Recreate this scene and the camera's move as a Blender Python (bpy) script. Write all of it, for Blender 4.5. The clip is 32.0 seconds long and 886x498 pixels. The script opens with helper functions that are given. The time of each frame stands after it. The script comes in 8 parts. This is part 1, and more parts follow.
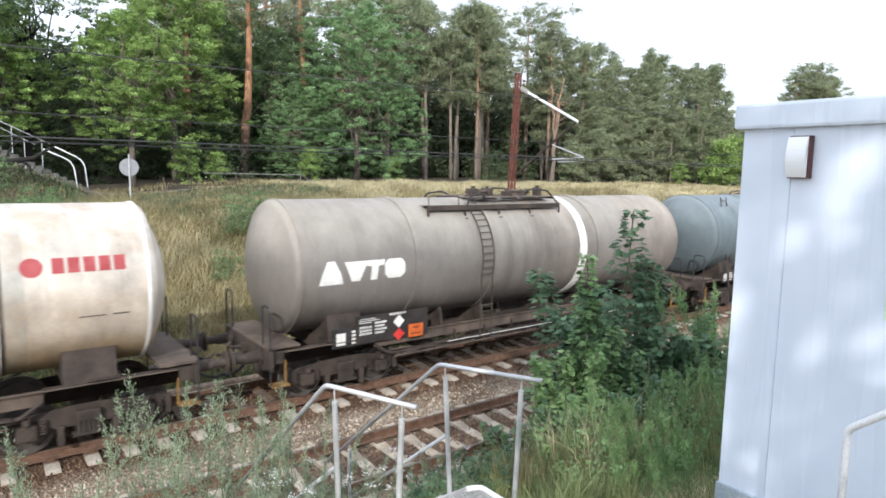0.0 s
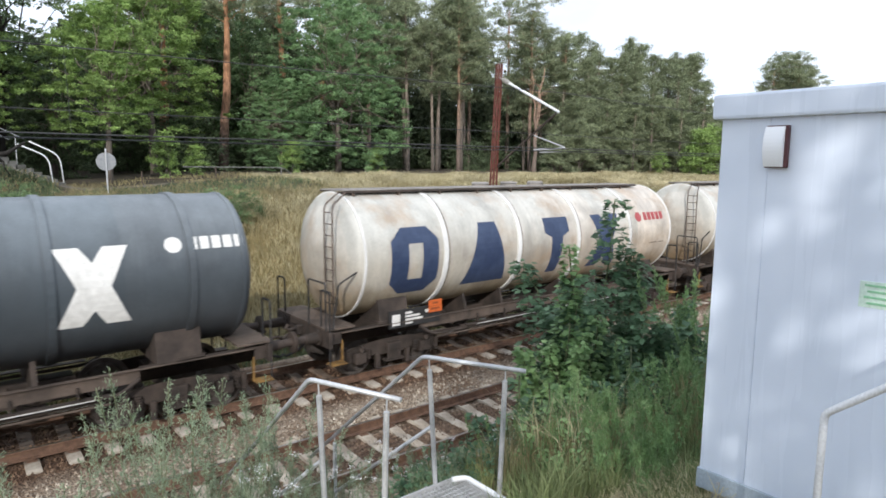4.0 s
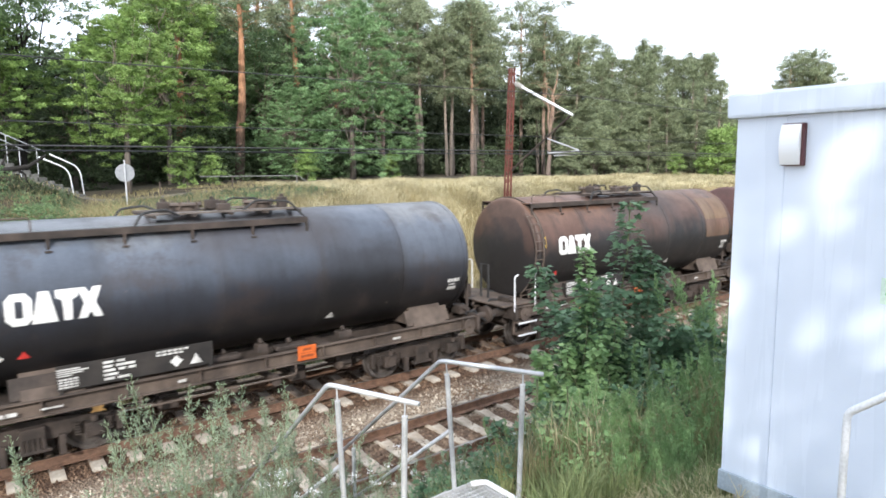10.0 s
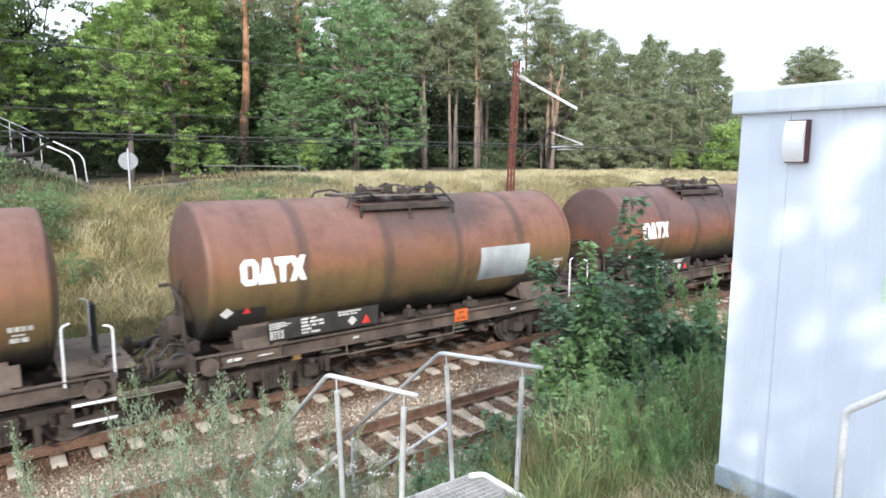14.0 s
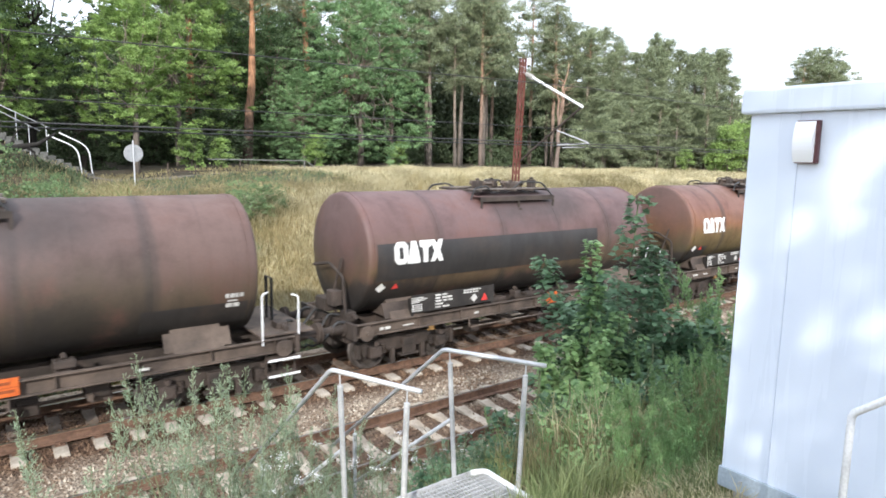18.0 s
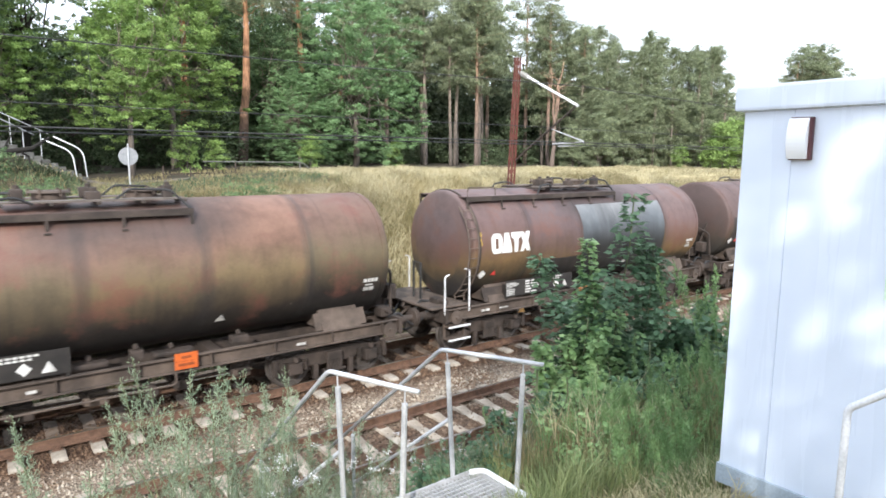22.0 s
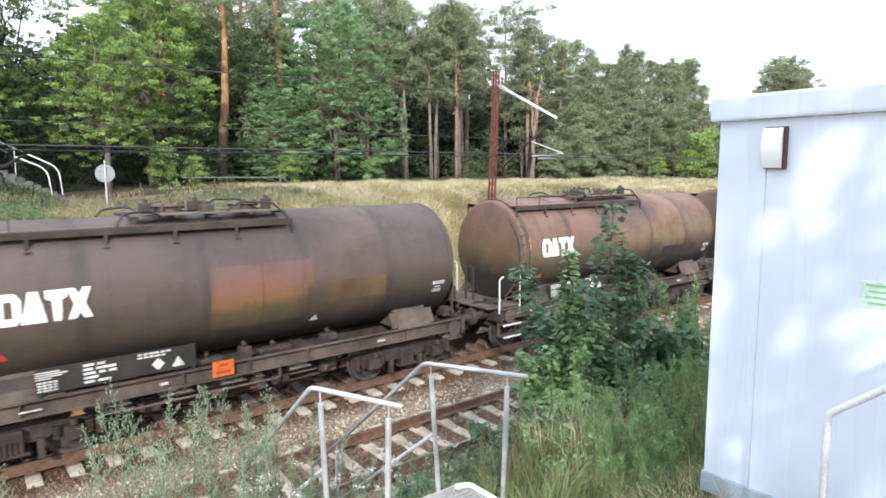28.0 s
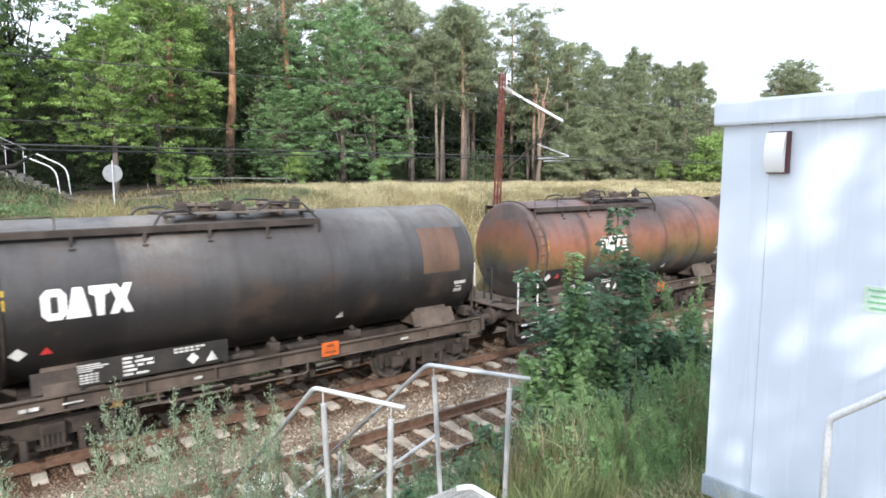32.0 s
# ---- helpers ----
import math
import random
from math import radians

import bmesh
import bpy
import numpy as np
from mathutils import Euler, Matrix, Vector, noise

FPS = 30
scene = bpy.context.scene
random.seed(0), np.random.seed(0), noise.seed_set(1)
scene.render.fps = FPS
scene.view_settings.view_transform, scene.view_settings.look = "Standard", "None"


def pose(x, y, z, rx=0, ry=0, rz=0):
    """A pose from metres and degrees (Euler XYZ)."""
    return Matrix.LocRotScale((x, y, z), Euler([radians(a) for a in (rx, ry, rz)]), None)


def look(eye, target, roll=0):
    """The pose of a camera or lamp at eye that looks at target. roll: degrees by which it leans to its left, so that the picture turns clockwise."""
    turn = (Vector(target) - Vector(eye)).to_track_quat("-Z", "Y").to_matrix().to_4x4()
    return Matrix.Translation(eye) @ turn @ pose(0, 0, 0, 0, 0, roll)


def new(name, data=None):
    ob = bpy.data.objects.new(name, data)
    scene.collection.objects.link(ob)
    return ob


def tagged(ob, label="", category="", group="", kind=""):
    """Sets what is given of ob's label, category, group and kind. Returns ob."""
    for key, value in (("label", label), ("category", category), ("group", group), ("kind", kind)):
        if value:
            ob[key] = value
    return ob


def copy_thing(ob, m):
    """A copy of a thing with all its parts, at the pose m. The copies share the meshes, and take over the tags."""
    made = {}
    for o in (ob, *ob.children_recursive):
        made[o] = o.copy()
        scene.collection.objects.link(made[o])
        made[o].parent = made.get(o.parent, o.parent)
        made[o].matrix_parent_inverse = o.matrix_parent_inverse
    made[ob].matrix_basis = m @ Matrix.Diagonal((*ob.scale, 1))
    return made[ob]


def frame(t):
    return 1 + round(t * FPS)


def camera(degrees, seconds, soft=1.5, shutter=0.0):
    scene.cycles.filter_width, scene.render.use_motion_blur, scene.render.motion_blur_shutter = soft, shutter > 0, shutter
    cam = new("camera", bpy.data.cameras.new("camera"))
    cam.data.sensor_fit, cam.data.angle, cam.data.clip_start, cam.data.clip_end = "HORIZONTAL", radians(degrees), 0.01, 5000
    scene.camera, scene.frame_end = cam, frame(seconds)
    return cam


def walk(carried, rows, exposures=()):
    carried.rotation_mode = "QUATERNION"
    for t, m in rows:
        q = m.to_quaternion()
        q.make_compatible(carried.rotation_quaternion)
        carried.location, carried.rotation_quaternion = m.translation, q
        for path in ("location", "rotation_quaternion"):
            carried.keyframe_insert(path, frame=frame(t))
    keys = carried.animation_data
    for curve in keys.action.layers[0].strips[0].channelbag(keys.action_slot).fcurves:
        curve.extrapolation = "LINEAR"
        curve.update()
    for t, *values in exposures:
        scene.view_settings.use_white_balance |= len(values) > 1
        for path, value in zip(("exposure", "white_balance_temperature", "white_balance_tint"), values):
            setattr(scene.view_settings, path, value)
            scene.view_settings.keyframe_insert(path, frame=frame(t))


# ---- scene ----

# World: x along the tracks in the way the train goes, y across them, z up; z = 0 is the top of the rails.
cam = camera(70.0, 32.0, soft=1.7, shutter=0.2)
EXPOSURES = [(0.0, 0.42), (1.0, 0.2), (2.0, 0.05), (3.5, 0.06), (6.0, 0.16), (7.0, 0.5), (8.5, 0.62), (10.0, 0.70), (15.0, 0.74), (23.0, 0.78), (28.0, 0.74), (32.0, 0.68)]
PATH = [

    (0.0, pose(0.001, 0.002, 4.811, 83.069, -1.038, -37.192)),
    (0.5, pose(-0.003, -0.002, 4.815, 83.070, -1.042, -37.386)),
    (1.0, pose(-0.004, 0.002, 4.810, 82.962, -1.208, -37.485)),
    (1.5, pose(-0.003, 0.009, 4.812, 82.696, -1.095, -37.422)),
    (2.0, pose(0.002, 0.007, 4.807, 82.524, -0.779, -37.547)),
    (2.5, pose(0.018, 0.003, 4.810, 82.345, -0.558, -37.909)),
    (3.0, pose(0.006, 0.003, 4.809, 82.225, -0.784, -38.287)),
    (3.5, pose(0.006, -0.003, 4.819, 82.265, -0.594, -38.508)),
    (5.5, pose(-0.002, 0.019, 4.815, 82.377, -0.763, -39.404)),
    (6.0, pose(-0.006, 0.019, 4.812, 82.353, -0.763, -39.037)),
    (6.5, pose(-0.012, 0.009, 4.815, 82.405, -0.542, -38.610)),
    (7.0, pose(-0.002, 0.003, 4.813, 82.644, -0.400, -38.518)),
    (7.5, pose(-0.003, -0.009, 4.812, 82.897, -0.499, -38.832)),
    (8.0, pose(0.003, -0.019, 4.811, 83.086, -0.186, -39.163)),
    (8.5, pose(0.001, -0.019, 4.811, 83.139, 0.235, -39.132)),
    (9.0, pose(0.002, -0.014, 4.812, 83.082, 0.453, -38.697)),
    (9.5, pose(-0.004, -0.014, 4.814, 82.928, 0.472, -38.196)),
    (10.0, pose(-0.007, -0.014, 4.812, 82.789, 0.531, -37.525)),
    (10.5, pose(0.000, -0.012, 4.811, 82.548, 0.563, -37.022)),
    (11.0, pose(0.003, -0.013, 4.804, 82.344, 0.620, -37.037)),
    (11.5, pose(0.009, -0.015, 4.807, 82.168, 0.528, -37.202)),
    (12.0, pose(-0.004, -0.014, 4.811, 82.038, -0.016, -37.154)),
    (12.5, pose(0.005, -0.010, 4.807, 82.080, -0.191, -37.109)),
    (13.0, pose(-0.002, -0.018, 4.810, 82.133, 0.033, -37.185)),
    (13.5, pose(0.003, -0.017, 4.808, 82.162, 0.013, -37.222)),
    (14.0, pose(0.001, -0.018, 4.810, 82.127, -0.242, -37.218)),
    (14.5, pose(0.005, -0.014, 4.810, 82.163, -0.271, -37.143)),
    (15.0, pose(-0.006, -0.009, 4.807, 82.217, -0.076, -36.968)),
    (15.5, pose(-0.009, -0.002, 4.812, 82.266, -0.164, -36.634)),
    (17.5, pose(-0.010, 0.001, 4.804, 81.972, -1.008, -36.694)),
    (18.0, pose(-0.009, 0.001, 4.805, 81.820, -1.019, -36.832)),
    (18.5, pose(-0.001, -0.003, 4.805, 81.694, -0.979, -36.941)),
    (19.0, pose(-0.001, -0.003, 4.800, 81.699, -1.071, -36.930)),
    (19.5, pose(0.000, -0.007, 4.806, 81.717, -0.948, -37.053)),
    (20.0, pose(0.003, -0.015, 4.805, 81.755, -0.505, -37.490)),
    (20.5, pose(0.009, -0.005, 4.806, 81.704, -0.200, -37.770)),
    (21.0, pose(-0.010, -0.009, 4.806, 81.718, -0.246, -37.637)),
    (21.5, pose(-0.002, -0.009, 4.802, 81.748, -0.363, -37.362)),
    (22.0, pose(-0.007, -0.004, 4.807, 81.819, -0.446, -37.211)),
    (22.5, pose(0.002, 0.000, 4.808, 81.944, -0.458, -37.225)),
    (23.0, pose(-0.000, 0.012, 4.808, 82.045, -1.268, -37.070)),
    (23.5, pose(-0.022, 0.018, 4.803, 82.144, -1.671, -36.780)),
    (24.0, pose(-0.025, 0.018, 4.810, 82.197, -1.437, -36.418)),
    (24.5, pose(-0.020, 0.017, 4.809, 82.510, -1.238, -36.314)),
    (25.0, pose(-0.010, 0.015, 4.804, 82.766, -1.122, -36.611)),
    (25.5, pose(0.003, 0.012, 4.803, 82.868, -0.642, -37.198)),
    (27.5, pose(-0.010, -0.002, 4.809, 83.011, 0.220, -38.770)),
    (28.0, pose(0.002, 0.003, 4.805, 83.001, 0.226, -38.935)),
    (28.5, pose(0.006, -0.001, 4.807, 82.915, 0.489, -39.041)),
    (29.0, pose(0.005, -0.012, 4.808, 82.883, 0.505, -38.862)),
    (29.5, pose(0.002, -0.012, 4.808, 82.916, 0.174, -38.360)),
    (30.0, pose(0.010, -0.017, 4.813, 82.822, 0.440, -38.137)),
    (30.5, pose(0.013, -0.021, 4.813, 82.835, 0.165, -38.097)),
    (31.0, pose(0.013, -0.029, 4.810, 82.963, -0.181, -38.461)),
    (31.5, pose(0.009, -0.029, 4.808, 83.185, -0.323, -38.538)),
    (32.0, pose(0.004, -0.024, 4.808, 83.178, -0.124, -38.382)),
]
walk(cam, PATH, EXPOSURES)

# ---------------------------------------------------------------- light
world = bpy.data.worlds.new("sky")
scene.world = world
world.use_nodes = True
_wn = world.node_tree.nodes
_sky = _wn.new("ShaderNodeTexSky")
_sky.sky_type = "NISHITA"
_sky.sun_disc = False
SUN_ELEVATION, SUN_HEADING = radians(27.5), radians(-138.5)   # heading: from +y towards +x
_sky.sun_elevation, _sky.sun_rotation = SUN_ELEVATION, SUN_HEADING
_sky.air_density, _sky.dust_density, _sky.ozone_density = 1.0, 6.0, 1.0
_wn["Background"].inputs["Strength"].default_value = 0.15
_wl = world.node_tree.links
_cloud = _wn.new("ShaderNodeTexNoise")          # thin bright overcast with a few blue openings
_cloud.inputs["Scale"].default_value, _cloud.inputs["Detail"].default_value = 2.2, 6
_map = _wn.new("ShaderNodeMapping")
_map.inputs["Scale"].default_value = (1, 1, 2.5)
_wl.new(_wn.new("ShaderNodeTexCoord").outputs["Generated"], _map.inputs["Vector"])
_wl.new(_map.outputs[0], _cloud.inputs["Vector"])
_cover = _wn.new("ShaderNodeValToRGB")
_cover.color_ramp.elements[0].position, _cover.color_ramp.elements[1].position = 0.30, 0.48
_cover.color_ramp.elements[0].color = (0.72, 0.72, 0.72, 1)
_wl.new(_cloud.outputs[0], _cover.inputs[0])
_mixs = _wn.new("ShaderNodeMix")
_mixs.data_type = "RGBA"
_wl.new(_cover.outputs[0], _mixs.inputs[0])
_wl.new(_sky.outputs[0], _mixs.inputs[6])
_mixs.inputs[7].default_value = (7.1, 7.8, 9.0, 1)
_wl.new(_mixs.outputs[2], _wn["Background"].inputs["Color"])

sun_data = bpy.data.lights.new("sun", "SUN")
sun_data.energy, sun_data.angle, sun_data.color = 3.0, radians(0.53), (1.0, 0.965, 0.915)
sun = new("sun", sun_data)
_d = Vector((math.sin(SUN_HEADING) * math.cos(SUN_ELEVATION), math.cos(SUN_HEADING) * math.cos(SUN_ELEVATION), math.sin(SUN_ELEVATION)))
sun.matrix_world = look(_d * 60, (0, 0, 0))

# ---------------------------------------------------------------- materials
def srgb(r, g, b):
    """Linear colour from 8-bit display values."""
    return tuple(((c / 255 + 0.055) / 1.055) ** 2.4 if c > 10 else c / 255 / 12.92 for c in (r, g, b)) + (1.0,)


class Nodes:
    """A thin wrapper to write node trees in few lines."""

    def __init__(self, name, rough=0.6, metal=0.0):
        self.mat = bpy.data.materials.new(name)
        self.mat.use_nodes = True
        self.tree = self.mat.node_tree
        self.bsdf = self.tree.nodes["Principled BSDF"]
        self.bsdf.inputs["Roughness"].default_value = rough
        self.bsdf.inputs["Metallic"].default_value = metal
        self.coord = self.tree.nodes.new("ShaderNodeTexCoord").outputs["Object"]

    def put(self, socket, value):
        if isinstance(value, bpy.types.NodeSocket):
            self.tree.links.new(value, socket)
        else:
            socket.default_value = value

    def scaled(self, sx, sy, sz, vec=None):
        m = self.tree.nodes.new("ShaderNodeMapping")
        self.put(m.inputs["Vector"], vec or self.coord)
        m.inputs["Scale"].default_value = (sx, sy, sz)
        return m.outputs[0]

    def noise(self, scale, detail=4, rough=0.6, vec=None):
        n = self.tree.nodes.new("ShaderNodeTexNoise")
        n.inputs["Scale"].default_value, n.inputs["Detail"].default_value, n.inputs["Roughness"].default_value = scale, detail, rough
        self.put(n.inputs["Vector"], vec or self.coord)
        return n.outputs[0]

    def voronoi(self, scale, out="Distance"):
        n = self.tree.nodes.new("ShaderNodeTexVoronoi")
        n.inputs["Scale"].default_value = scale
        self.put(n.inputs["Vector"], self.coord)
        return n.outputs[out]

    def ramp(self, fac, *stops):
        n = self.tree.nodes.new("ShaderNodeValToRGB")
        e = n.color_ramp.elements
        while len(e) < len(stops):
            e.new(0.5)
        for el, (p, c) in zip(e, stops):
            el.position, el.color = p, c if not isinstance(c, (int, float)) else (c, c, c, 1)
        self.put(n.inputs[0], fac)
        return n.outputs[0]

    def mix(self, fac, a, b, mode="MIX"):
        n = self.tree.nodes.new("ShaderNodeMix")
        n.data_type, n.blend_type = "RGBA", mode
        self.put(n.inputs[0], fac), self.put(n.inputs[6], a), self.put(n.inputs[7], b)
        return n.outputs[2]

    def math(self, op, a, b=0.0):
        n = self.tree.nodes.new("ShaderNodeMath")
        n.operation = op
        self.put(n.inputs[0], a), self.put(n.inputs[1], b)
        return n.outputs[0]

    def axis(self, i):
        n = self.tree.nodes.new("ShaderNodeSeparateXYZ")
        self.put(n.inputs[0], self.coord)
        return n.outputs[i]

    def each(self):
        return self.tree.nodes.new("ShaderNodeObjectInfo").outputs["Random"]

    def island(self):
        return self.tree.nodes.new("ShaderNodeNewGeometry").outputs["Random Per Island"]

    def bump(self, height, strength=0.3, distance=0.02):
        n = self.tree.nodes.new("ShaderNodeBump")
        n.inputs["Strength"].default_value, n.inputs["Distance"].default_value = strength, distance
        self.put(n.inputs["Height"], height)
        self.put(self.bsdf.inputs["Normal"], n.outputs[0])

    def done(self, colour, rough=None):
        self.put(self.bsdf.inputs["Base Color"], colour)
        if rough is not None:
            self.put(self.bsdf.inputs["Roughness"], rough)
        return self.mat


def grained(name, a, b, scale=6.0, rough=0.7, metal=0.0, fine=60.0, bump=0.25, dist=0.01):
    """Two tones in soft patches with a fine grain on top."""
    n = Nodes(name, rough, metal)
    big = n.ramp(n.noise(scale), (0.35, a), (0.65, b))
    small = n.noise(fine, 3)
    col = n.mix(0.35, big, n.ramp(small, (0.3, 0.35), (0.7, 1.0)), "MULTIPLY")
    n.bump(small, bump, dist)
    return n.done(col)


def deeper(c, k):
    """The same hue, darker."""
    m = sum(c[:3]) / 3
    return tuple(max(0.0, (m + 0.97 * (v - m)) * k) for v in c[:3]) + (1.0,)


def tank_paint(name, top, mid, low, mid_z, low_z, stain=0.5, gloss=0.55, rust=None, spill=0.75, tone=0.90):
    """Weathered tank paint: top, middle and low tones by height, run marks, ring tones and rust patches."""
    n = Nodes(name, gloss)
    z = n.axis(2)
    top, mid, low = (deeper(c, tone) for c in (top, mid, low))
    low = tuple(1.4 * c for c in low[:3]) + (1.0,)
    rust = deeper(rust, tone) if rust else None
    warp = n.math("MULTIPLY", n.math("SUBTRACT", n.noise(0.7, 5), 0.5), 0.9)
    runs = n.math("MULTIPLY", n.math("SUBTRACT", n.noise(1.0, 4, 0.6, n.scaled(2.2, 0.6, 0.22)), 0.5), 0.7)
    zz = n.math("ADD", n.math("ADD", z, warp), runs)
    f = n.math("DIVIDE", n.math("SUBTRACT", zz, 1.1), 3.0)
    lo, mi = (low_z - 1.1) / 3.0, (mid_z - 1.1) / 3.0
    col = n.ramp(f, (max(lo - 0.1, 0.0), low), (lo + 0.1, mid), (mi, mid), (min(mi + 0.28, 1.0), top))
    streak = n.noise(1.0, 6, 0.7, n.scaled(1.3, 0.8, 0.5))
    col = n.mix(stain, col, n.ramp(streak, (0.30, 0.42), (0.60, 1.05)), "MULTIPLY")
    cell = n.tree.nodes.new("ShaderNodeTexWhiteNoise")      # each ring of plates has weathered its own way
    cell.noise_dimensions = "1D"
    n.put(cell.inputs["W"], n.math("FLOOR", n.math("DIVIDE", n.math("ADD", n.axis(0), n.math("MULTIPLY", warp, 0.12)), 2.04)))
    col = n.mix(stain, col, n.ramp(cell.outputs["Value"], (0.0, (0.62, 0.66, 0.66, 1)), (1.0, (1.16, 1.06, 0.98, 1))), "MULTIPLY")
    blot = n.noise(0.55, 5, 0.6)
    col = n.mix(stain * 0.8, col, n.ramp(blot, (0.40, (0.42, 0.40, 0.40, 1)), (0.52, (1, 1, 1, 1))), "MULTIPLY")
    drip = n.noise(1.0, 3, 0.5, n.scaled(7.0, 0.4, 0.25))
    col = n.mix(stain * 0.4, col, n.ramp(drip, (0.28, 0.5), (0.40, 1.0)), "MULTIPLY")
    if rust:
        col = n.mix(n.ramp(n.noise(0.9, 6, 0.7), (0.50, 0.0), (0.66, 0.5)), col, rust)
    # spilt load run down from the hatches
    off = n.math("ABSOLUTE", n.math("ADD", n.axis(0), n.math("MULTIPLY", warp, 1.6)))
    zone = n.ramp(n.math("DIVIDE", off, 2.6), (0.25, 1.0), (0.9, 0.0))
    tongue = n.ramp(n.noise(1.0, 4, 0.55, n.scaled(2.6, 0.5, 0.16)), (0.44, 0.0), (0.62, 1.0))
    spilt = n.math("MULTIPLY", n.math("MULTIPLY", zone, tongue), spill)
    col = n.mix(spilt, col, (0.018, 0.016, 0.016, 1))
    fine = n.noise(45, 4)
    col = n.mix(0.3, col, n.ramp(fine, (0.3, 0.5), (0.7, 1.1)), "MULTIPLY")
    n.bump(fine, 0.12, 0.004)
    return n.done(col, n.ramp(streak, (0.3, gloss + 0.2), (0.7, gloss - 0.1)))


def weathered(name, stops, seam, stain=0.5, gloss=0.55, blot_colour=None, spill=0.4, tone=0.67, jag=0.6):
    """Old tank paint in level belts from (height, colour) pairs, low ones first; each ring of plates has faded at its own
    height, soot lies along the weld seams, and paint has flaked off in small spots. seam: where one weld lies along x."""
    n = Nodes(name, gloss)
    x, z = n.axis(0), n.axis(2)
    soft = n.math("MULTIPLY", n.math("SUBTRACT", n.noise(0.8, 5, 0.62), 0.5), jag * 1.3)
    ring_no = n.math("DIVIDE", n.math("SUBTRACT", n.math("ADD", x, n.math("MULTIPLY", soft, 0.10)), seam), 2.0)
    cells = []
    for k in (0.0, 17.3):
        c = n.tree.nodes.new("ShaderNodeTexWhiteNoise")
        c.noise_dimensions = "1D"
        n.put(c.inputs["W"], n.math("ADD", n.math("FLOOR", ring_no), k + seam * 3.1 + len(name)))
        cells.append(c.outputs["Value"])
    runs = n.math("MULTIPLY", n.math("SUBTRACT", n.noise(1.0, 5, 0.65, n.scaled(3.2, 0.6, 0.35)), 0.5), jag)
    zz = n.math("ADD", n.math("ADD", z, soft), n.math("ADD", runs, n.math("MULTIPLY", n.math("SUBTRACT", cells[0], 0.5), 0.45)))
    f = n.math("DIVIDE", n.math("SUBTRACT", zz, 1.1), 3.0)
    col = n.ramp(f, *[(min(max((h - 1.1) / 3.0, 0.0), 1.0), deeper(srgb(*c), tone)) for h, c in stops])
    col = n.mix(stain, col, n.ramp(cells[1], (0.0, (0.70, 0.74, 0.78, 1)), (0.5, (1.0, 0.98, 0.97, 1)), (1.0, (1.22, 1.12, 1.0, 1))), "MULTIPLY")
    cloud = n.noise(1.0, 7, 0.68, n.scaled(0.9, 0.9, 0.8))
    col = n.mix(stain, col, n.ramp(cloud, (0.32, (0.36, 0.35, 0.36, 1)), (0.50, (1, 1, 1, 1)), (0.70, (1.22, 1.16, 1.08, 1))), "MULTIPLY")
    if blot_colour:
        col = n.mix(n.ramp(n.noise(0.85, 7, 0.7), (0.52, 0.0), (0.64, 0.6)), col, deeper(srgb(*blot_colour), tone))
    # soot along the seams, wider in places
    off = n.math("ABSOLUTE", n.math("SUBTRACT", n.math("FRACT", n.math("ADD", n.math("DIVIDE", n.math("SUBTRACT", x, seam), 2.0), 0.5)), 0.5))
    edge = n.math("MULTIPLY", n.noise(1.3, 4), 0.075)
    seam_soot = n.ramp(n.math("SUBTRACT", off, edge), (0.0, 0.55 * spill + 0.12), (0.045, 0.0))
    col = n.mix(seam_soot, col, (0.030, 0.026, 0.025, 1))
    # spilt load below the hatches
    far = n.math("ABSOLUTE", n.math("ADD", n.math("SUBTRACT", x, 0.3), n.math("MULTIPLY", soft, 1.6)))
    zone = n.ramp(n.math("DIVIDE", far, 2.6), (0.2, 1.0), (0.9, 0.0))
    tongue = n.ramp(n.noise(1.0, 6, 0.7, n.scaled(1.6, 0.5, 0.45)), (0.50, 0.0), (0.66, 1.0))
    col = n.mix(n.math("MULTIPLY", n.math("MULTIPLY", zone, tongue), spill), col, (0.022, 0.019, 0.018, 1))
    # dust and tar trodden down beside the walkway
    apron = n.math("MULTIPLY", n.ramp(n.math("DIVIDE", far, 2.6), (0.45, 1.0), (0.75, 0.0)), n.ramp(n.math("DIVIDE", n.math("ADD", z, soft), 4.0), (0.76, 0.0), (0.86, 0.62)))
    col = n.mix(apron, col, (0.040, 0.032, 0.031, 1))
    drip = n.ramp(n.noise(1.0, 4, 0.6, n.scaled(9.0, 0.5, 0.3)), (0.30, 0.45), (0.42, 1.0))
    col = n.mix(stain * 0.55, col, drip, "MULTIPLY")
    # small flakes and scuffs
    flake = n.ramp(n.noise(5.5, 5, 0.75), (0.68, 0.0), (0.72, 0.55))
    col = n.mix(n.math("MULTIPLY", flake, n.ramp(n.noise(0.6, 3), (0.5, 0.0), (0.62, 1.0))), col, (0.42, 0.33, 0.27, 1))
    fine = n.noise(38, 4)
    col = n.mix(0.3, col, n.ramp(fine, (0.3, 0.55), (0.7, 1.12)), "MULTIPLY")
    n.bump(fine, 0.12, 0.004)
    return n.done(col, n.ramp(cloud, (0.3, gloss + 0.2), (0.7, gloss - 0.08)))


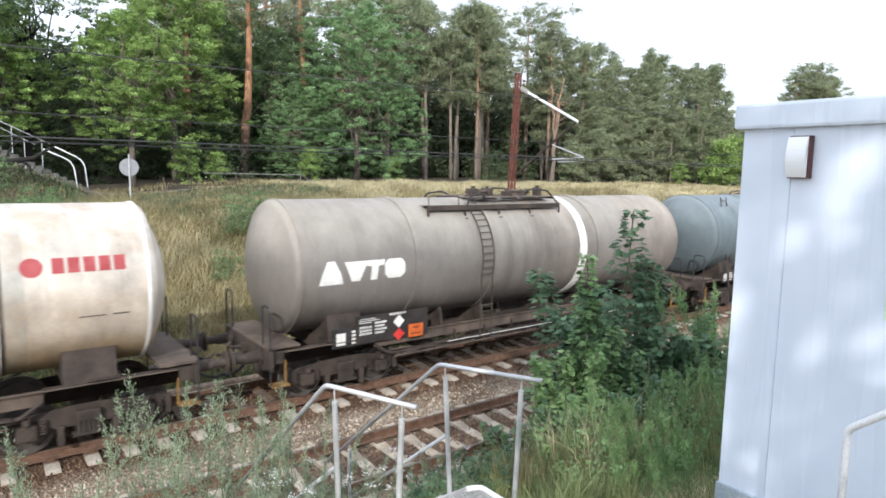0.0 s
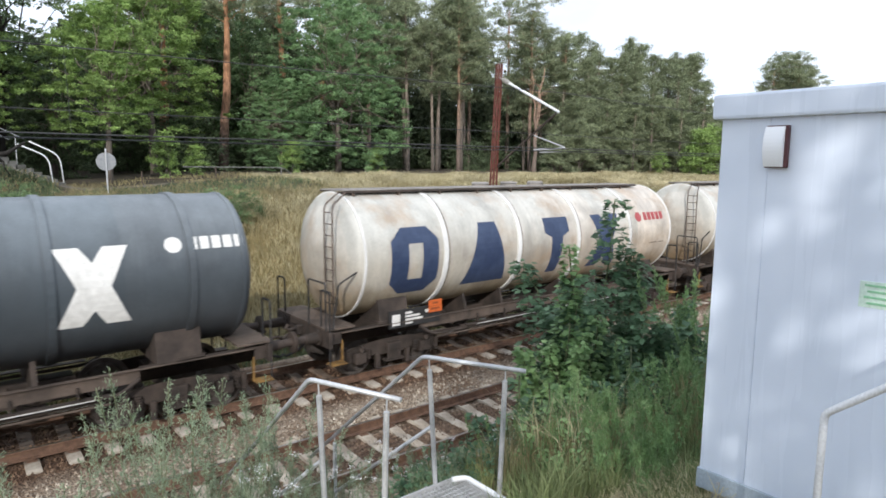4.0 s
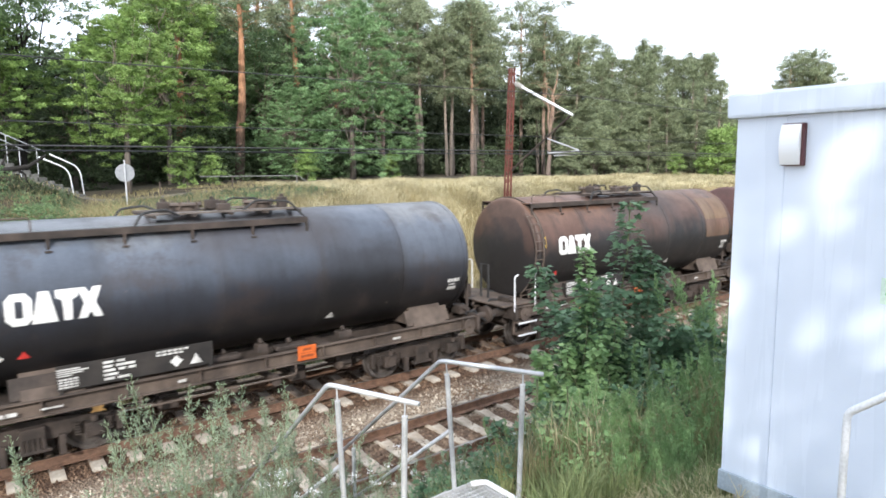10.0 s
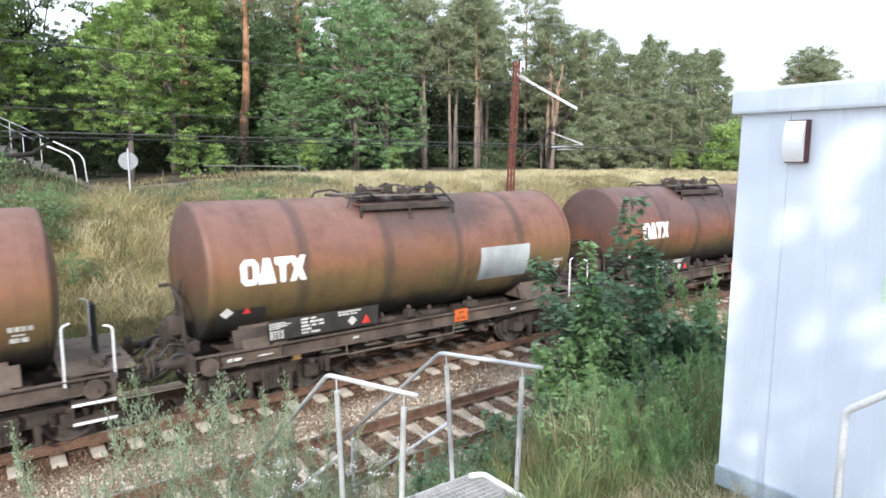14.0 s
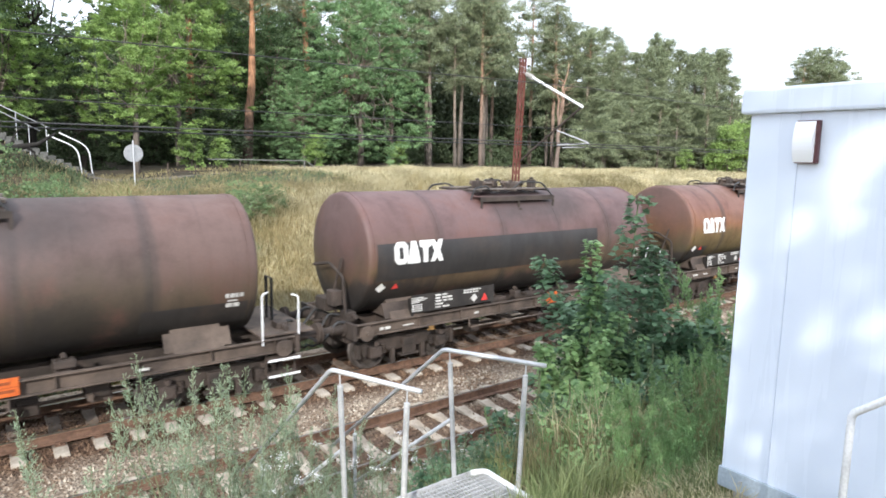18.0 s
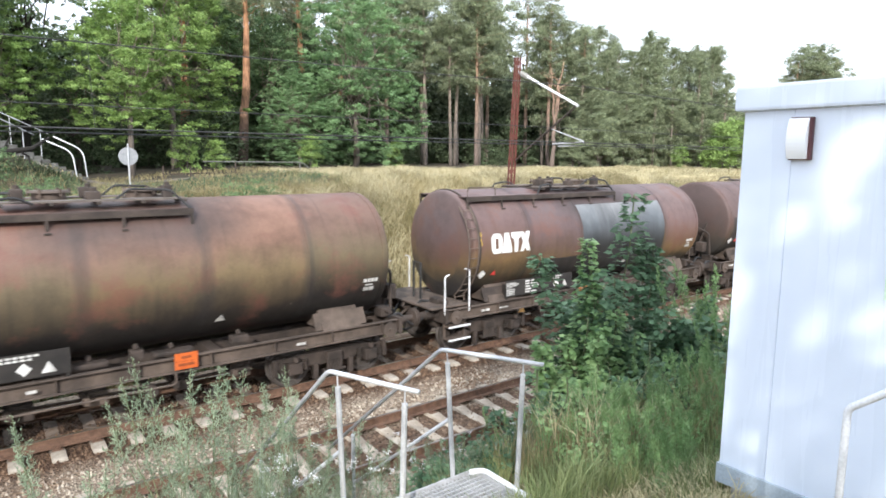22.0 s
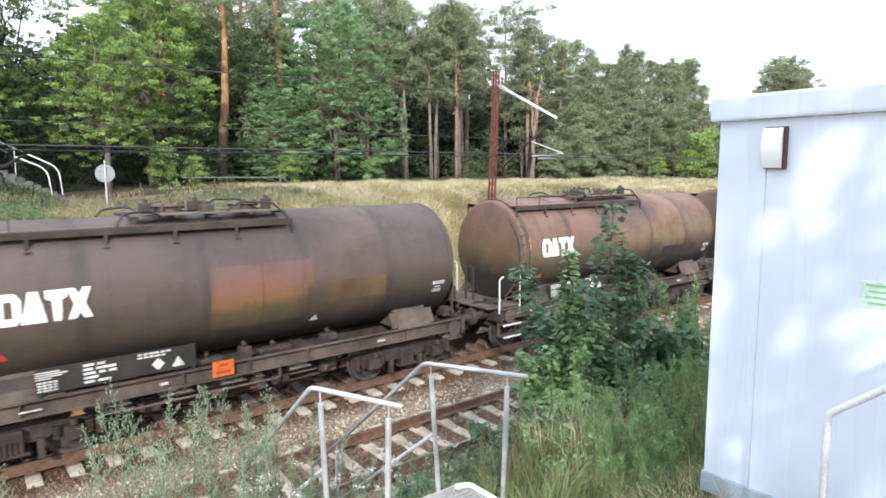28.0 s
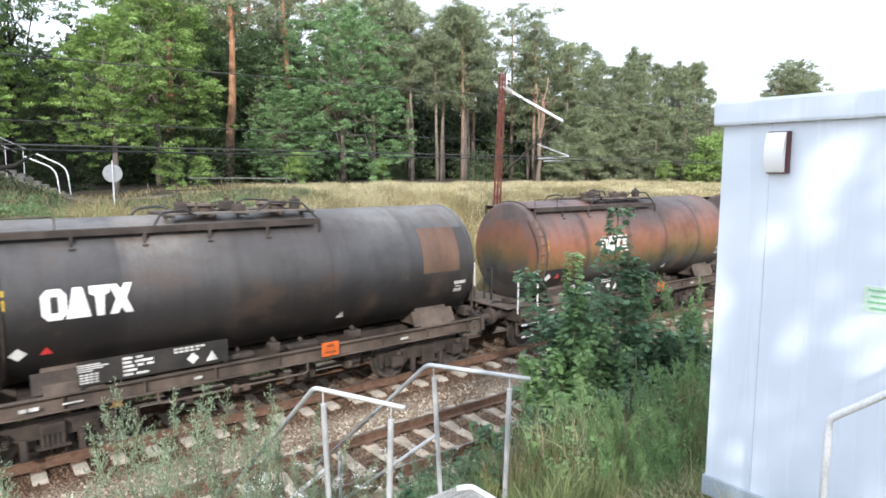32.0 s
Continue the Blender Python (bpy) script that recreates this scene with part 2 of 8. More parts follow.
def leafy(name, dark, light, gloss=0.55, seed_scale=0.5):
    """Leaves: each one its own tone, whole boughs a little lighter or darker, some light let through."""
    n = Nodes(name, gloss)
    bough = n.ramp(n.noise(seed_scale * 3.0, 3, 0.6), (0.38, 0.0), (0.62, 1.0))
    col = n.mix(n.math("ADD", n.math("MULTIPLY", n.island(), 0.5), n.math("MULTIPLY", bough, 0.5)), dark, light)
    col = n.mix(0.5, col, n.ramp(n.noise(seed_scale, 2), (0.35, 0.35), (0.65, 1.3)), "MULTIPLY")
    col = n.mix(0.25, col, n.ramp(n.each(), (0.0, 0.7), (1.0, 1.2)), "MULTIPLY")
    tr = n.tree.nodes.new("ShaderNodeBsdfTranslucent")
    add = n.tree.nodes.new("ShaderNodeMixShader")
    add.inputs[0].default_value = 0.35
    n.put(tr.inputs["Color"], col)
    n.put(add.inputs[1], n.bsdf.outputs[0])
    n.put(add.inputs[2], tr.outputs[0])
    n.put(n.tree.nodes["Material Output"].inputs["Surface"], add.outputs[0])
    n.bsdf.inputs["Specular IOR Level"].default_value = 0.18
    return n.done(col)


def ground_mat():
    """Earth, dry grass and greener patches."""
    n = Nodes("ground_earth_and_grass", 0.95)
    a = n.ramp(n.noise(0.25, 6, 0.65), (0.35, (0.10, 0.105, 0.035, 1)), (0.5, (0.22, 0.17, 0.075, 1)), (0.66, (0.30, 0.235, 0.11, 1)))
    # leaf litter takes over where the wood and the bushes beside the footpath begin
    edge = n.math("MULTIPLY", n.math("SUBTRACT", n.noise(0.3, 4), 0.5), 7.0)
    start = n.math("ADD", n.math("MULTIPLY", n.ramp(n.math("DIVIDE", n.axis(0), 40.0), (0.42, 0.0), (0.56, 1.0)), 15.0), 26.0)
    wood = n.ramp(n.math("SUBTRACT", n.math("ADD", n.axis(1), edge), start), (0.0, 0.0), (1.0, 1.0))
    litter = n.ramp(n.noise(1.3, 6, 0.7), (0.35, (0.030, 0.028, 0.016, 1)), (0.65, (0.085, 0.062, 0.038, 1)))
    a = n.mix(wood, a, litter)
    f = n.noise(9, 6, 0.7)
    col = n.mix(0.6, a, n.ramp(f, (0.3, 0.35), (0.7, 1.2)), "MULTIPLY")
    n.bump(f, 0.6, 0.06)
    return n.done(col)


def rust_shade_zone(n):
    """Where brake dust and rust have coloured the ballast by the rails, with the train's shade painted in."""
    y = n.math("ADD", n.axis(1), n.math("MULTIPLY", n.math("SUBTRACT", n.noise(1.4, 4), 0.5), 0.7))
    near = n.ramp(n.math("ABSOLUTE", n.math("SUBTRACT", y, 8.97)), (0.55, 0.85), (0.85, 0.0))
    # Wider and stronger under the train, to carry its shade as well.
    far = n.ramp(n.math("MULTIPLY", n.math("ABSOLUTE", n.math("SUBTRACT", y, 12.97)), 0.5), (0.70, 1.0), (1.0, 0.0))
    return n.math("MAXIMUM", near, far)


def ballast_mat():
    n = Nodes("ballast_stone", 0.9)
    cells = n.voronoi(22, "Color")
    tone = n.ramp(cells, (0.1, (0.165, 0.13, 0.10, 1)), (0.5, (0.345, 0.285, 0.225, 1)), (0.9, (0.53, 0.475, 0.395, 1)))
    dirt = n.ramp(n.noise(0.8, 4), (0.35, (0.55, 0.42, 0.33, 1)), (0.65, (1.0, 0.97, 0.92, 1)))
    col = n.mix(1.0, tone, dirt, "MULTIPLY")
    col = n.mix(rust_shade_zone(n), col, (0.36, 0.255, 0.195, 1), "MULTIPLY")
    n.bump(n.voronoi(22), 1.0, 0.05)
    return n.done(col)


def stone_mat():
    n = Nodes("ballast_piece", 0.9)
    col = n.ramp(n.island(), (0.0, (0.155, 0.12, 0.09, 1)), (0.5, (0.36, 0.30, 0.235, 1)), (1.0, (0.60, 0.535, 0.44, 1)))
    col = n.mix(0.5, col, n.ramp(n.noise(0.8, 4), (0.35, 0.5), (0.65, 1.0)), "MULTIPLY")
    return n.done(n.mix(rust_shade_zone(n), col, (0.36, 0.255, 0.195, 1), "MULTIPLY"))


def bark_mat(name, low, high, turn):
    """Bark whose plates turn from one tone near the foot to another further up the stem."""
    n = Nodes(name, 0.95)
    plates = n.noise(1.0, 6, 0.7, n.scaled(9, 9, 2))
    f = n.math("ADD", n.math("DIVIDE", n.axis(2), turn), n.math("MULTIPLY", plates, 0.5))
    col = n.ramp(f, (0.45, low), (0.95, high))
    col = n.mix(0.7, col, n.ramp(plates, (0.35, 0.35), (0.6, 1.1)), "MULTIPLY")
    n.bump(plates, 0.8, 0.04)
    return n.done(col)


M_GROUND, M_BALLAST, M_STONE = ground_mat(), ballast_mat(), stone_mat()
M_SLEEPER = grained("weathered_concrete", (0.33, 0.275, 0.215, 1), (0.53, 0.465, 0.38, 1), 3, 0.9)
# Concrete darkened to hold the shade over the garden steps.
M_SHADE_STONE = grained("shaded_grey_step_concrete", (0.055, 0.055, 0.05, 1), (0.15, 0.148, 0.138, 1), 3, 0.9)


def sleeper_mat():
    """Concrete sleepers under a train: its shade is painted dark between the rails, the sunlit ends pale."""
    n = Nodes("train_shaded_sleeper", 0.9)
    # First tone holds the train's shade, the second the light on the ends.
    dusty = n.ramp(n.noise(3.0), (0.35, (0.125, 0.092, 0.070, 1)), (0.65, (0.23, 0.175, 0.135, 1)))
    sunlit = n.ramp(n.noise(4.0), (0.35, (0.33, 0.28, 0.225, 1)), (0.65, (0.52, 0.46, 0.385, 1)))
    end = n.math("ADD", n.math("ABSOLUTE", n.axis(1)), n.math("MULTIPLY", n.math("SUBTRACT", n.noise(2.5), 0.5), 0.25))
    col = n.mix(n.ramp(end, (0.86, 0.0), (0.98, 1.0)), dusty, sunlit)
    small = n.noise(60, 3)
    n.bump(small, 0.25, 0.01)
    return n.done(n.mix(0.35, col, n.ramp(small, (0.3, 0.35), (0.7, 1.0)), "MULTIPLY"))


M_SLEEPER_TRAIN = sleeper_mat()
M_RAIL = grained("rusty_rail", (0.105, 0.058, 0.038, 1), (0.19, 0.108, 0.070, 1), 8, 0.75)
M_RAILTOP = grained("polished_rail_head", (0.35, 0.33, 0.31, 1), (0.5, 0.48, 0.46, 1), 4, 0.3, 0.9, bump=0.05)
M_GALV = grained("galvanised_steel", (0.50, 0.51, 0.53, 1), (0.66, 0.67, 0.69, 1), 5, 0.42, 0.35, bump=0.08)
M_WHITE = grained("white_paint", (0.76, 0.775, 0.80, 1), (0.86, 0.87, 0.89, 1), 4, 0.5, bump=0.05)
M_UNDER = grained("grimy_underframe", (0.028, 0.021, 0.017, 1), (0.075, 0.055, 0.045, 1), 2.5, 0.8)
M_UNDER2 = grained("brown_brake_dust", (0.062, 0.046, 0.037, 1), (0.140, 0.104, 0.082, 1), 2.0, 0.85)
M_DUST = grained("dusty_walkway", (0.10, 0.082, 0.07, 1), (0.19, 0.16, 0.14, 1), 2.0, 0.9)
M_DUST2 = grained("pale_dusty_board", (0.22, 0.20, 0.185, 1), (0.36, 0.335, 0.31, 1), 2.0, 0.9)
M_BLACK = grained("black_paint", (0.015, 0.015, 0.016, 1), (0.035, 0.034, 0.034, 1), 4, 0.6)
M_WHEEL = grained("wheel_steel", (0.10, 0.085, 0.075, 1), (0.18, 0.16, 0.15, 1), 6, 0.55, 0.6)
M_ORANGE = grained("orange_plate", (0.50, 0.10, 0.022, 1), (0.68, 0.15, 0.03, 1), 9, 0.5, bump=0.03)
M_RED = grained("red_paint", (0.55, 0.03, 0.03, 1), (0.68, 0.06, 0.05, 1), 9, 0.5, bump=0.03)
M_OCHRE_STEP = grained("worn_ochre_step_paint", (0.14, 0.075, 0.025, 1), (0.30, 0.17, 0.05, 1), 5, 0.7, bump=0.1)
M_YELLOW = grained("yellow_paint", (0.65, 0.42, 0.03, 1), (0.75, 0.5, 0.05, 1), 9, 0.5, bump=0.03)
M_RED_PRINT = grained("faded_red_print", srgb(158, 58, 62), srgb(178, 84, 86), 3, 0.55, bump=0.03)
M_BLUE = grained("faded_blue_lettering", srgb(42, 57, 88), srgb(60, 75, 104), 3, 0.55, bump=0.03)
M_DECAL = grained("white_lettering", (0.70, 0.69, 0.66, 1), (0.86, 0.85, 0.82, 1), 7, 0.55, bump=0.03)
M_BAND_LINE = grained("brown_band_line", (0.09, 0.07, 0.055, 1), (0.22, 0.175, 0.135, 1), 1.5, 0.8)
M_BAND = grained("soiled_white_band", (0.66, 0.645, 0.62, 1), (0.86, 0.855, 0.84, 1), 1.2, 0.5, bump=0.05)
M_FADED = grained("faded_grimy_print", (0.40, 0.39, 0.37, 1), (0.72, 0.71, 0.68, 1), 5, 0.6, bump=0.03)
M_PANEL = grained("grimy_data_panel", (0.014, 0.012, 0.011, 1), (0.036, 0.030, 0.026, 1), 3, 0.7, bump=0.05)
M_PRINT = grained("sooty_plate_print", (0.20, 0.045, 0.012, 1), (0.30, 0.07, 0.02, 1), 9, 0.6, bump=0.03)


def cabin_mat():
    """Smooth painted sheet with faint rain marks."""
    n = Nodes("pale_grey_cabin_paint", 0.24)
    soft = n.noise(1.1, 3)
    rain = n.noise(1.0, 4, 0.6, n.scaled(5, 5, 0.3))
    col = n.ramp(soft, (0.35, srgb(211, 221, 236)), (0.65, srgb(221, 230, 244)))
    col = n.mix(0.03, col, n.ramp(rain, (0.3, 0.75), (0.6, 1.0)), "MULTIPLY")
    n.bump(n.noise(3.0, 2), 0.06, 0.01)
    return n.done(col, n.ramp(rain, (0.3, 0.34), (0.7, 0.2)))


M_CABIN = cabin_mat()
M_CABIN_BASE = grained("blue_grey_plinth_paint", srgb(158, 172, 184), srgb(176, 188, 198), 2, 0.5, bump=0.05)
M_CONCRETE = grained("rough_concrete", (0.30, 0.29, 0.27, 1), (0.45, 0.44, 0.41, 1), 2, 0.9)
M_MAST = grained("red_brown_mast_paint", (0.12, 0.036, 0.026, 1), (0.19, 0.065, 0.048, 1), 5, 0.75)
M_WIRE = grained("dark_wire", (0.03, 0.03, 0.032, 1), (0.06, 0.06, 0.062, 1), 3, 0.6)
M_LAMP = Nodes("opal_lamp_cover", 0.35).done((0.88, 0.90, 0.93, 1))
M_LAMP_FRAME = grained("maroon_lamp_frame", (0.06, 0.02, 0.024, 1), (0.11, 0.035, 0.04, 1), 9, 0.6)
M_STICKER = grained("pale_green_sticker", srgb(208, 232, 218), srgb(220, 240, 228), 8, 0.4, bump=0.02)
M_STICKER_BAR = grained("green_print", srgb(138, 196, 156), srgb(150, 204, 166), 8, 0.4, bump=0.02)
M_SIGN = grained("grey_sign_back", (0.32, 0.33, 0.34, 1), (0.42, 0.43, 0.44, 1), 4, 0.5, 0.3, bump=0.05)
M_PATH = grained("sandy_path", (0.15, 0.13, 0.105, 1), (0.22, 0.19, 0.155, 1), 1.0, 0.95)
M_PINE_BARK = bark_mat("pine_bark", (0.12, 0.085, 0.07, 1), (0.46, 0.235, 0.13, 1), 11.0)
M_BROWN_BARK = bark_mat("brown_pine_bark", (0.19, 0.145, 0.12, 1), (0.40, 0.25, 0.17, 1), 14.0)
M_GREY_BARK = bark_mat("grey_bark", (0.15, 0.125, 0.105, 1), (0.30, 0.24, 0.19, 1), 14.0)
M_DARK_BARK = bark_mat("dark_bark", (0.02, 0.017, 0.014, 1), (0.05, 0.04, 0.032, 1), 14.0)
M_NEEDLE = leafy("pine_needles", (0.042, 0.062, 0.036, 1), (0.56, 0.63, 0.39, 1), 0.6, 0.9)
# The wood's inner shade is put into this dark leaf colour.
M_FARWOOD = leafy("far_wood_painted_shade", (0.05, 0.066, 0.042, 1), (0.18, 0.22, 0.13, 1), 0.7, 0.4)
M_LEAF = leafy("bright_broad_leaves", (0.11, 0.20, 0.055, 1), (0.46, 0.62, 0.215, 1))
M_LEAF_DARK = leafy("deep_green_leaves", (0.08, 0.14, 0.066, 1), (0.28, 0.39, 0.19, 1))
M_LEAF_MID = leafy("fresh_green_leaves", (0.095, 0.18, 0.082, 1), (0.36, 0.54, 0.26, 1))
M_MAPLE = leafy("maple_leaves", (0.052, 0.115, 0.060, 1), (0.22, 0.34, 0.20, 1), 0.5, 1.2)
M_BUSH = leafy("young_bush_leaves", (0.15, 0.28, 0.11, 1), (0.38, 0.54, 0.25, 1), 0.5, 1.2)
M_MUGWORT = leafy("grey_green_weed_leaves", (0.15, 0.21, 0.13, 1), (0.42, 0.50, 0.35, 1), 0.7, 1.5)
M_STEM = grained("weed_stems", (0.10, 0.13, 0.065, 1), (0.20, 0.22, 0.12, 1), 5, 0.8)
M_GRASS = leafy("green_grass", (0.12, 0.17, 0.065, 1), (0.37, 0.41, 0.20, 1), 0.6, 0.7)
M_DRYGRASS = leafy("dry_grass", (0.44, 0.38, 0.215, 1), (0.76, 0.69, 0.47, 1), 0.7, 0.5)
# A darker leaf copy that holds the shade below the canopy.
M_UNDERLEAF = leafy("shade_darkened_leaves", (0.058, 0.084, 0.046, 1), (0.20, 0.26, 0.14, 1))
M_FENCE = grained("dull_fence_paint", (0.14, 0.14, 0.13, 1), (0.25, 0.25, 0.23, 1), 4, 0.7)
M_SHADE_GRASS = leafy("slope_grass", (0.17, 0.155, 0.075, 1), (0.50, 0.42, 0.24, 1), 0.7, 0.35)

# ---------------------------------------------------------------- mesh helpers
def part(name, bm, material, parent=None, label="", smooth=False):
    """Link a bmesh as one mesh object under a thing or a part."""
    me = bpy.data.meshes.new(name)
    if smooth:
        for f in bm.faces:
            f.smooth = True
    bm.to_mesh(me)
    bm.free()
    me.materials.append(material)
    ob = new(name, me)
    ob.parent = parent
    if label:
        ob["label"] = label
    return ob


def shared(name, me, parent, m, label=""):
    """Another object on an existing mesh."""
    ob = new(name, me)
    ob.parent = parent
    ob.matrix_local = m
    if label:
        ob["label"] = label
    return ob


def box(bm, cx, cy, cz, sx, sy, sz, rot=None, bevel=0.0):
    """A box with softened edges."""
    g = bmesh.ops.create_cube(bm, size=1.0)
    m = Matrix.Translation((cx, cy, cz)) @ (rot or Matrix()) @ Matrix.Diagonal((sx, sy, sz, 1))
    bmesh.ops.transform(bm, matrix=m, verts=g["verts"])
    if bevel > 0:
        es = {e for v in g["verts"] for e in v.link_edges}
        bmesh.ops.bevel(bm, geom=list(es), offset=bevel, segments=2, profile=0.6, affect="EDGES")


def tube(bm, p, q, r0, r1=None, n=8, caps=True):
    """A straight tapered tube from p to q."""
    p, q = Vector(p), Vector(q)
    d = q - p
    if d.length < 1e-6:
        return
    m = Matrix.Translation((p + q) / 2) @ d.to_track_quat("Z", "Y").to_matrix().to_4x4()
    bmesh.ops.create_cone(bm, cap_ends=caps, segments=n, radius1=r0, radius2=r0 if r1 is None else r1, depth=d.length, matrix=m)


def pipe(bm, pts, r, n=8):
    """A bent tube through points, mitred, with closed ends. r: one radius or one for each point."""
    pts = [Vector(p) for p in pts]
    rs = r if isinstance(r, (list, tuple)) else [r] * len(pts)
    rings, side = [], None
    for i, p in enumerate(pts):
        d = (pts[min(i + 1, len(pts) - 1)] - pts[max(i - 1, 0)]).normalized()
        if side is None:
            side = d.orthogonal().normalized()
        side = (side - d * side.dot(d)).normalized()
        up = d.cross(side)
        rings.append([bm.verts.new(p + (side * math.cos(a) + up * math.sin(a)) * rs[i]) for a in (2 * math.pi * k / n for k in range(n))])
    for a, b in zip(rings, rings[1:]):
        for k in range(n):
            bm.faces.new((a[k], a[(k + 1) % n], b[(k + 1) % n], b[k]))
    bm.faces.new(list(reversed(rings[0])))
    bm.faces.new(rings[-1])


def rounded(pts, r, steps=4):
    """Points of a path with its inner corners rounded."""
    pts = [Vector(p) for p in pts]
    out = [pts[0]]
    for a, b, c in zip(pts, pts[1:], pts[2:]):
        u, v = (a - b).normalized(), (c - b).normalized()
        for k in range(steps + 1):
            t = k / steps
            out.append((b + u * r) * (1 - t) ** 2 + b * 2 * t * (1 - t) + (b + v * r) * t ** 2)
    return out + [pts[-1]]


def lathe_x(bm, profile, n=48, cy=0.0, cz=0.0):
    """A body turned about the x axis from (x, radius) pairs."""
    rings = []
    for x, r in profile:
        if r < 1e-4:
            rings.append([bm.verts.new((x, cy, cz))])
        else:
            rings.append([bm.verts.new((x, cy + r * math.cos(a), cz + r * math.sin(a))) for a in (2 * math.pi * k / n for k in range(n))])
    for a, b in zip(rings, rings[1:]):
        for k in range(n):
            j = (k + 1) % n
            if len(a) == 1:
                bm.faces.new((a[0], b[k], b[j]))
            elif len(b) == 1:
                bm.faces.new((a[k], a[j], b[0]))
            else:
                bm.faces.new((a[k], a[j], b[j], b[k]))
    bmesh.ops.recalc_face_normals(bm, faces=bm.faces)


def slab(bm, outline, depth, place):
    """A flat plate from a closed outline in x, z with a thickness along y, carried by place((x, y, z))."""
    front = [bm.verts.new(place((x, 0.0, z))) for x, z in outline]
    back = [bm.verts.new(place((x, depth, z))) for x, z in outline]
    bm.faces.new(front)
    bm.faces.new(list(reversed(back)))
    k = len(front)
    for i in range(k):
        bm.faces.new((front[i], back[i], back[(i + 1) % k], front[(i + 1) % k]))


def soup(name, verts, faces, material, parent=None, label=""):
    """A mesh from arrays: verts (n, 3) and faces (m, k)."""
    me = bpy.data.meshes.new(name)
    me.from_pydata(np.asarray(verts, float).tolist(), [], np.asarray(faces).tolist())
    me.materials.append(material)
    ob = new(name, me)
    ob.parent = parent
    if label:
        ob["label"] = label
    return ob

# ---------------------------------------------------------------- ground
TRACK_Y, NEAR_Y = 12.97, 8.97     # centre lines of the two tracks


def step(a, b, v):
    t = min(max((v - a) / (b - a), 0.0), 1.0)
    return t * t * (3 - 2 * t)


def ground_z(x, y):
    """The lie of the land: a bank by the cabin, the track bed, and a cutting slope up to a plateau."""
    rough = 0.18 * noise.noise((x * 0.35, y * 0.35, 1.7)) + 0.06 * noise.noise((x * 1.3, y * 1.3, 4.2))
    bank = 1.65 + 1.5 * step(4.5, -0.5, y) - 0.5 * step(5, 16, x) - 0.35 * step(0, -8, x)
    near = bank + (-0.55 - bank) * step(3.9, 6.9, y)
    top = 3.1 + 0.6 * step(4, 16, x) + 0.35 * step(30, 46, y) + 0.9 * step(50, 90, y)
    top += min(max(0.54 * (5.3 - x), 0.0), 3.6) * step(32.8, 37.45, y) * (1 - step(38.6, 43.0, y))
    far = -0.7 + (top + 0.7) * step(15.4, 24.5 - 2.0 * step(0, 14, x), y)
    z = near if y < 10 else far
    flat = step(6.9, 7.6, y) * (1 - step(15.2, 16.2, y))
    return z + rough * (1 - flat) * (0.4 + 0.6 * step(0, 3, abs(y - 11) - 4))


def build_ground():
    xs = np.unique(np.concatenate([[-900, -500, -250, -120, -70], np.arange(-40, 90, 0.9), [95, 105, 125, 160, 220, 320, 600, 1200]]))
    ys = np.unique(np.concatenate([[-900, -400, -150, -60, -30, -18], np.arange(-10, 30, 0.45), np.arange(30, 80, 1.6), [90, 110, 150, 220, 400, 900, 1500]]))
    verts = [(x, y, ground_z(x, y) - (0.004 * max(0, abs(x) - 200))) for y in ys for x in xs]
    k = len(xs)
    faces = [(j * k + i, j * k + i + 1, (j + 1) * k + i + 1, (j + 1) * k + i) for j in range(len(ys) - 1) for i in range(k - 1)]
    ob = soup("ground", verts, faces, M_GROUND)
    for p in ob.data.polygons:
        p.use_smooth = True
    return tagged(ob, "rough earth and dry grass ground of the cutting", "ground", kind="structure")


build_ground()


# ---------------------------------------------------------------- tracks
X0, X1 = -24.0, 75.0


def ballast_bed(cy, label):
    bm = bmesh.new()
    xs = np.arange(X0 - 60, X1 + 120.1, 1.5)
    prof = [(-2.75, -0.62), (-2.0, -0.27), (-1.3, -0.235), (1.3, -0.235), (2.0, -0.27), (2.75, -0.62)]
    rows = [[bm.verts.new((x, cy + a, b + 0.03 * noise.noise((x * 0.9, a * 2 + cy, 0)))) for a, b in prof] for x in xs]
    for r, s in zip(rows, rows[1:]):
        for i in range(len(prof) - 1):
            bm.faces.new((r[i], s[i], s[i + 1], r[i + 1]))
    bmesh.ops.recalc_face_normals(bm, faces=bm.faces)
    return tagged(part("ballast_bed", bm, M_BALLAST), label, "ballast", kind="structure")


def rail_mesh():
    """Rail section swept along x: foot, web and head."""
    half = [(0.075, -0.172), (0.075, -0.160), (0.012, -0.140), (0.010, -0.045), (0.035, -0.036), (0.036, -0.008), (0.026, 0.0)]
    prof = half + [(-a, b) for a, b in reversed(half)]
    bm = bmesh.new()
    ends = [[bm.verts.new((x, a, b)) for a, b in prof] for x in (X0 - 60, X1 + 120)]
    k = len(prof)
    for i in range(k):
        bm.faces.new((ends[0][i], ends[0][(i + 1) % k], ends[1][(i + 1) % k], ends[1][i]))
    bmesh.ops.recalc_face_normals(bm, faces=bm.faces)
    me = bpy.data.meshes.new("rail")
    bm.to_mesh(me), bm.free()
    me.materials.append(M_RAIL), me.materials.append(M_RAILTOP)
    for p in me.polygons:
        if all(me.vertices[v].co.z > -0.001 for v in p.vertices):
            p.material_index = 1
    return me


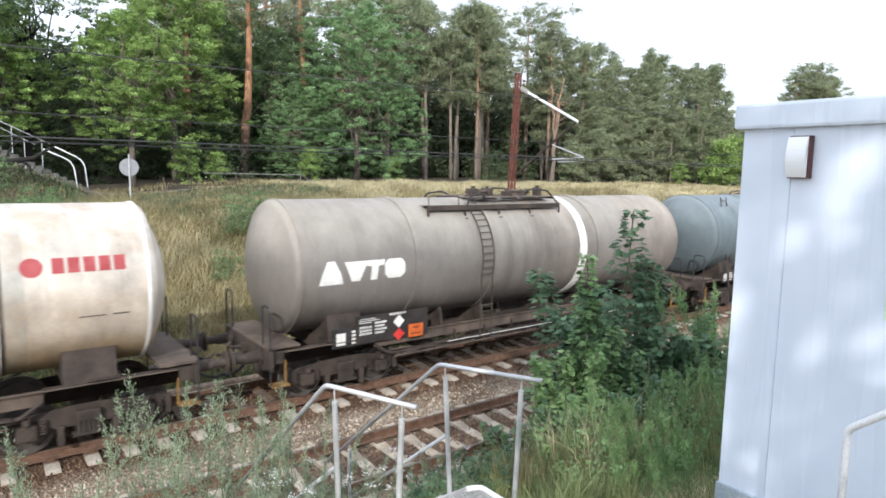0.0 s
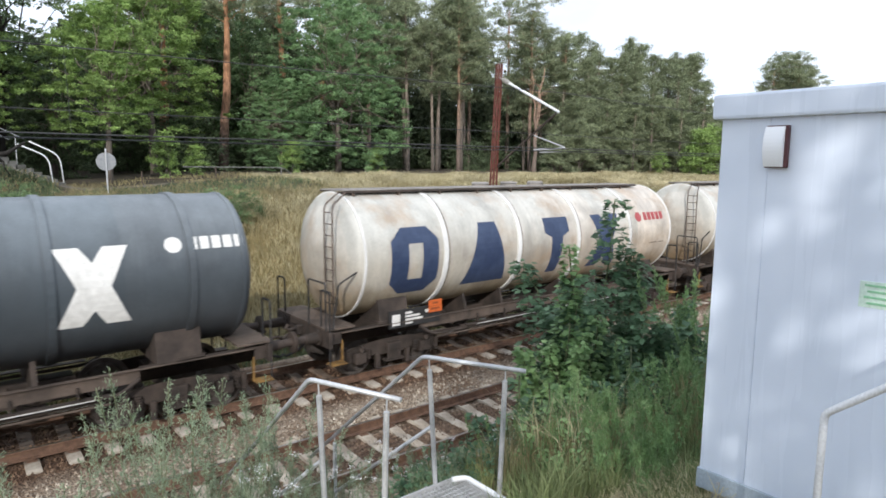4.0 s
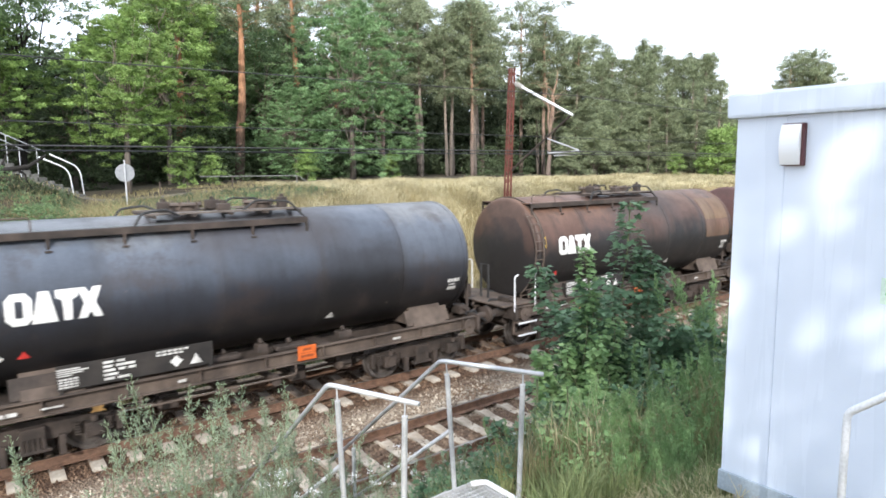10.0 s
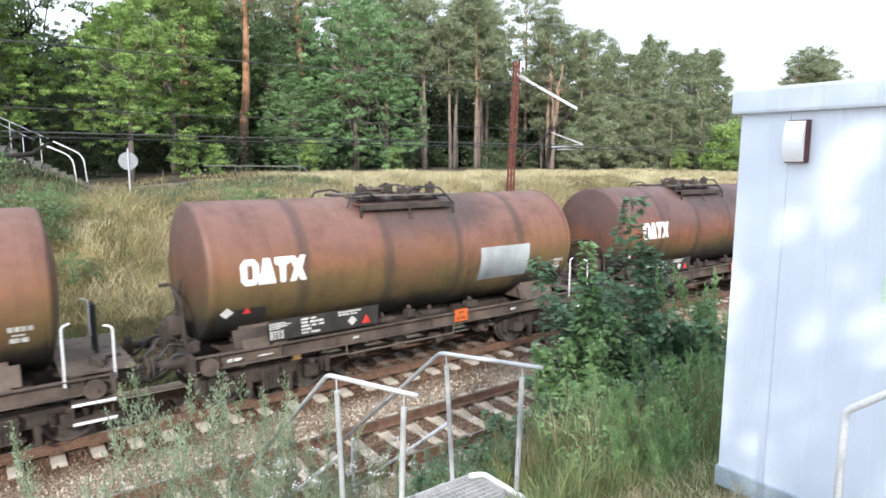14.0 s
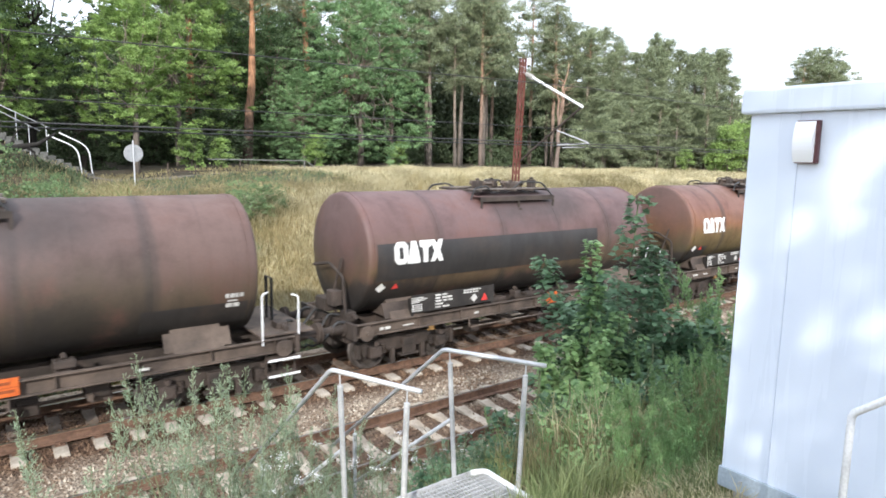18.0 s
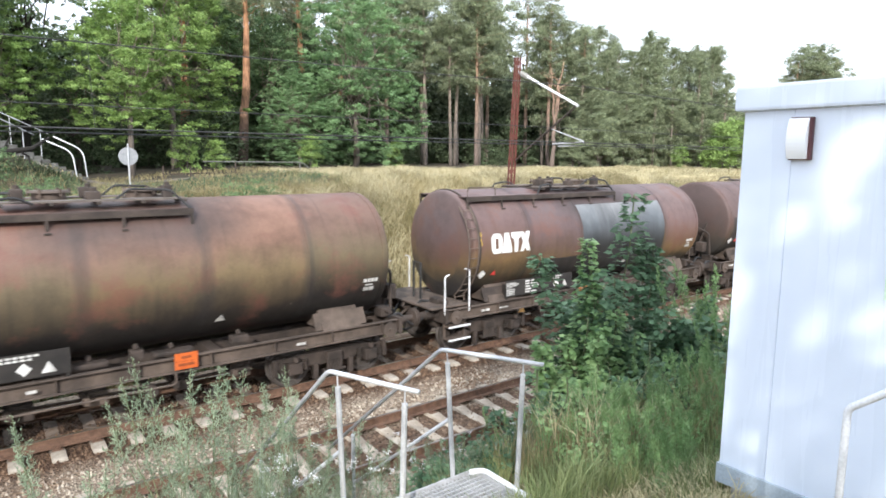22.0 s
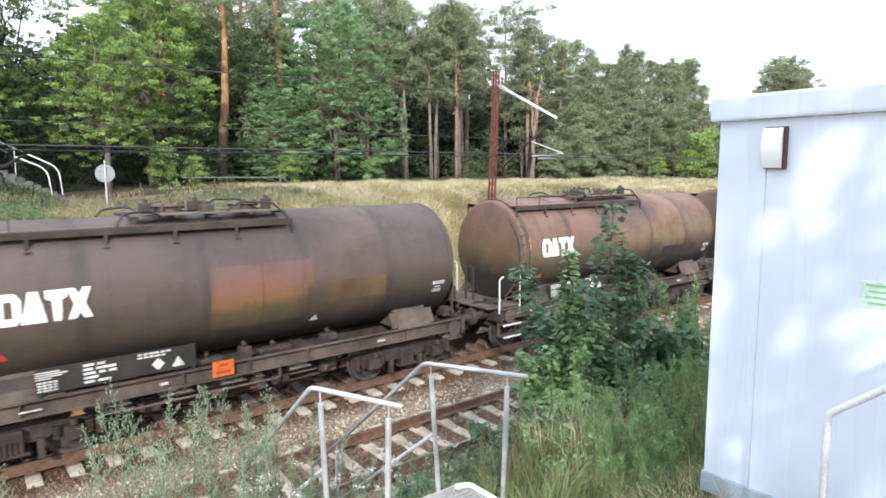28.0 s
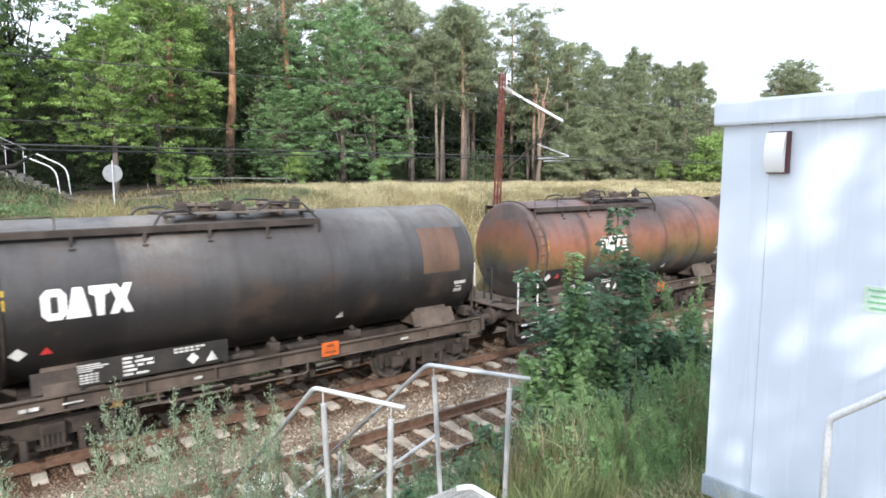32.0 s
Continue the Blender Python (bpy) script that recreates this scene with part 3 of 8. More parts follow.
def sleeper_mesh(material):
    """A concrete sleeper, lower in the middle, with sloped sides."""
    bm = bmesh.new()
    secs = [(-1.30, -0.20), (-1.24, -0.178), (-0.5, -0.178), (-0.3, -0.215), (0.3, -0.215), (0.5, -0.178), (1.24, -0.178), (1.30, -0.20)]
    rings = [[bm.verts.new((sx * w, y, z)) for sx, w, z in ((-1, 0.145, -0.36), (-1, 0.105, zt), (1, 0.105, zt), (1, 0.145, -0.36))] for y, zt in secs]
    for a, b in zip(rings, rings[1:]):
        for i in range(4):
            bm.faces.new((a[i], b[i], b[(i + 1) % 4], a[(i + 1) % 4]))
    bm.faces.new(rings[0]), bm.faces.new(list(reversed(rings[-1])))
    bmesh.ops.recalc_face_normals(bm, faces=bm.faces)
    me = bpy.data.meshes.new("sleeper")
    bm.to_mesh(me), bm.free()
    me.materials.append(material)
    return me


def clip_mesh():
    """Rail fastenings on one sleeper end: a plate and two spring clips."""
    bm = bmesh.new()
    box(bm, 0, 0, -0.172, 0.16, 0.34, 0.014)
    for s in (-1, 1):
        tube(bm, (-0.05, s * 0.11, -0.15), (0.05, s * 0.11, -0.15), 0.018, n=6)
        tube(bm, (0, s * 0.13, -0.17), (0, s * 0.13, -0.12), 0.014, n=6)
    me = bpy.data.meshes.new("fastening")
    bm.to_mesh(me), bm.free()
    me.materials.append(M_RAIL)
    return me


RAIL_ME, SLEEPER_ME, SHADED_ME, CLIP_ME = rail_mesh(), sleeper_mesh(M_SLEEPER), sleeper_mesh(M_SLEEPER_TRAIN), clip_mesh()


def track(cy, phase, label, sleeper_me):
    base = tagged(new("track"), label, "railway track", "railway tracks", "structure")
    base.location = (0, cy, 0)
    for s in (-1, 1):
        shared("rail", RAIL_ME, base, Matrix.Translation((0, s * 0.7535, 0)), "rusty steel rail with a bright head")
    for i in range(int((X1 - X0) / 0.6)):
        x = X0 + phase + 0.6 * i
        sl = shared("sleeper", sleeper_me, base, pose(x + random.uniform(-0.02, 0.02), 0, random.uniform(-0.006, 0.004), 0, 0, random.uniform(-0.8, 0.8)))
        if -6 < x < 26:
            for s in (-1, 1):
                shared("fastening", CLIP_ME, sl, Matrix.Translation((0, s * 0.7535, 0)))
    return base


ballast_bed(TRACK_Y, "grey-brown ballast bed under the train")
ballast_bed(NEAR_Y, "grey-brown ballast bed of the empty track")
track(TRACK_Y, 0.35, "railway track with concrete sleepers darkened for the train's shade", SHADED_ME)
track(NEAR_Y, 0.50, "empty railway track with pale concrete sleepers", SLEEPER_ME)

# loose stones on the beds and between the tracks
def ballast_stones():
    rng = np.random.default_rng(5)
    n = 26000
    x, y = rng.uniform(-5, 22, n), rng.uniform(6.8, 14.0, n)
    keep = np.ones(n, bool)
    for c in (TRACK_Y, NEAR_Y):
        for s in (-1, 1):
            keep &= abs(y - c - s * 0.7535) > 0.09
    z = np.full(n, -0.235)
    dist = np.minimum(abs(y - TRACK_Y), abs(y - NEAR_Y))
    z = np.where(dist > 1.3, -0.235 - (dist - 1.3) * 0.055, z)
    z = np.where(dist > 2.0, -0.27 - (dist - 2.0) * 0.42, z)
    x, y, z = x[keep], y[keep], z[keep]
    n = len(x)
    base = np.array([(1, 0, -0.2), (-0.5, 0.87, -0.3), (-0.5, -0.87, -0.1), (0.1, 0.1, 0.9), (0, 0, -0.9)])
    tri = np.array([(0, 1, 3), (1, 2, 3), (2, 0, 3), (1, 0, 4), (2, 1, 4), (0, 2, 4)])
    size = rng.uniform(0.018, 0.042, n)
    a = rng.uniform(0, 6.28, n)
    jit = 1 + rng.uniform(-0.35, 0.35, (n, 5, 3))
    v = base[None] * jit * size[:, None, None]
    c, s = np.cos(a)[:, None], np.sin(a)[:, None]
    vx, vy = v[..., 0] * c - v[..., 1] * s, v[..., 0] * s + v[..., 1] * c
    v = np.stack([vx + x[:, None], vy + y[:, None], v[..., 2] + z[:, None] + 0.008], -1).reshape(-1, 3)
    f = (tri[None] + 5 * np.arange(n)[:, None, None]).reshape(-1, 3)
    tagged(soup("ballast_stones", v, f, M_STONE), "loose crushed ballast stones, grey and rusty brown", "ballast", kind="stuff")


ballast_stones()


# ---------------------------------------------------------------- cabin on the bank
CAB_X, CAB_Y = 4.10, 2.155        # the wall that is seen and its far corner
CAB_FOOT, CAB_EAVE = 2.70, 5.12


def cabin():
    base = tagged(new("cabin"), "pale grey sheet-metal technical cabin on a plinth", "cabin")
    base.location = (CAB_X, CAB_Y, 0)
    length, width, h = 3.6, 2.4, CAB_EAVE - CAB_FOOT
    # side wall in two sheets with a seam
    bm = bmesh.new()
    box(bm, 0.02, -0.155, CAB_FOOT + h / 2, 0.04, 0.31, h, bevel=0.004)
    part("wall_panel", bm, M_CABIN, base)
    bm = bmesh.new()
    box(bm, 0.02, -0.314 - (length - 0.314) / 2, CAB_FOOT + h / 2, 0.04, length - 0.314, h, bevel=0.004)
    part("wall_panel", bm, M_CABIN, base)
    bm = bmesh.new()
    box(bm, width / 2 + 0.02, -0.02, CAB_FOOT + h / 2, width - 0.04, 0.04, h, bevel=0.004)
    part("end_wall", bm, M_CABIN, base)
    bm = bmesh.new()
    box(bm, width / 2 + 0.02, -length + 0.02, CAB_FOOT + h / 2, width - 0.04, 0.04, h)
    part("end_wall", bm, M_CABIN, base)
    bm = bmesh.new()
    box(bm, width - 0.02, -length / 2, CAB_FOOT + h / 2, 0.04, length - 0.08, h)
    part("back_wall", bm, M_CABIN, base)
    bm = bmesh.new()
    box(bm, width / 2, -length / 2, CAB_EAVE + 0.08, width + 0.10, length + 0.10, 0.16, bevel=0.02)
    part("roof", bm, M_CABIN, base, "pale grey roof edge that overhangs the walls")
    bm = bmesh.new()
    box(bm, width / 2, -length / 2, CAB_FOOT - 0.07, width + 0.03, length + 0.03, 0.14, bevel=0.006)
    part("plinth", bm, M_CABIN_BASE, base, "blue-grey base frame")
    for i in range(9):
        bm = bmesh.new()
        tube(bm, (-0.0205, -0.15 - 0.4 * i, CAB_FOOT - 0.055), (-0.028, -0.15 - 0.4 * i, CAB_FOOT - 0.055), 0.012, n=8)
        part("rivet", bm, M_GALV, base)
    # feet under the plinth
    for yy in (-0.25, -1.8, -3.35):
        for xx in (0.12, width - 0.12):
            bm = bmesh.new()
            gz = ground_z(CAB_X + xx, CAB_Y + yy) - 0.3
            box(bm, xx, yy, (gz + CAB_FOOT - 0.14) / 2, 0.26, 0.3, CAB_FOOT - 0.14 - gz, bevel=0.01)
            part("foot", bm, M_CONCRETE, base, "concrete block foot")
    # bulkhead lamp: curved opal cover in a dark frame
    ly, lz = -0.372, 4.94
    bm = bmesh.new()
    box(bm, -0.021, ly, lz, 0.042, 0.128, 0.258, bevel=0.006)
    lamp = part("wall_lamp", bm, M_LAMP_FRAME, base, "dark maroon lamp housing")
    bm = bmesh.new()
    n = 10
    rows = []
    for k in range(n + 1):
        a = -1 + 2 * k / n
        out = 0.045 + 0.030 * (1 - a * a)
        rows.append([bm.verts.new((-out, ly + s * 0.058 + 0.010, lz + a * 0.122)) for s in (-1, 1)] + [bm.verts.new((-0.035, ly + s * 0.058 + 0.010, lz + a * 0.122)) for s in (1, -1)])
    for a, b in zip(rows, rows[1:]):
        for i in range(4):
            bm.faces.new((a[i], a[(i + 1) % 4], b[(i + 1) % 4], b[i]))
    bm.faces.new(rows[0]), bm.faces.new(rows[-1])
    bmesh.ops.recalc_face_normals(bm, faces=bm.faces)
    part("lamp_cover", bm, M_LAMP, lamp, "curved white lamp cover")
    # drip stain groove under the lamp
    bm = bmesh.new()
    box(bm, 0.002, -0.312, CAB_FOOT + h / 2, 0.008, 0.003, h - 0.02)
    part("seam_cover", bm, M_CABIN, base)
    # notice
    bm = bmesh.new()
    box(bm, -0.002, -1.03, 4.105, 0.004, 0.30, 0.15, bevel=0.001)
    st = part("sticker", bm, M_STICKER, base, "pale green notice")
    for i in range(4):
        bm = bmesh.new()
        box(bm, -0.0055, -1.03, 4.157 - 0.034 * i, 0.003, 0.25 - 0.03 * (i % 2), 0.013)
        part("print_bar", bm, M_STICKER_BAR, st)
    return base


cabin()


# ---------------------------------------------------------------- stairs and railings by the camera
def flight_railing(pts, posts, label, radius=0.021, paint=None, bend=0.06, knee=()):
    """A bent tube rail on flat posts with pins."""
    base = tagged(new("stair_railing"), label, "railing", "stair railings")
    base.location = pts[0]
    o = Vector(pts[0])
    bm = bmesh.new()
    pipe(bm, rounded([Vector(p) - o for p in pts], bend), radius, 10)
    part("handrail", bm, paint or M_GALV, base, smooth=True)
    for top, foot in posts:
        t, f = Vector(top) - o, Vector(foot) - o
        d = (f - t).normalized()
        bm = bmesh.new()
        tube(bm, t, t + d * 0.12, 0.007, n=6)
        tube(bm, t + d * 0.10, f, 0.024, n=10)
        part("post", bm, paint or M_GALV, base)
    if knee:
        bm = bmesh.new()
        tube(bm, Vector(knee[0]) - o, Vector(knee[1]) - o, radius * 0.9, n=10)
        part("knee_rail", bm, paint or M_GALV, base, smooth=True)
    return base


def grating(cx, cy, cz, sx, sy, heading):
    """A steel landing: edge frame, bearing bars and cross bars."""
    base = tagged(new("stair_landing"), "galvanised steel grating landing of the outdoor stairs", "stair landing")
    base.matrix_basis = pose(cx, cy, cz, 0, 0, heading)
    bm = bmesh.new()
    for s in (-1, 1):
        box(bm, s * sx / 2, 0, -0.03, 0.012, sy, 0.10)
        box(bm, 0, s * sy / 2, -0.03, sx, 0.012, 0.10)
    part("edge_frame", bm, M_GALV, base)
    k = int(sx / 0.045)
    for i in range(1, k):
        bm = bmesh.new()
        box(bm, -sx / 2 + i * sx / k, 0, -0.015, 0.004, sy - 0.02, 0.03)
        part("bearing_bar", bm, M_GALV, base)
    k = int(sy / 0.06)
    for i in range(1, k):
        bm = bmesh.new()
        box(bm, 0, -sy / 2 + i * sy / k, -0.004, sx - 0.02, 0.005, 0.008)
        part("cross_bar", bm, M_GALV, base)
    for sx_ in (-1, 1):
        for sy_ in (-1, 1):
            bm = bmesh.new()
            g = ground_z(cx, cy) - cz - 0.8
            box(bm, sx_ * (sx / 2 - 0.04), sy_ * (sy / 2 - 0.04), (g - 0.08) / 2, 0.05, 0.05, -g - 0.08)
            part("leg", bm, M_GALV, base)
    return base


flight_railing([(2.71, 3.86, 3.0), (2.37, 4.72, 3.0), (2.33, 6.9, 1.15)], [((2.40, 4.62, 2.98), (2.44, 4.6, 1.62)), ((2.66, 3.98, 2.98), (2.62, 3.98, 1.62)), ((2.34, 6.3, 1.65), (2.34, 6.3, 0.2))], "galvanised tube railing of the stairs down to the tracks", knee=((2.42, 4.62, 2.30), (2.34, 6.3, 0.93)))
flight_railing([(3.98, 3.75, 3.0), (3.52, 4.65, 3.0), (3.46, 6.9, 1.15)], [((3.54, 4.58, 2.98), (3.61, 4.55, 1.62)), ((3.90, 3.92, 2.98), (3.88, 3.95, 1.62)), ((3.47, 6.3, 1.65), (3.47, 6.3, 0.2))], "galvanised tube railing of the stairs beside the bushes", knee=((3.58, 4.57, 2.32), (3.47, 6.3, 0.93)))
grating(3.22, 4.0, 1.72, 1.28, 1.05, 0)


def steps():
    """Steel stairs from the landing down to the track: two stringers and grating treads."""
    base = tagged(new("stairs"), "galvanised steel stairs overgrown with weeds", "stairs")
    base.location = (2.93, 4.55, 1.72)
    for s in (-1, 1):
        bm = bmesh.new()
        slab(bm, [(0.0, 0.02), (2.5, -1.93), (2.5, -2.13), (0.0, -0.18)], 0.012, lambda p: (s * 0.56 + p[1], p[0], p[2]))
        part("stringer", bm, M_GALV, base)
    for i in range(10):
        bm = bmesh.new()
        y, z = 0.12 + 0.24 * i, -0.187 * (i + 1)
        for k in range(7):
            box(bm, 0, y + (k - 3) * 0.036, z, 1.08, 0.005, 0.03)
        for k in range(12):
            box(bm, -0.5 + k / 11, y, z, 0.005, 0.23, 0.025)
        part("tread", bm, M_GALV, base)
    bm = bmesh.new()
    pipe(bm, rounded([(0.94, -0.85, 0.05), (0.94, -0.15, 0.05), (0.80, -0.1, 0.05)], 0.05), 0.026, 10)
    part("edge_tube", bm, M_WHITE, base, "pale round edge tube")
    return base


steps()
flight_railing([(3.5, 1.19, 2.45), (3.5, 1.19, 3.56), (3.5, 0.30, 4.31), (3.5, -1.2, 4.31)], [((3.5, 0.30, 4.29), (3.5, 0.30, 2.7)), ((3.5, -1.1, 4.29), (3.5, -1.1, 2.9))], "pale painted tube railing of the steps up to the cabin", 0.019, M_WHITE, 0.03)


# ---------------------------------------------------------------- tank wagons
# Wagon space: x forward, z = 0 at the rail heads, the side that is seen is -y.
def tank_profile(length, r, depth):
    """Shell with shallow dished ends and a tight knuckle at the rim."""
    knuckle = 0.42 * depth
    dish, rim = depth - 0.86 * knuckle, r - 0.72 * knuckle
    pts = [(-length / 2 + dish * (q / 5) ** 2, rim * q / 5) for q in range(6)]
    for q in range(1, 7):
        a = math.radians(30 + 60 * q / 6)
        pts.append((-length / 2 + depth - knuckle * (math.cos(a)), r - knuckle * (1 - math.sin(a))))
    mid = [(-length / 2 + depth + (length - 2 * depth) * k / 10, r) for k in range(1, 10)]
    return pts + mid + [(-x, rr) for x, rr in reversed(pts)]


def on_tank(r, cz, cx, z0, out=0.004):
    """Wraps a flat drawing on the tank's seen flank; the drawing's x, z are metres about (cx, z0) along the shell."""
    a0 = math.asin(max(-1, min(1, (z0 - cz) / r)))

    def place(p):
        a = a0 + p[2] / r
        rr = r + out - p[1]
        return (cx + p[0], -rr * math.cos(a), cz + rr * math.sin(a))
    return place


# Plain block shapes in place of the big maker's mark, in a unit box
SHAPES = [
    [[(0.0, 0.2), (0.24, 0.0), (0.36, 0.24), (0.36, 0.76), (0.24, 1.0), (0.0, 0.8)], [(0.24, 1.0), (0.36, 0.76), (0.66, 0.76), (0.78, 1.0)],
     [(0.24, 0.0), (0.78, 0.0), (0.66, 0.24), (0.36, 0.24)], [(0.78, 0.0), (1.0, 0.2), (1.0, 0.8), (0.78, 1.0), (0.66, 0.76), (0.66, 0.24)]],
    [[(0.0, 0.0), (1.0, 0.0), (0.70, 1.0), (0.32, 1.0)]],
    [[(0.32, 0.0), (0.68, 0.0), (0.72, 0.66), (0.98, 0.74), (0.98, 1.0), (0.02, 1.0), (0.02, 0.74), (0.28, 0.66)]],
    [[(0.0, 0.0), (0.34, 0.0), (0.5, 0.2), (0.66, 0.0), (1.0, 0.0), (0.73, 0.5), (1.0, 1.0), (0.66, 1.0), (0.5, 0.8), (0.34, 1.0), (0.0, 1.0), (0.27, 0.5)]],
]


def wrapped(outlines, place, cuts=6, thick=0.004):
    """Flat outlines cut into bands so that they lie round the shell, with a thickness."""
    bm = bmesh.new()
    for out in outlines:
        bm.faces.new([bm.verts.new((x, 0, z)) for x, z in out])
    bmesh.ops.remove_doubles(bm, verts=bm.verts[:], dist=1e-5)
    lo, hi = min(z for o in outlines for _, z in o), max(z for o in outlines for _, z in o)
    for i in range(1, cuts):
        bmesh.ops.bisect_plane(bm, geom=bm.verts[:] + bm.edges[:] + bm.faces[:], plane_co=(0, 0, lo + (hi - lo) * i / cuts), plane_no=(0, 0, 1))
    ext = bmesh.ops.extrude_face_region(bm, geom=bm.faces[:])
    for v in ext["geom"]:
        if isinstance(v, bmesh.types.BMVert):
            v.co.y += thick
    bmesh.ops.recalc_face_normals(bm, faces=bm.faces)
    for v in bm.verts:
        v.co = place(v.co)
    return bm


def block_shape(k, w, h, place, cuts=6, thick=0.004):
    return wrapped([[(x * w, z * h) for x, z in o] for o in SHAPES[k]], place, cuts, thick)


def patch(w, h, place, cuts=16, thick=0.003):
    bm = bmesh.new()
    g = [[bm.verts.new((w * i, 0, h * k / cuts)) for i in (0, 1)] for k in range(cuts + 1)]
    for a, b in zip(g, g[1:]):
        bm.faces.new((a[0], a[1], b[1], b[0]))
    ext = bmesh.ops.extrude_face_region(bm, geom=bm.faces[:])
    for v in ext["geom"]:
        if isinstance(v, bmesh.types.BMVert):
            v.co.y += thick
    bmesh.ops.recalc_face_normals(bm, faces=bm.faces)
    for v in bm.verts:
        v.co = place(v.co)
    return bm


def ring(bm, x, r0, r1, w, cz, n=48):
    lathe_x(bm, [(x - w / 2, r0), (x - w / 2, r1), (x + w / 2, r1), (x + w / 2, r0)], n, 0, cz)


# --- shared running gear
def wheelset_mesh():
    bm = bmesh.new()
    prof = [(-0.07, 0.0), (-0.07, 0.10), (-0.03, 0.13), (-0.015, 0.36), (-0.065, 0.39), (-0.065, 0.455), (0.05, 0.46), (0.07, 0.49), (0.09, 0.49), (0.09, 0.39), (0.02, 0.36), (0.03, 0.12), (0.09, 0.10), (0.09, 0.0)]
    for s in (-1, 1):
        g = bmesh.new()
        lathe_x(g, [(x, r) for x, r in prof], 28)
        me = bpy.data.meshes.new("tmp")
        g.to_mesh(me), g.free()
        m = Matrix.Translation((0, s * 0.755, 0)) @ Matrix.Rotation(radians(90 if s < 0 else -90), 4, "Z")
        k = len(bm.verts)
        bm.from_mesh(me)
        bm.verts.ensure_lookup_table()
        bmesh.ops.transform(bm, matrix=m, verts=bm.verts[k:])
        bpy.data.meshes.remove(me)
        for a in range(6):      # web marks, so that the turning shows
            c, q = math.cos(a * math.pi / 3) * 0.24, math.sin(a * math.pi / 3) * 0.24
            tube(bm, (c, s * 0.775, q), (c, s * 0.80, q), 0.035, n=8)
    tube(bm, (0, -0.98, 0), (0, 0.98, 0), 0.075, n=12)
    me = bpy.data.meshes.new("wheelset")
    bm.to_mesh(me), bm.free()
    me.materials.append(M_WHEEL)
    return me


def side_frame_mesh():
    """A pressed bogie side with a curved upper edge, two axle boxes and coil springs."""
    bm = bmesh.new()
    top = [(x, 0.62 + 0.16 * (1 - (x / 1.25) ** 2)) for x in np.linspace(-1.25, 1.25, 13)]
    low = [(1.25, 0.46), (1.05, 0.44), (0.78, 0.62), (0.5, 0.42), (-0.5, 0.42), (-0.78, 0.62), (-1.05, 0.44), (-1.25, 0.46)]
    slab(bm, [(x, z) for x, z in top] + low, 0.05, lambda p: p)
    for s in (-1, 1):
        box(bm, s * 0.9, -0.04, 0.46, 0.30, 0.20, 0.26, bevel=0.03)
        tube(bm, (s * 0.9, -0.16, 0.46), (s * 0.9, -0.13, 0.46), 0.10, n=14)
        for q in (-1, 1):
            for k in range(5):
                tube(bm, (s * 0.9 + q * 0.24, -0.03, 0.40 + 0.045 * k), (s * 0.9 + q * 0.24, -0.03, 0.425 + 0.045 * k), 0.065, n=10)
        box(bm, s * 0.42, -0.03, 0.30, 0.10, 0.10, 0.34, bevel=0.01)      # brake shoe hanger
    box(bm, 0, -0.06, 0.60, 0.36, 0.14, 0.18, bevel=0.02)
    for k in range(-2, 3):
        tube(bm, (0.075 * k, -0.10, 0.30), (0.075 * k, -0.10, 0.52), 0.034, n=8)
    box(bm, 0, -0.06, 0.285, 0.5, 0.16, 0.05, bevel=0.01)
    for q in (-1, 1):
        box(bm, q * 1.30, 0.02, 0.50, 0.10, 0.12, 0.34, bevel=0.02)
        tube(bm, (q * 0.9, -0.14, 0.62), (q * 0.9, -0.14, 0.72), 0.06, n=10)
    me = bpy.data.meshes.new("side_frame")
    bm.to_mesh(me), bm.free()
    me.materials.append(M_UNDER)
    return me


def bolster_mesh():
    bm = bmesh.new()
    box(bm, 0, 0, 0.62, 0.36, 1.9, 0.2, bevel=0.02)
    tube(bm, (0, 0, 0.7), (0, 0, 0.86), 0.2, n=16)
    me = bpy.data.meshes.new("bolster")
    bm.to_mesh(me), bm.free()
    me.materials.append(M_UNDER)
    return me


def buffer_mesh():
    bm = bmesh.new()
    lathe_x(bm, [(0, 0.0), (0, 0.17), (0.03, 0.17), (0.04, 0.115), (0.32, 0.11), (0.34, 0.085), (0.56, 0.085), (0.57, 0.22), (0.59, 0.225), (0.62, 0.16), (0.625, 0.0)], 20)
    me = bpy.data.meshes.new("buffer")
    bm.to_mesh(me), bm.free()
    me.materials.append(M_UNDER)
    return me


def end_beam_mesh():
    bm = bmesh.new()
    box(bm, 0, 0, 0.60, 0.1, 1.9, 0.14, bevel=0.01)
    me = bpy.data.meshes.new("end_beam")
    bm.to_mesh(me), bm.free()
    me.materials.append(M_UNDER)
    return me


BEAM_ME = end_beam_mesh()
WHEEL_ME, SIDE_ME, BOLSTER_ME, BUFFER_ME = wheelset_mesh(), side_frame_mesh(), bolster_mesh(), buffer_mesh()
SPIN = []        # (wheelset, wagon offset)


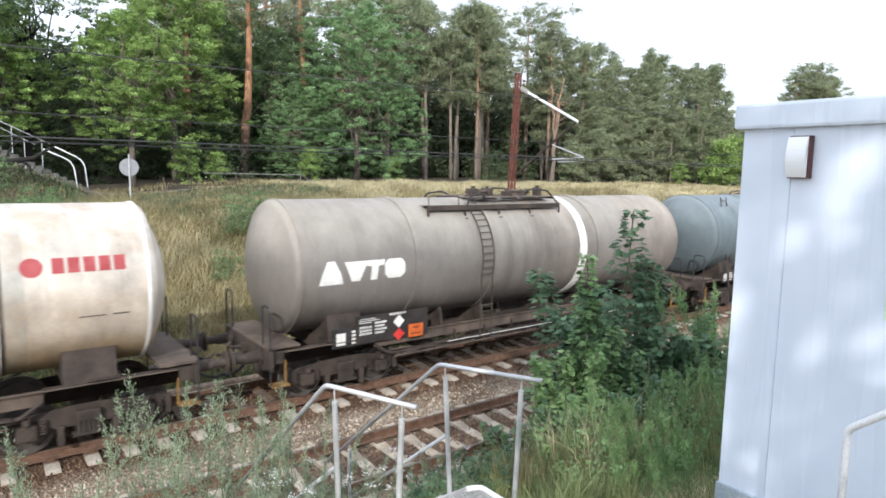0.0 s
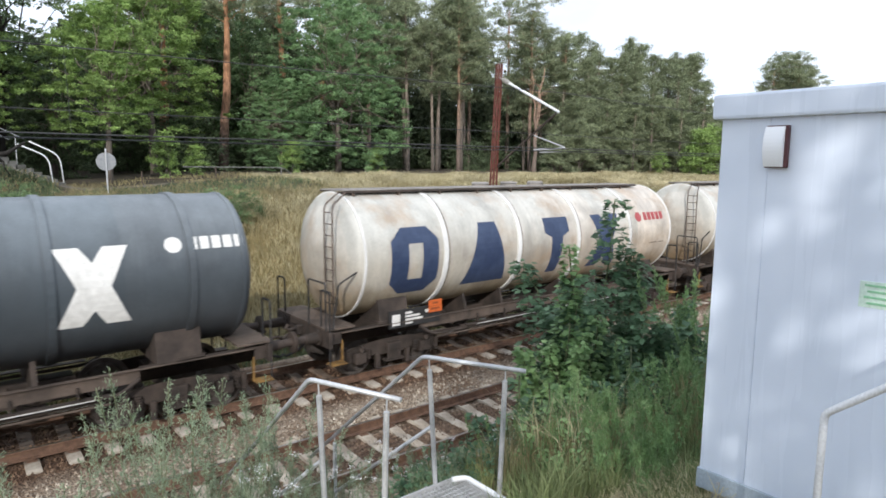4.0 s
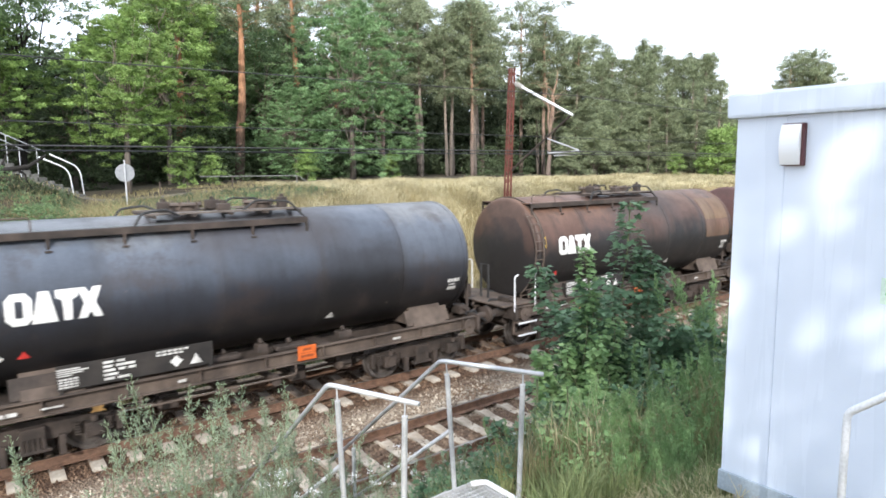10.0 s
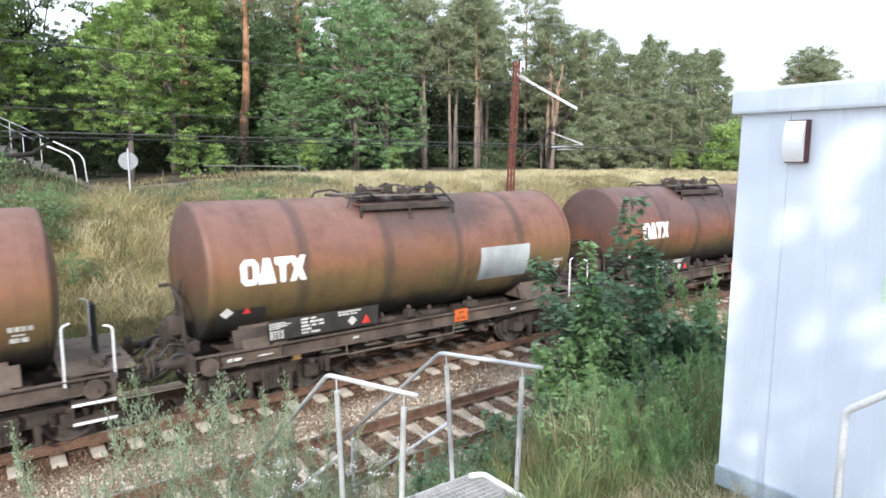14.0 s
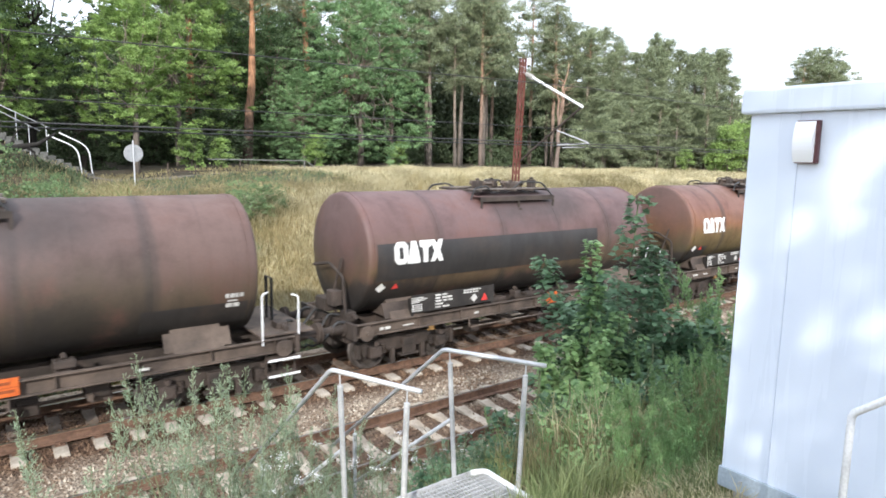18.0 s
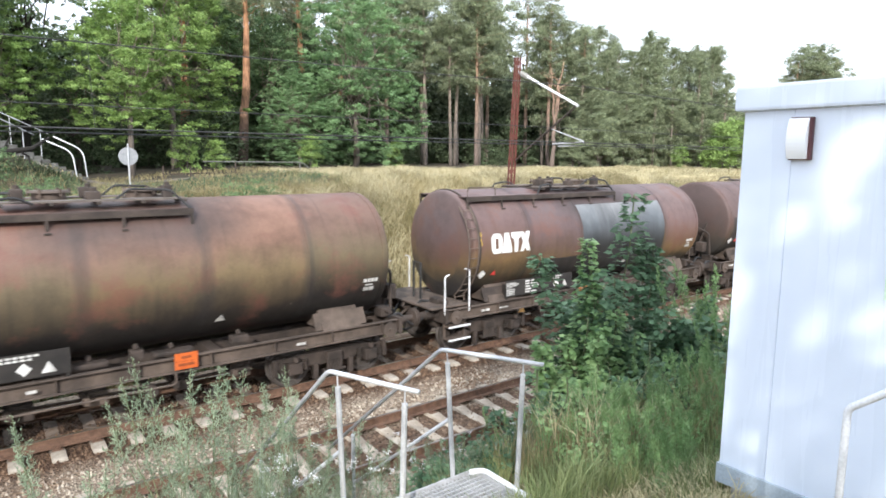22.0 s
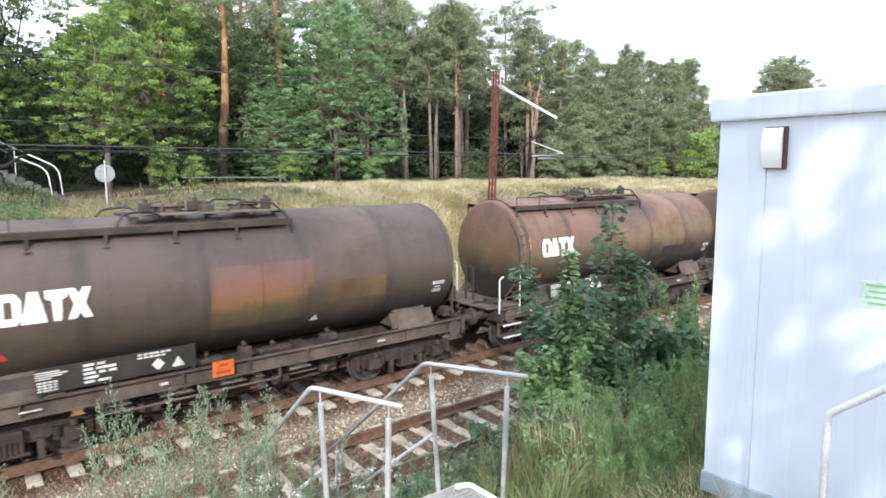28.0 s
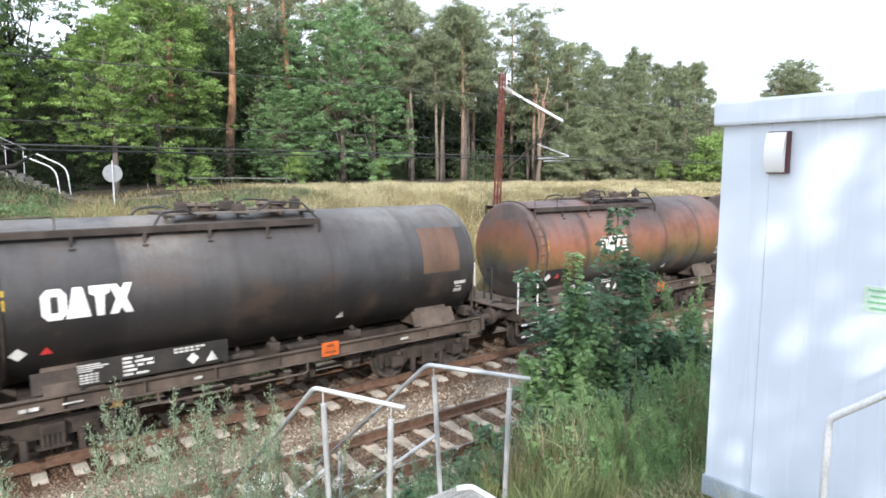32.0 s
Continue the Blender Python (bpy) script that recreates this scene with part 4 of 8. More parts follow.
def running_gear(w, half, offset, pivot):
    """Buffers, couplings, brake gear and two bogies. half: buffer face to wagon middle."""
    clear = pivot - 1.5
    # Sill, rods and beams are added to block the view and darken the underside.
    bm = bmesh.new()
    box(bm, 0, 0.05, 0.74, 2 * clear, 0.42, 0.42, bevel=0.02)
    part("centre_sill", bm, M_UNDER, w)
    for y, z, r in ((-0.62, 0.52, 0.028), (-0.38, 0.44, 0.022), (0.42, 0.50, 0.03), (-0.86, 0.62, 0.02)):
        bm = bmesh.new()
        pipe(bm, [(-clear - 0.6, y, z + 0.06), (-clear * 0.4, y, z), (clear * 0.4, y, z), (clear + 0.6, y, z + 0.06)], r, 6)
        part("brake_rod", bm, M_UNDER, w)
    for k, x in enumerate((-0.8, -0.33, 0.28, 0.74)):
        bm = bmesh.new()
        box(bm, x * clear, -0.1, 0.60, 0.09, 1.9, 0.13, bevel=0.01)
        box(bm, x * clear + 0.2, -0.72, 0.56, 0.34, 0.26, 0.30 - 0.05 * (k % 2), bevel=0.03)
        part("brake_beam", bm, M_UNDER2 if k % 2 else M_UNDER, w)
    for s in (-1, 1):
        for q in (-1, 1):
            shared("buffer", BUFFER_ME, w, pose(s * (half - 0.625), q * 0.875, 1.05, 0, 0, 0 if s > 0 else 180), "round-headed steel buffer")
        bm = bmesh.new()
        box(bm, s * (half - 0.62), 0, 1.05, 0.2, 0.12, 0.2, bevel=0.02)
        pipe(bm, [(s * (half - 0.55), 0, 1.07), (s * (half - 0.35), 0, 1.07), (s * (half - 0.26), 0, 1.13), (s * (half - 0.33), 0, 1.2)], 0.04, 8)
        pipe(bm, [(s * (half - 0.4), 0, 1.02), (s * (half - 0.2), 0.03, 0.9), (s * (half - 0.03), 0, 0.97)], 0.035, 8)
        part("coupling", bm, M_UNDER, w, "screw coupling with draw hook")
        bm = bmesh.new()
        pipe(bm, [(s * (half - 0.6), -0.45, 0.95), (s * (half - 0.35), -0.46, 0.72), (s * (half - 0.1), -0.4, 0.62), (s * (half + 0.0), -0.36, 0.66)], 0.028, 8)
        part("brake_hose", bm, M_BLACK, w, "black rubber brake hose")
        bogie = new("bogie")
        bogie.parent = w
        bogie.location = (s * pivot, 0, 0)
        bogie["label"] = "two-axle bogie caked with brown brake dust"
        shared("side_frame", SIDE_ME, bogie, Matrix.Translation((0, -1.0, 0)))
        shared("side_frame", SIDE_ME, bogie, pose(0, 1.0, 0, 0, 0, 180))
        shared("bolster", BOLSTER_ME, bogie, Matrix())
        for q in (-1.2, 1.2):
            shared("end_beam", BEAM_ME, bogie, Matrix.Translation((q, 0, 0)))
        for a in (-0.9, 0.9):
            ws = shared("wheelset", WHEEL_ME, bogie, Matrix.Translation((a, 0, 0.46)))
            SPIN.append((ws, a, offset))


def bars(w, place, rows, material, parent=None):
    """Small print that cannot be read, as plain bars: (x, z, width, height)."""
    for x, z, bw, bh in rows:
        bm = bmesh.new()
        slab(bm, [(x, z), (x + bw, z), (x + bw, z + bh), (x, z + bh)], 0.003, place)
        part("print_bar", bm, material, parent or w)


def diamond(bm, cx, cz, s, place, thick=0.003):
    slab(bm, [(cx, cz - s), (cx + s, cz), (cx, cz + s), (cx - s, cz)], thick, place)


def plate_orange(w, x, z, y):
    bm = bmesh.new()
    box(bm, x, y, z, 0.40, 0.012, 0.30, bevel=0.003)
    pl = part("hazard_plate", bm, M_ORANGE, w, "orange hazard plate with unreadable print")
    place = lambda p: (x + p[0], y - 0.008 + p[1], z + p[2])
    bars(w, place, [(-0.09, 0.045, 0.18, 0.05), (-0.14, -0.09, 0.28, 0.05), (-0.19, -0.005, 0.38, 0.008)], M_PRINT, pl)


def grab_rail(w, pts, label="white grab rail"):
    bm = bmesh.new()
    pipe(bm, rounded(pts, 0.06), 0.018, 8)
    part("grab_rail", bm, M_WHITE, w, label)


def top_walkway(w, x0, x1, z, paint, hatches=3.0):
    """Gantry on the tank's back: edge angles on short legs, boards beside the crown, and a hatch deck with bent rails in front."""
    mid, run_x = (x0 + x1) / 2, x1 - x0
    h0 = max(x0, x1 - hatches)
    for q in (-1, 1):
        bm = bmesh.new()
        box(bm, mid, q * 0.985, z - 0.255, run_x, 0.022, 0.115)
        box(bm, mid, q * 0.94, z - 0.205, run_x, 0.10, 0.014)
        part("walkway_edge", bm, M_UNDER, w)
        bm = bmesh.new()
        box(bm, mid, q * 0.76, z - 0.20, run_x - 0.05, 0.33, 0.024)
        part("walkway_board", bm, paint, w)
        count = max(2, round(run_x / 1.15))
        for k in range(count + 1):
            x = x0 + 0.03 + (run_x - 0.06) * k / count
            long = 0.34 if k in (0, count) else 0.22
            bm = bmesh.new()
            box(bm, x, q * 0.99, z - 0.30 - long / 2, 0.05, 0.035, long)
            box(bm, x, q * 1.03, z - 0.30 - long, 0.10, 0.09, 0.03)
            part("walkway_leg", bm, M_UNDER, w)
        for pts in ([(h0 - 0.30, 0.96, z - 0.25), (h0 - 0.14, 0.92, z + 0.02), (h0 + 0.30, 0.84, z + 0.07), (h0 + 0.55, 0.72, z - 0.06)],
                    [(x1 - 1.25, 0.66, z - 0.04), (x1 - 1.0, 0.74, z + 0.17), (x1 - 0.35, 0.84, z + 0.14), (x1 - 0.02, 0.95, z - 0.22)]):
            bm = bmesh.new()
            pipe(bm, rounded([(x, q * y, zz) for x, y, zz in pts], 0.09), 0.024, 6)
            part("loop_rail", bm, M_BLACK, w)
    for k in range(5):      # cross bars that carry the hatch deck
        bm = bmesh.new()
        box(bm, h0 + 0.1 + (x1 - h0 - 0.2) * k / 4, 0, z - 0.06, 0.06, 1.7, 0.05)
        part("deck_bar", bm, M_UNDER, w)
    bm = bmesh.new()
    for q in (-1, 1):
        box(bm, (h0 + x1) / 2, q * 0.55, z - 0.025, x1 - h0 - 0.1, 0.34, 0.03)
    part("hatch_deck", bm, M_DUST, w, "sooty deck beside the hatches")
    for k in range(2):
        x = h0 + 0.85 + (x1 - h0 - 1.5) * k
        bm = bmesh.new()
        tube(bm, (x, 0, z - 0.08), (x, 0, z + 0.10), 0.27, 0.27, 20)
        tube(bm, (x, 0, z + 0.10), (x, 0, z + 0.135), 0.34, 0.31, 22)
        for c in range(6):
            u, v = math.cos(c * 1.047) * 0.31, math.sin(c * 1.047) * 0.31
            tube(bm, (x + u, v, z + 0.04), (x + u, v, z + 0.17), 0.028, n=6)
        part("hatch", bm, M_UNDER2, w, "bolted filling hatch")
    for x, y, sx, sz in ((h0 + 0.35, -0.42, 0.20, 0.22), (h0 + 1.45, -0.5, 0.24, 0.16), (x1 - 0.3, -0.4, 0.18, 0.24), (h0 + 1.5, 0.35, 0.3, 0.2)):
        bm = bmesh.new()
        box(bm, x, y, z + sz / 2 - 0.03, sx, 0.2, sz, bevel=0.03)
        tube(bm, (x, y, z + sz - 0.04), (x, y, z + sz + 0.03), 0.05, n=8)
        part("deck_valve", bm, M_UNDER, w)
    if run_x > 4:           # low rail over the rear of the long walkway
        bm = bmesh.new()
        pipe(bm, rounded([(x0 + 0.05, -0.97, z - 0.2), (x0 + 0.05, -0.97, z + 0.03), (x0 + 0.95, -0.97, z + 0.03), (x0 + 0.95, -0.97, z - 0.2)], 0.05), 0.014, 6)
        part("low_rail", bm, M_UNDER2, w)


def end_ladder(w, x, r, cz):
    """Ladder at the tank's rim: two rails bent round the shell, with rungs."""
    arc = [Vector((0, -(r + 0.07) * math.cos(a), cz + (r + 0.07) * math.sin(a))) for a in np.linspace(-0.9, 0.78, 14)]
    arc = [Vector((0, arc[0].y, 1.28))] + arc
    bm = bmesh.new()
    for s in (-0.15, 0.15):
        pipe(bm, [p + Vector((x + s, 0, 0)) for p in arc], 0.02, 6)
    for k in range(11):
        f = (k + 0.5) / 11 * (len(arc) - 1)
        p = arc[int(f)].lerp(arc[int(f) + 1], f % 1)
        tube(bm, p + Vector((x - 0.15, 0, 0)), p + Vector((x + 0.15, 0, 0)), 0.012, n=6)
    part("ladder", bm, M_UNDER2, w, "narrow ladder bent round the tank's rim")


def flat_deck(w, x0, x1, z, half_w):
    """Long narrow deck of two dusty boards along the top of the tank, with thin edges on small brackets and three hatches."""
    for q in (-1, 1):
        bm = bmesh.new()
        box(bm, (x0 + x1) / 2, q * half_w / 2, z, x1 - x0, half_w - 0.03, 0.03)
        part("walkway_board", bm, M_DUST2, w, "dusty pale walkway board")
        bm = bmesh.new()
        box(bm, (x0 + x1) / 2, q * (half_w + 0.01), z - 0.03, x1 - x0, 0.025, 0.05)
        part("walkway_edge", bm, M_UNDER, w)
        for x in np.arange(x0 + 0.3, x1, 1.25):
            bm = bmesh.new()
            box(bm, x, q * (half_w - 0.02), z - 0.12, 0.06, 0.06, 0.2)
            part("walkway_bracket", bm, M_UNDER2, w)
    for k in range(3):
        x = -1.2 + 1.1 * k
        bm = bmesh.new()
        tube(bm, (x, 0.1, z), (x, 0.1, z + 0.09), 0.24, 0.23, 18)
        tube(bm, (x, 0.1, z + 0.09), (x, 0.1, z + 0.13), 0.27, 0.2, 18)
        part("hatch", bm, M_DUST2, w, "bolted filling hatch")


def ladder(w, x, y0, z0, y1, z1, width=0.36, n=9, label="narrow steel ladder"):
    bm = bmesh.new()
    for s in (-1, 1):
        tube(bm, (x + s * width / 2, y0, z0), (x + s * width / 2, y1, z1), 0.022, n=6)
    for k in range(n):
        t = (k + 0.5) / n
        tube(bm, (x - width / 2, y0 + (y1 - y0) * t, z0 + (z1 - z0) * t), (x + width / 2, y0 + (y1 - y0) * t, z0 + (z1 - z0) * t), 0.014, n=6)
    part("ladder", bm, M_UNDER, w, label)


HALF_B, R_B, CZ_B = 6.11, 1.40, 2.60


def short_wagon(offset, kind, paint, label, mark="white", patches=(), mark_x=0.75, plate_x=5.3):
    """Older four-axle tank wagon, 12.2 m. kind 1: long walkway and end platform at the rear; kind 2: short walkway, platform in front."""
    w = tagged(new("tank_wagon"), label, "tank wagon", "tank wagons of the train")
    w.location = (offset, TRACK_Y, 0)
    w["offset"] = offset
    length = 10.19
    cx = 0.235 if kind == 1 else -0.235
    L, Rr = cx - length / 2, cx + length / 2
    bm = bmesh.new()
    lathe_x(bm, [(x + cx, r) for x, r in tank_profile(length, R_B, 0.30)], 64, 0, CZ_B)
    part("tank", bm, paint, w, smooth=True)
    # weld seams and bands
    for x in (L + 2.1, L + 4.1, L + 6.1, L + 8.1):
        bm = bmesh.new()
        ring(bm, x, R_B - 0.01, R_B + 0.006, 0.045, CZ_B)
        part("weld_band", bm, paint, w)
    for x in (L + 0.36, Rr - 0.36):
        bm = bmesh.new()
        dark = kind == 1 and x < 0
        ring(bm, x, R_B - 0.01, R_B + (0.03 if dark else 0.012), 0.05, CZ_B)
        part("end_band", bm, M_UNDER if dark else paint, w)
    # underframe
    for s in (-1, 1):
        bm = bmesh.new()
        box(bm, 0, s * 1.22, 1.06, 2 * HALF_B - 1.3, 0.02, 0.28)
        box(bm, 0, s * 1.27, 1.19, 2 * HALF_B - 1.3, 0.11, 0.02)
        box(bm, 0, s * 1.27, 0.93, 2 * HALF_B - 1.3, 0.11, 0.02)
        for x in np.arange(-5, 5.1, 1.25):
            box(bm, x, s * 1.265, 1.06, 0.016, 0.09, 0.24)
        part("solebar", bm, M_UNDER2, w, "rusty brown side channel")
        bm = bmesh.new()
        box(bm, s * (HALF_B - 0.66), 0, 1.05, 0.09, 2.7, 0.36, bevel=0.015)
        part("headstock", bm, M_UNDER, w)
    bm = bmesh.new()
    for x in (-4.2, -1.4, 1.4, 4.2):
        box(bm, x, 0, 1.05, 0.22, 2.4, 0.22)
    box(bm, 0, 0, 1.02, 11.0, 0.5, 0.24)
    part("frame_cross", bm, M_UNDER, w)
    # saddles under the tank
    for x in (L + 1.3, Rr - 1.3):
        bm = bmesh.new()
        out = [(-1.25, 1.2)] + [(R_B * math.sin(a) * 1.0, CZ_B - R_B * math.cos(a)) for a in np.linspace(-0.78, 0.78, 13)] + [(1.25, 1.2)]
        slab(bm, out, 0.9, lambda p: (x - 0.45 + p[1], p[0], p[2]))
        part("saddle", bm, M_UNDER2, w)
        bm = bmesh.new()
        box(bm, x, -1.12, 1.38, 1.2, 0.03, 0.36, Matrix.Rotation(radians(-24), 4, "X"))
        part("saddle_plate", bm, M_UNDER2 if x > 0 else M_UNDER, w)
    # brake gear and pipes below
    bm = bmesh.new()
    tube(bm, (-1.3, 0.3, 0.72), (-0.5, 0.3, 0.72), 0.2, n=16)
    part("air_reservoir", bm, M_UNDER, w)
    bm = bmesh.new()
    tube(bm, (0.4, -0.2, 0.74), (1.2, -0.2, 0.74), 0.17, n=16)
    part("brake_cylinder", bm, M_UNDER, w)
    bm = bmesh.new()
    pipe(bm, [(-5, -0.9, 0.85), (-2, -0.95, 0.82), (2, -0.95, 0.82), (5, -0.9, 0.85)], 0.025, 6)
    part("brake_pipe", bm, M_UNDER, w)
    bm = bmesh.new()
    box(bm, 1.9, -0.8, 0.72, 0.4, 0.3, 0.3, bevel=0.02)
    part("brake_box", bm, M_UNDER, w)
    bm = bmesh.new()
    pipe(bm, [(0.2, 0, 1.25), (0.2, 0, 0.8), (0.2, -0.4, 0.66), (0.2, -1.18, 0.66)], 0.075, 10)
    tube(bm, (0.2, -1.18, 0.66), (0.2, -1.3, 0.66), 0.11, n=14)
    part("outlet_pipe", bm, M_UNDER, w, "bottom outlet pipe with cap")
    bm = bmesh.new()
    pipe(bm, rounded([(-2.3, -1.33, 0.94), (-2.3, -1.35, 0.72), (0.6, -1.35, 0.72), (0.6, -1.33, 0.94)], 0.08), 0.02, 6)
    part("brake_lever_rail", bm, M_UNDER2, w)
    running_gear(w, HALF_B, offset, 3.9)
    # walkway and its steps
    if kind == 1:
        top_walkway(w, L + 0.25, L + 6.0, 4.06, paint)
        end_ladder(w, L + 0.12, R_B, CZ_B)
    else:
        top_walkway(w, L + 3.6, L + 6.2, 4.06, paint)
    # end platform
    s = -1 if kind == 1 else 1
    pe = s * (HALF_B - 0.62)
    te = L if kind == 1 else Rr
    bm = bmesh.new()
    box(bm, (pe + te) / 2 + s * 0.1, 0, 1.26, abs(pe - te) + 0.5, 2.5, 0.04, bevel=0.006)
    part("end_platform", bm, M_UNDER2, w, "rusty end platform")
    for q in (-1, 1):
        grab_rail(w, [(pe, q * 1.3, 1.1), (pe, q * 1.3, 2.02), (pe - s * 0.14, q * 1.28, 2.06)])
        grab_rail(w, [(pe - s * 0.75, q * 1.3, 1.1), (pe - s * 0.75, q * 1.3, 2.12), (pe - s * 0.62, q * 1.28, 2.16)])
        for zz in (0.80, 0.48):
            bm = bmesh.new()
            box(bm, pe - s * 0.36, q * 1.28, zz, 0.62, 0.26, 0.035, bevel=0.005)
            box(bm, pe - s * 0.06, q * 1.2, (zz + 1.0) / 2, 0.03, 0.06, 1.0 - zz)
            box(bm, pe - s * 0.66, q * 1.2, (zz + 1.0) / 2, 0.03, 0.06, 1.0 - zz)
            part("end_step", bm, M_UNDER2, w)
            bm = bmesh.new()
            box(bm, pe - s * 0.36, q * 1.425, zz, 0.66, 0.015, 0.045)
            part("step_edge", bm, M_WHITE, w, "white painted step edge")
    bm = bmesh.new()
    pipe(bm, [(pe - s * 0.1, -0.15, 1.28), (pe - s * 0.1, -0.15, 2.2), (pe - s * 0.1, 0.15, 2.2), (pe - s * 0.1, 0.15, 1.28)], 0.035, 8)
    part("brake_column", bm, M_BLACK, w, "black hand brake column")
    # far end fittings: pipes and a hose coil hung on the tank end
    fe = Rr if kind == 1 else L
    bm = bmesh.new()
    o = -s
    pipe(bm, rounded([(fe + o * 0.12, -0.9, 1.35), (fe + o * 0.16, -0.85, 2.2), (fe + o * 0.2, -0.3, 2.45), (fe + o * 0.2, 0.5, 2.3)], 0.1), 0.035, 6)
    part("end_pipe", bm, M_UNDER, w)
    bm = bmesh.new()
    pipe(bm, rounded([(fe + o * 0.15, -0.5, 1.3), (fe + o * 0.22, -0.55, 1.9), (fe + o * 0.1, -0.7, 2.6)], 0.1), 0.03, 6)
    part("end_pipe", bm, M_UNDER, w)
    bm = bmesh.new()
    box(bm, fe + o * 0.25, -0.62, 1.72, 0.25, 0.3, 0.34, bevel=0.03)
    part("valve_box", bm, M_UNDER, w)
    bm = bmesh.new()
    box(bm, fe + o * 0.2, -0.1, 1.5, 0.3, 0.5, 0.3, bevel=0.03)
    part("valve_box", bm, M_UNDER, w)
    # hoses, valves and a hand wheel crowded about both ends
    for e, h0 in ((1, HALF_B), (-1, HALF_B)):
        for k, (y, z, sag) in enumerate(((-0.95, 1.18, 0.28), (-0.55, 1.28, 0.42), (0.2, 1.22, 0.34), (0.75, 1.16, 0.3))):
            bm = bmesh.new()
            pipe(bm, rounded([(e * (h0 - 0.75), y, z), (e * (h0 - 0.45), y + 0.04, z + 0.06), (e * (h0 - 0.22), y + 0.02, z - sag * 0.6), (e * (h0 - 0.06), y, z - sag)], 0.08), 0.032, 8)
            part("end_hose", bm, M_BLACK, w)
        bm = bmesh.new()
        box(bm, e * (h0 - 0.80), -0.75, 1.30, 0.24, 0.34, 0.22, bevel=0.03)
        tube(bm, (e * (h0 - 0.80), -0.95, 1.34), (e * (h0 - 0.80), -1.12, 1.34), 0.05, n=10)
        part("end_valve", bm, M_UNDER, w)
        bm = bmesh.new()
        tube(bm, (e * (h0 - 0.95), -1.33, 1.0), (e * (h0 - 0.95), -1.37, 1.0), 0.17, n=18)
        tube(bm, (e * (h0 - 0.95), -1.36, 1.0), (e * (h0 - 0.95), -1.42, 1.0), 0.04, n=8)
        part("brake_wheel", bm, M_UNDER2, w)
        bm = bmesh.new()
        box(bm, e * (h0 - 0.72), 0, 0.82, 0.06, 1.5, 0.24, bevel=0.01)
        box(bm, e * (h0 - 1.0), -0.6, 0.78, 0.5, 0.3, 0.26, bevel=0.03)
        part("end_bracket", bm, M_UNDER, w)
    # markings
    colour = {"white": M_DECAL, "rust": M_RED}[mark]
    lx = L + mark_x
    on = on_tank(R_B, CZ_B, lx, 2.46, 0.013)
    bm_list = []
    x = 0.0
    for k, ww in enumerate((0.36, 0.36, 0.32, 0.36)):
        part("mark_block", block_shape(k, ww, 0.50, (lambda q: (lambda p: on((p[0] + q, p[1], p[2]))))(x)), colour, w, "block of a large painted maker's mark")
        x += ww * 0.94
    # data panel on the flank and print
    flat = lambda p: (L + 1.25 + p[0], -1.30 + p[1], 1.25 + p[2])
    bm = bmesh.new()
    box(bm, L + 2.6, -1.285, 1.48, 2.5, 0.016, 0.42, bevel=0.003)
    box(bm, L + 1.4, -1.2, 1.4, 0.05, 0.16, 0.4)
    box(bm, L + 3.8, -1.2, 1.4, 0.05, 0.16, 0.4)
    panel = part("data_panel", bm, M_PANEL, w, "dark grimy data panel with unreadable pale print")
    print_rows = [(0.10, 0.36, 0.34, 0.020), (0.10, 0.325, 0.46, 0.020), (0.10, 0.29, 0.38, 0.020), (0.10, 0.255, 0.22, 0.020)]
    print_rows += [(0.12 + 0.075 * (k % 4), 0.19 - 0.045 * (k // 4), 0.055, 0.030) for k in range(16)]
    for k, words in enumerate(((0.16, 0.12), (0.14, 0.30), (0.18, 0.10, 0.12), (0.22,), (0.16, 0.2))):
        at = 0.78
        for word in words:
            print_rows.append((at, 0.355 - 0.072 * k, word, 0.042))
            at += word + 0.05
    print_rows += [(1.62 + 0.095 * (k % 6), 0.375 - 0.055 * (k // 6), 0.07, 0.035) for k in range(11)]
    bars(w, flat, print_rows, M_FADED, panel)
    bm = bmesh.new()
    diamond(bm, 1.95, 0.18, 0.11, flat)
    part("hazard_label", bm, M_FADED, panel, "white diamond label")
    bm = bmesh.new()
    slab(bm, [(2.18, 0.08), (2.40, 0.08), (2.29, 0.27)], 0.003, flat)
    part("hazard_label", bm, M_FADED if kind == 1 else M_RED, panel, "triangular label")
    on2 = on_tank(R_B, CZ_B, L + 0.55, 1.95, 0.013)
    bm = bmesh.new()
    diamond(bm, 0.0, 0.0, 0.13, on2)
    part("hazard_label", bm, M_DECAL, w, "white diamond label")
    bm = bmesh.new()
    slab(bm, [(0.30, -0.06), (0.48, -0.06), (0.39, 0.09)], 0.003, on2)
    part("hazard_label", bm, M_RED, w, "small red triangular label")
    if kind == 1:
        on4 = on_tank(R_B, CZ_B, L + 0.10, 2.75, 0.012)
        bars(w, on4, [(0.22, -0.05, 0.10, 0.16), (0.22, 0.16, 0.10, 0.10)], M_YELLOW)
    on3 = on_tank(R_B, CZ_B, Rr - 0.85, 1.95, 0.013)
    bars(w, on3, [(0.02, 0.22, 0.07, 0.085), (0.11, 0.22, 0.07, 0.085), (0.20, 0.22, 0.07, 0.085), (0.29, 0.22, 0.07, 0.085), (0.07, 0.14, 0.18, 0.03), (0.04, 0.01, 0.13, 0.09), (0.19, 0.01, 0.10, 0.09)], M_FADED)
    bars(w, lambda p: (L + p[0], -1.328 + p[1], 1.0 + p[2]), [(0.5, 0.02, 0.10, 0.06), (0.63, 0.02, 0.14, 0.06), (1.1, 0.03, 0.30, 0.03), (3.2, 0.03, 0.14, 0.05), (7.8, 0.02, 0.2, 0.05)], M_FADED)
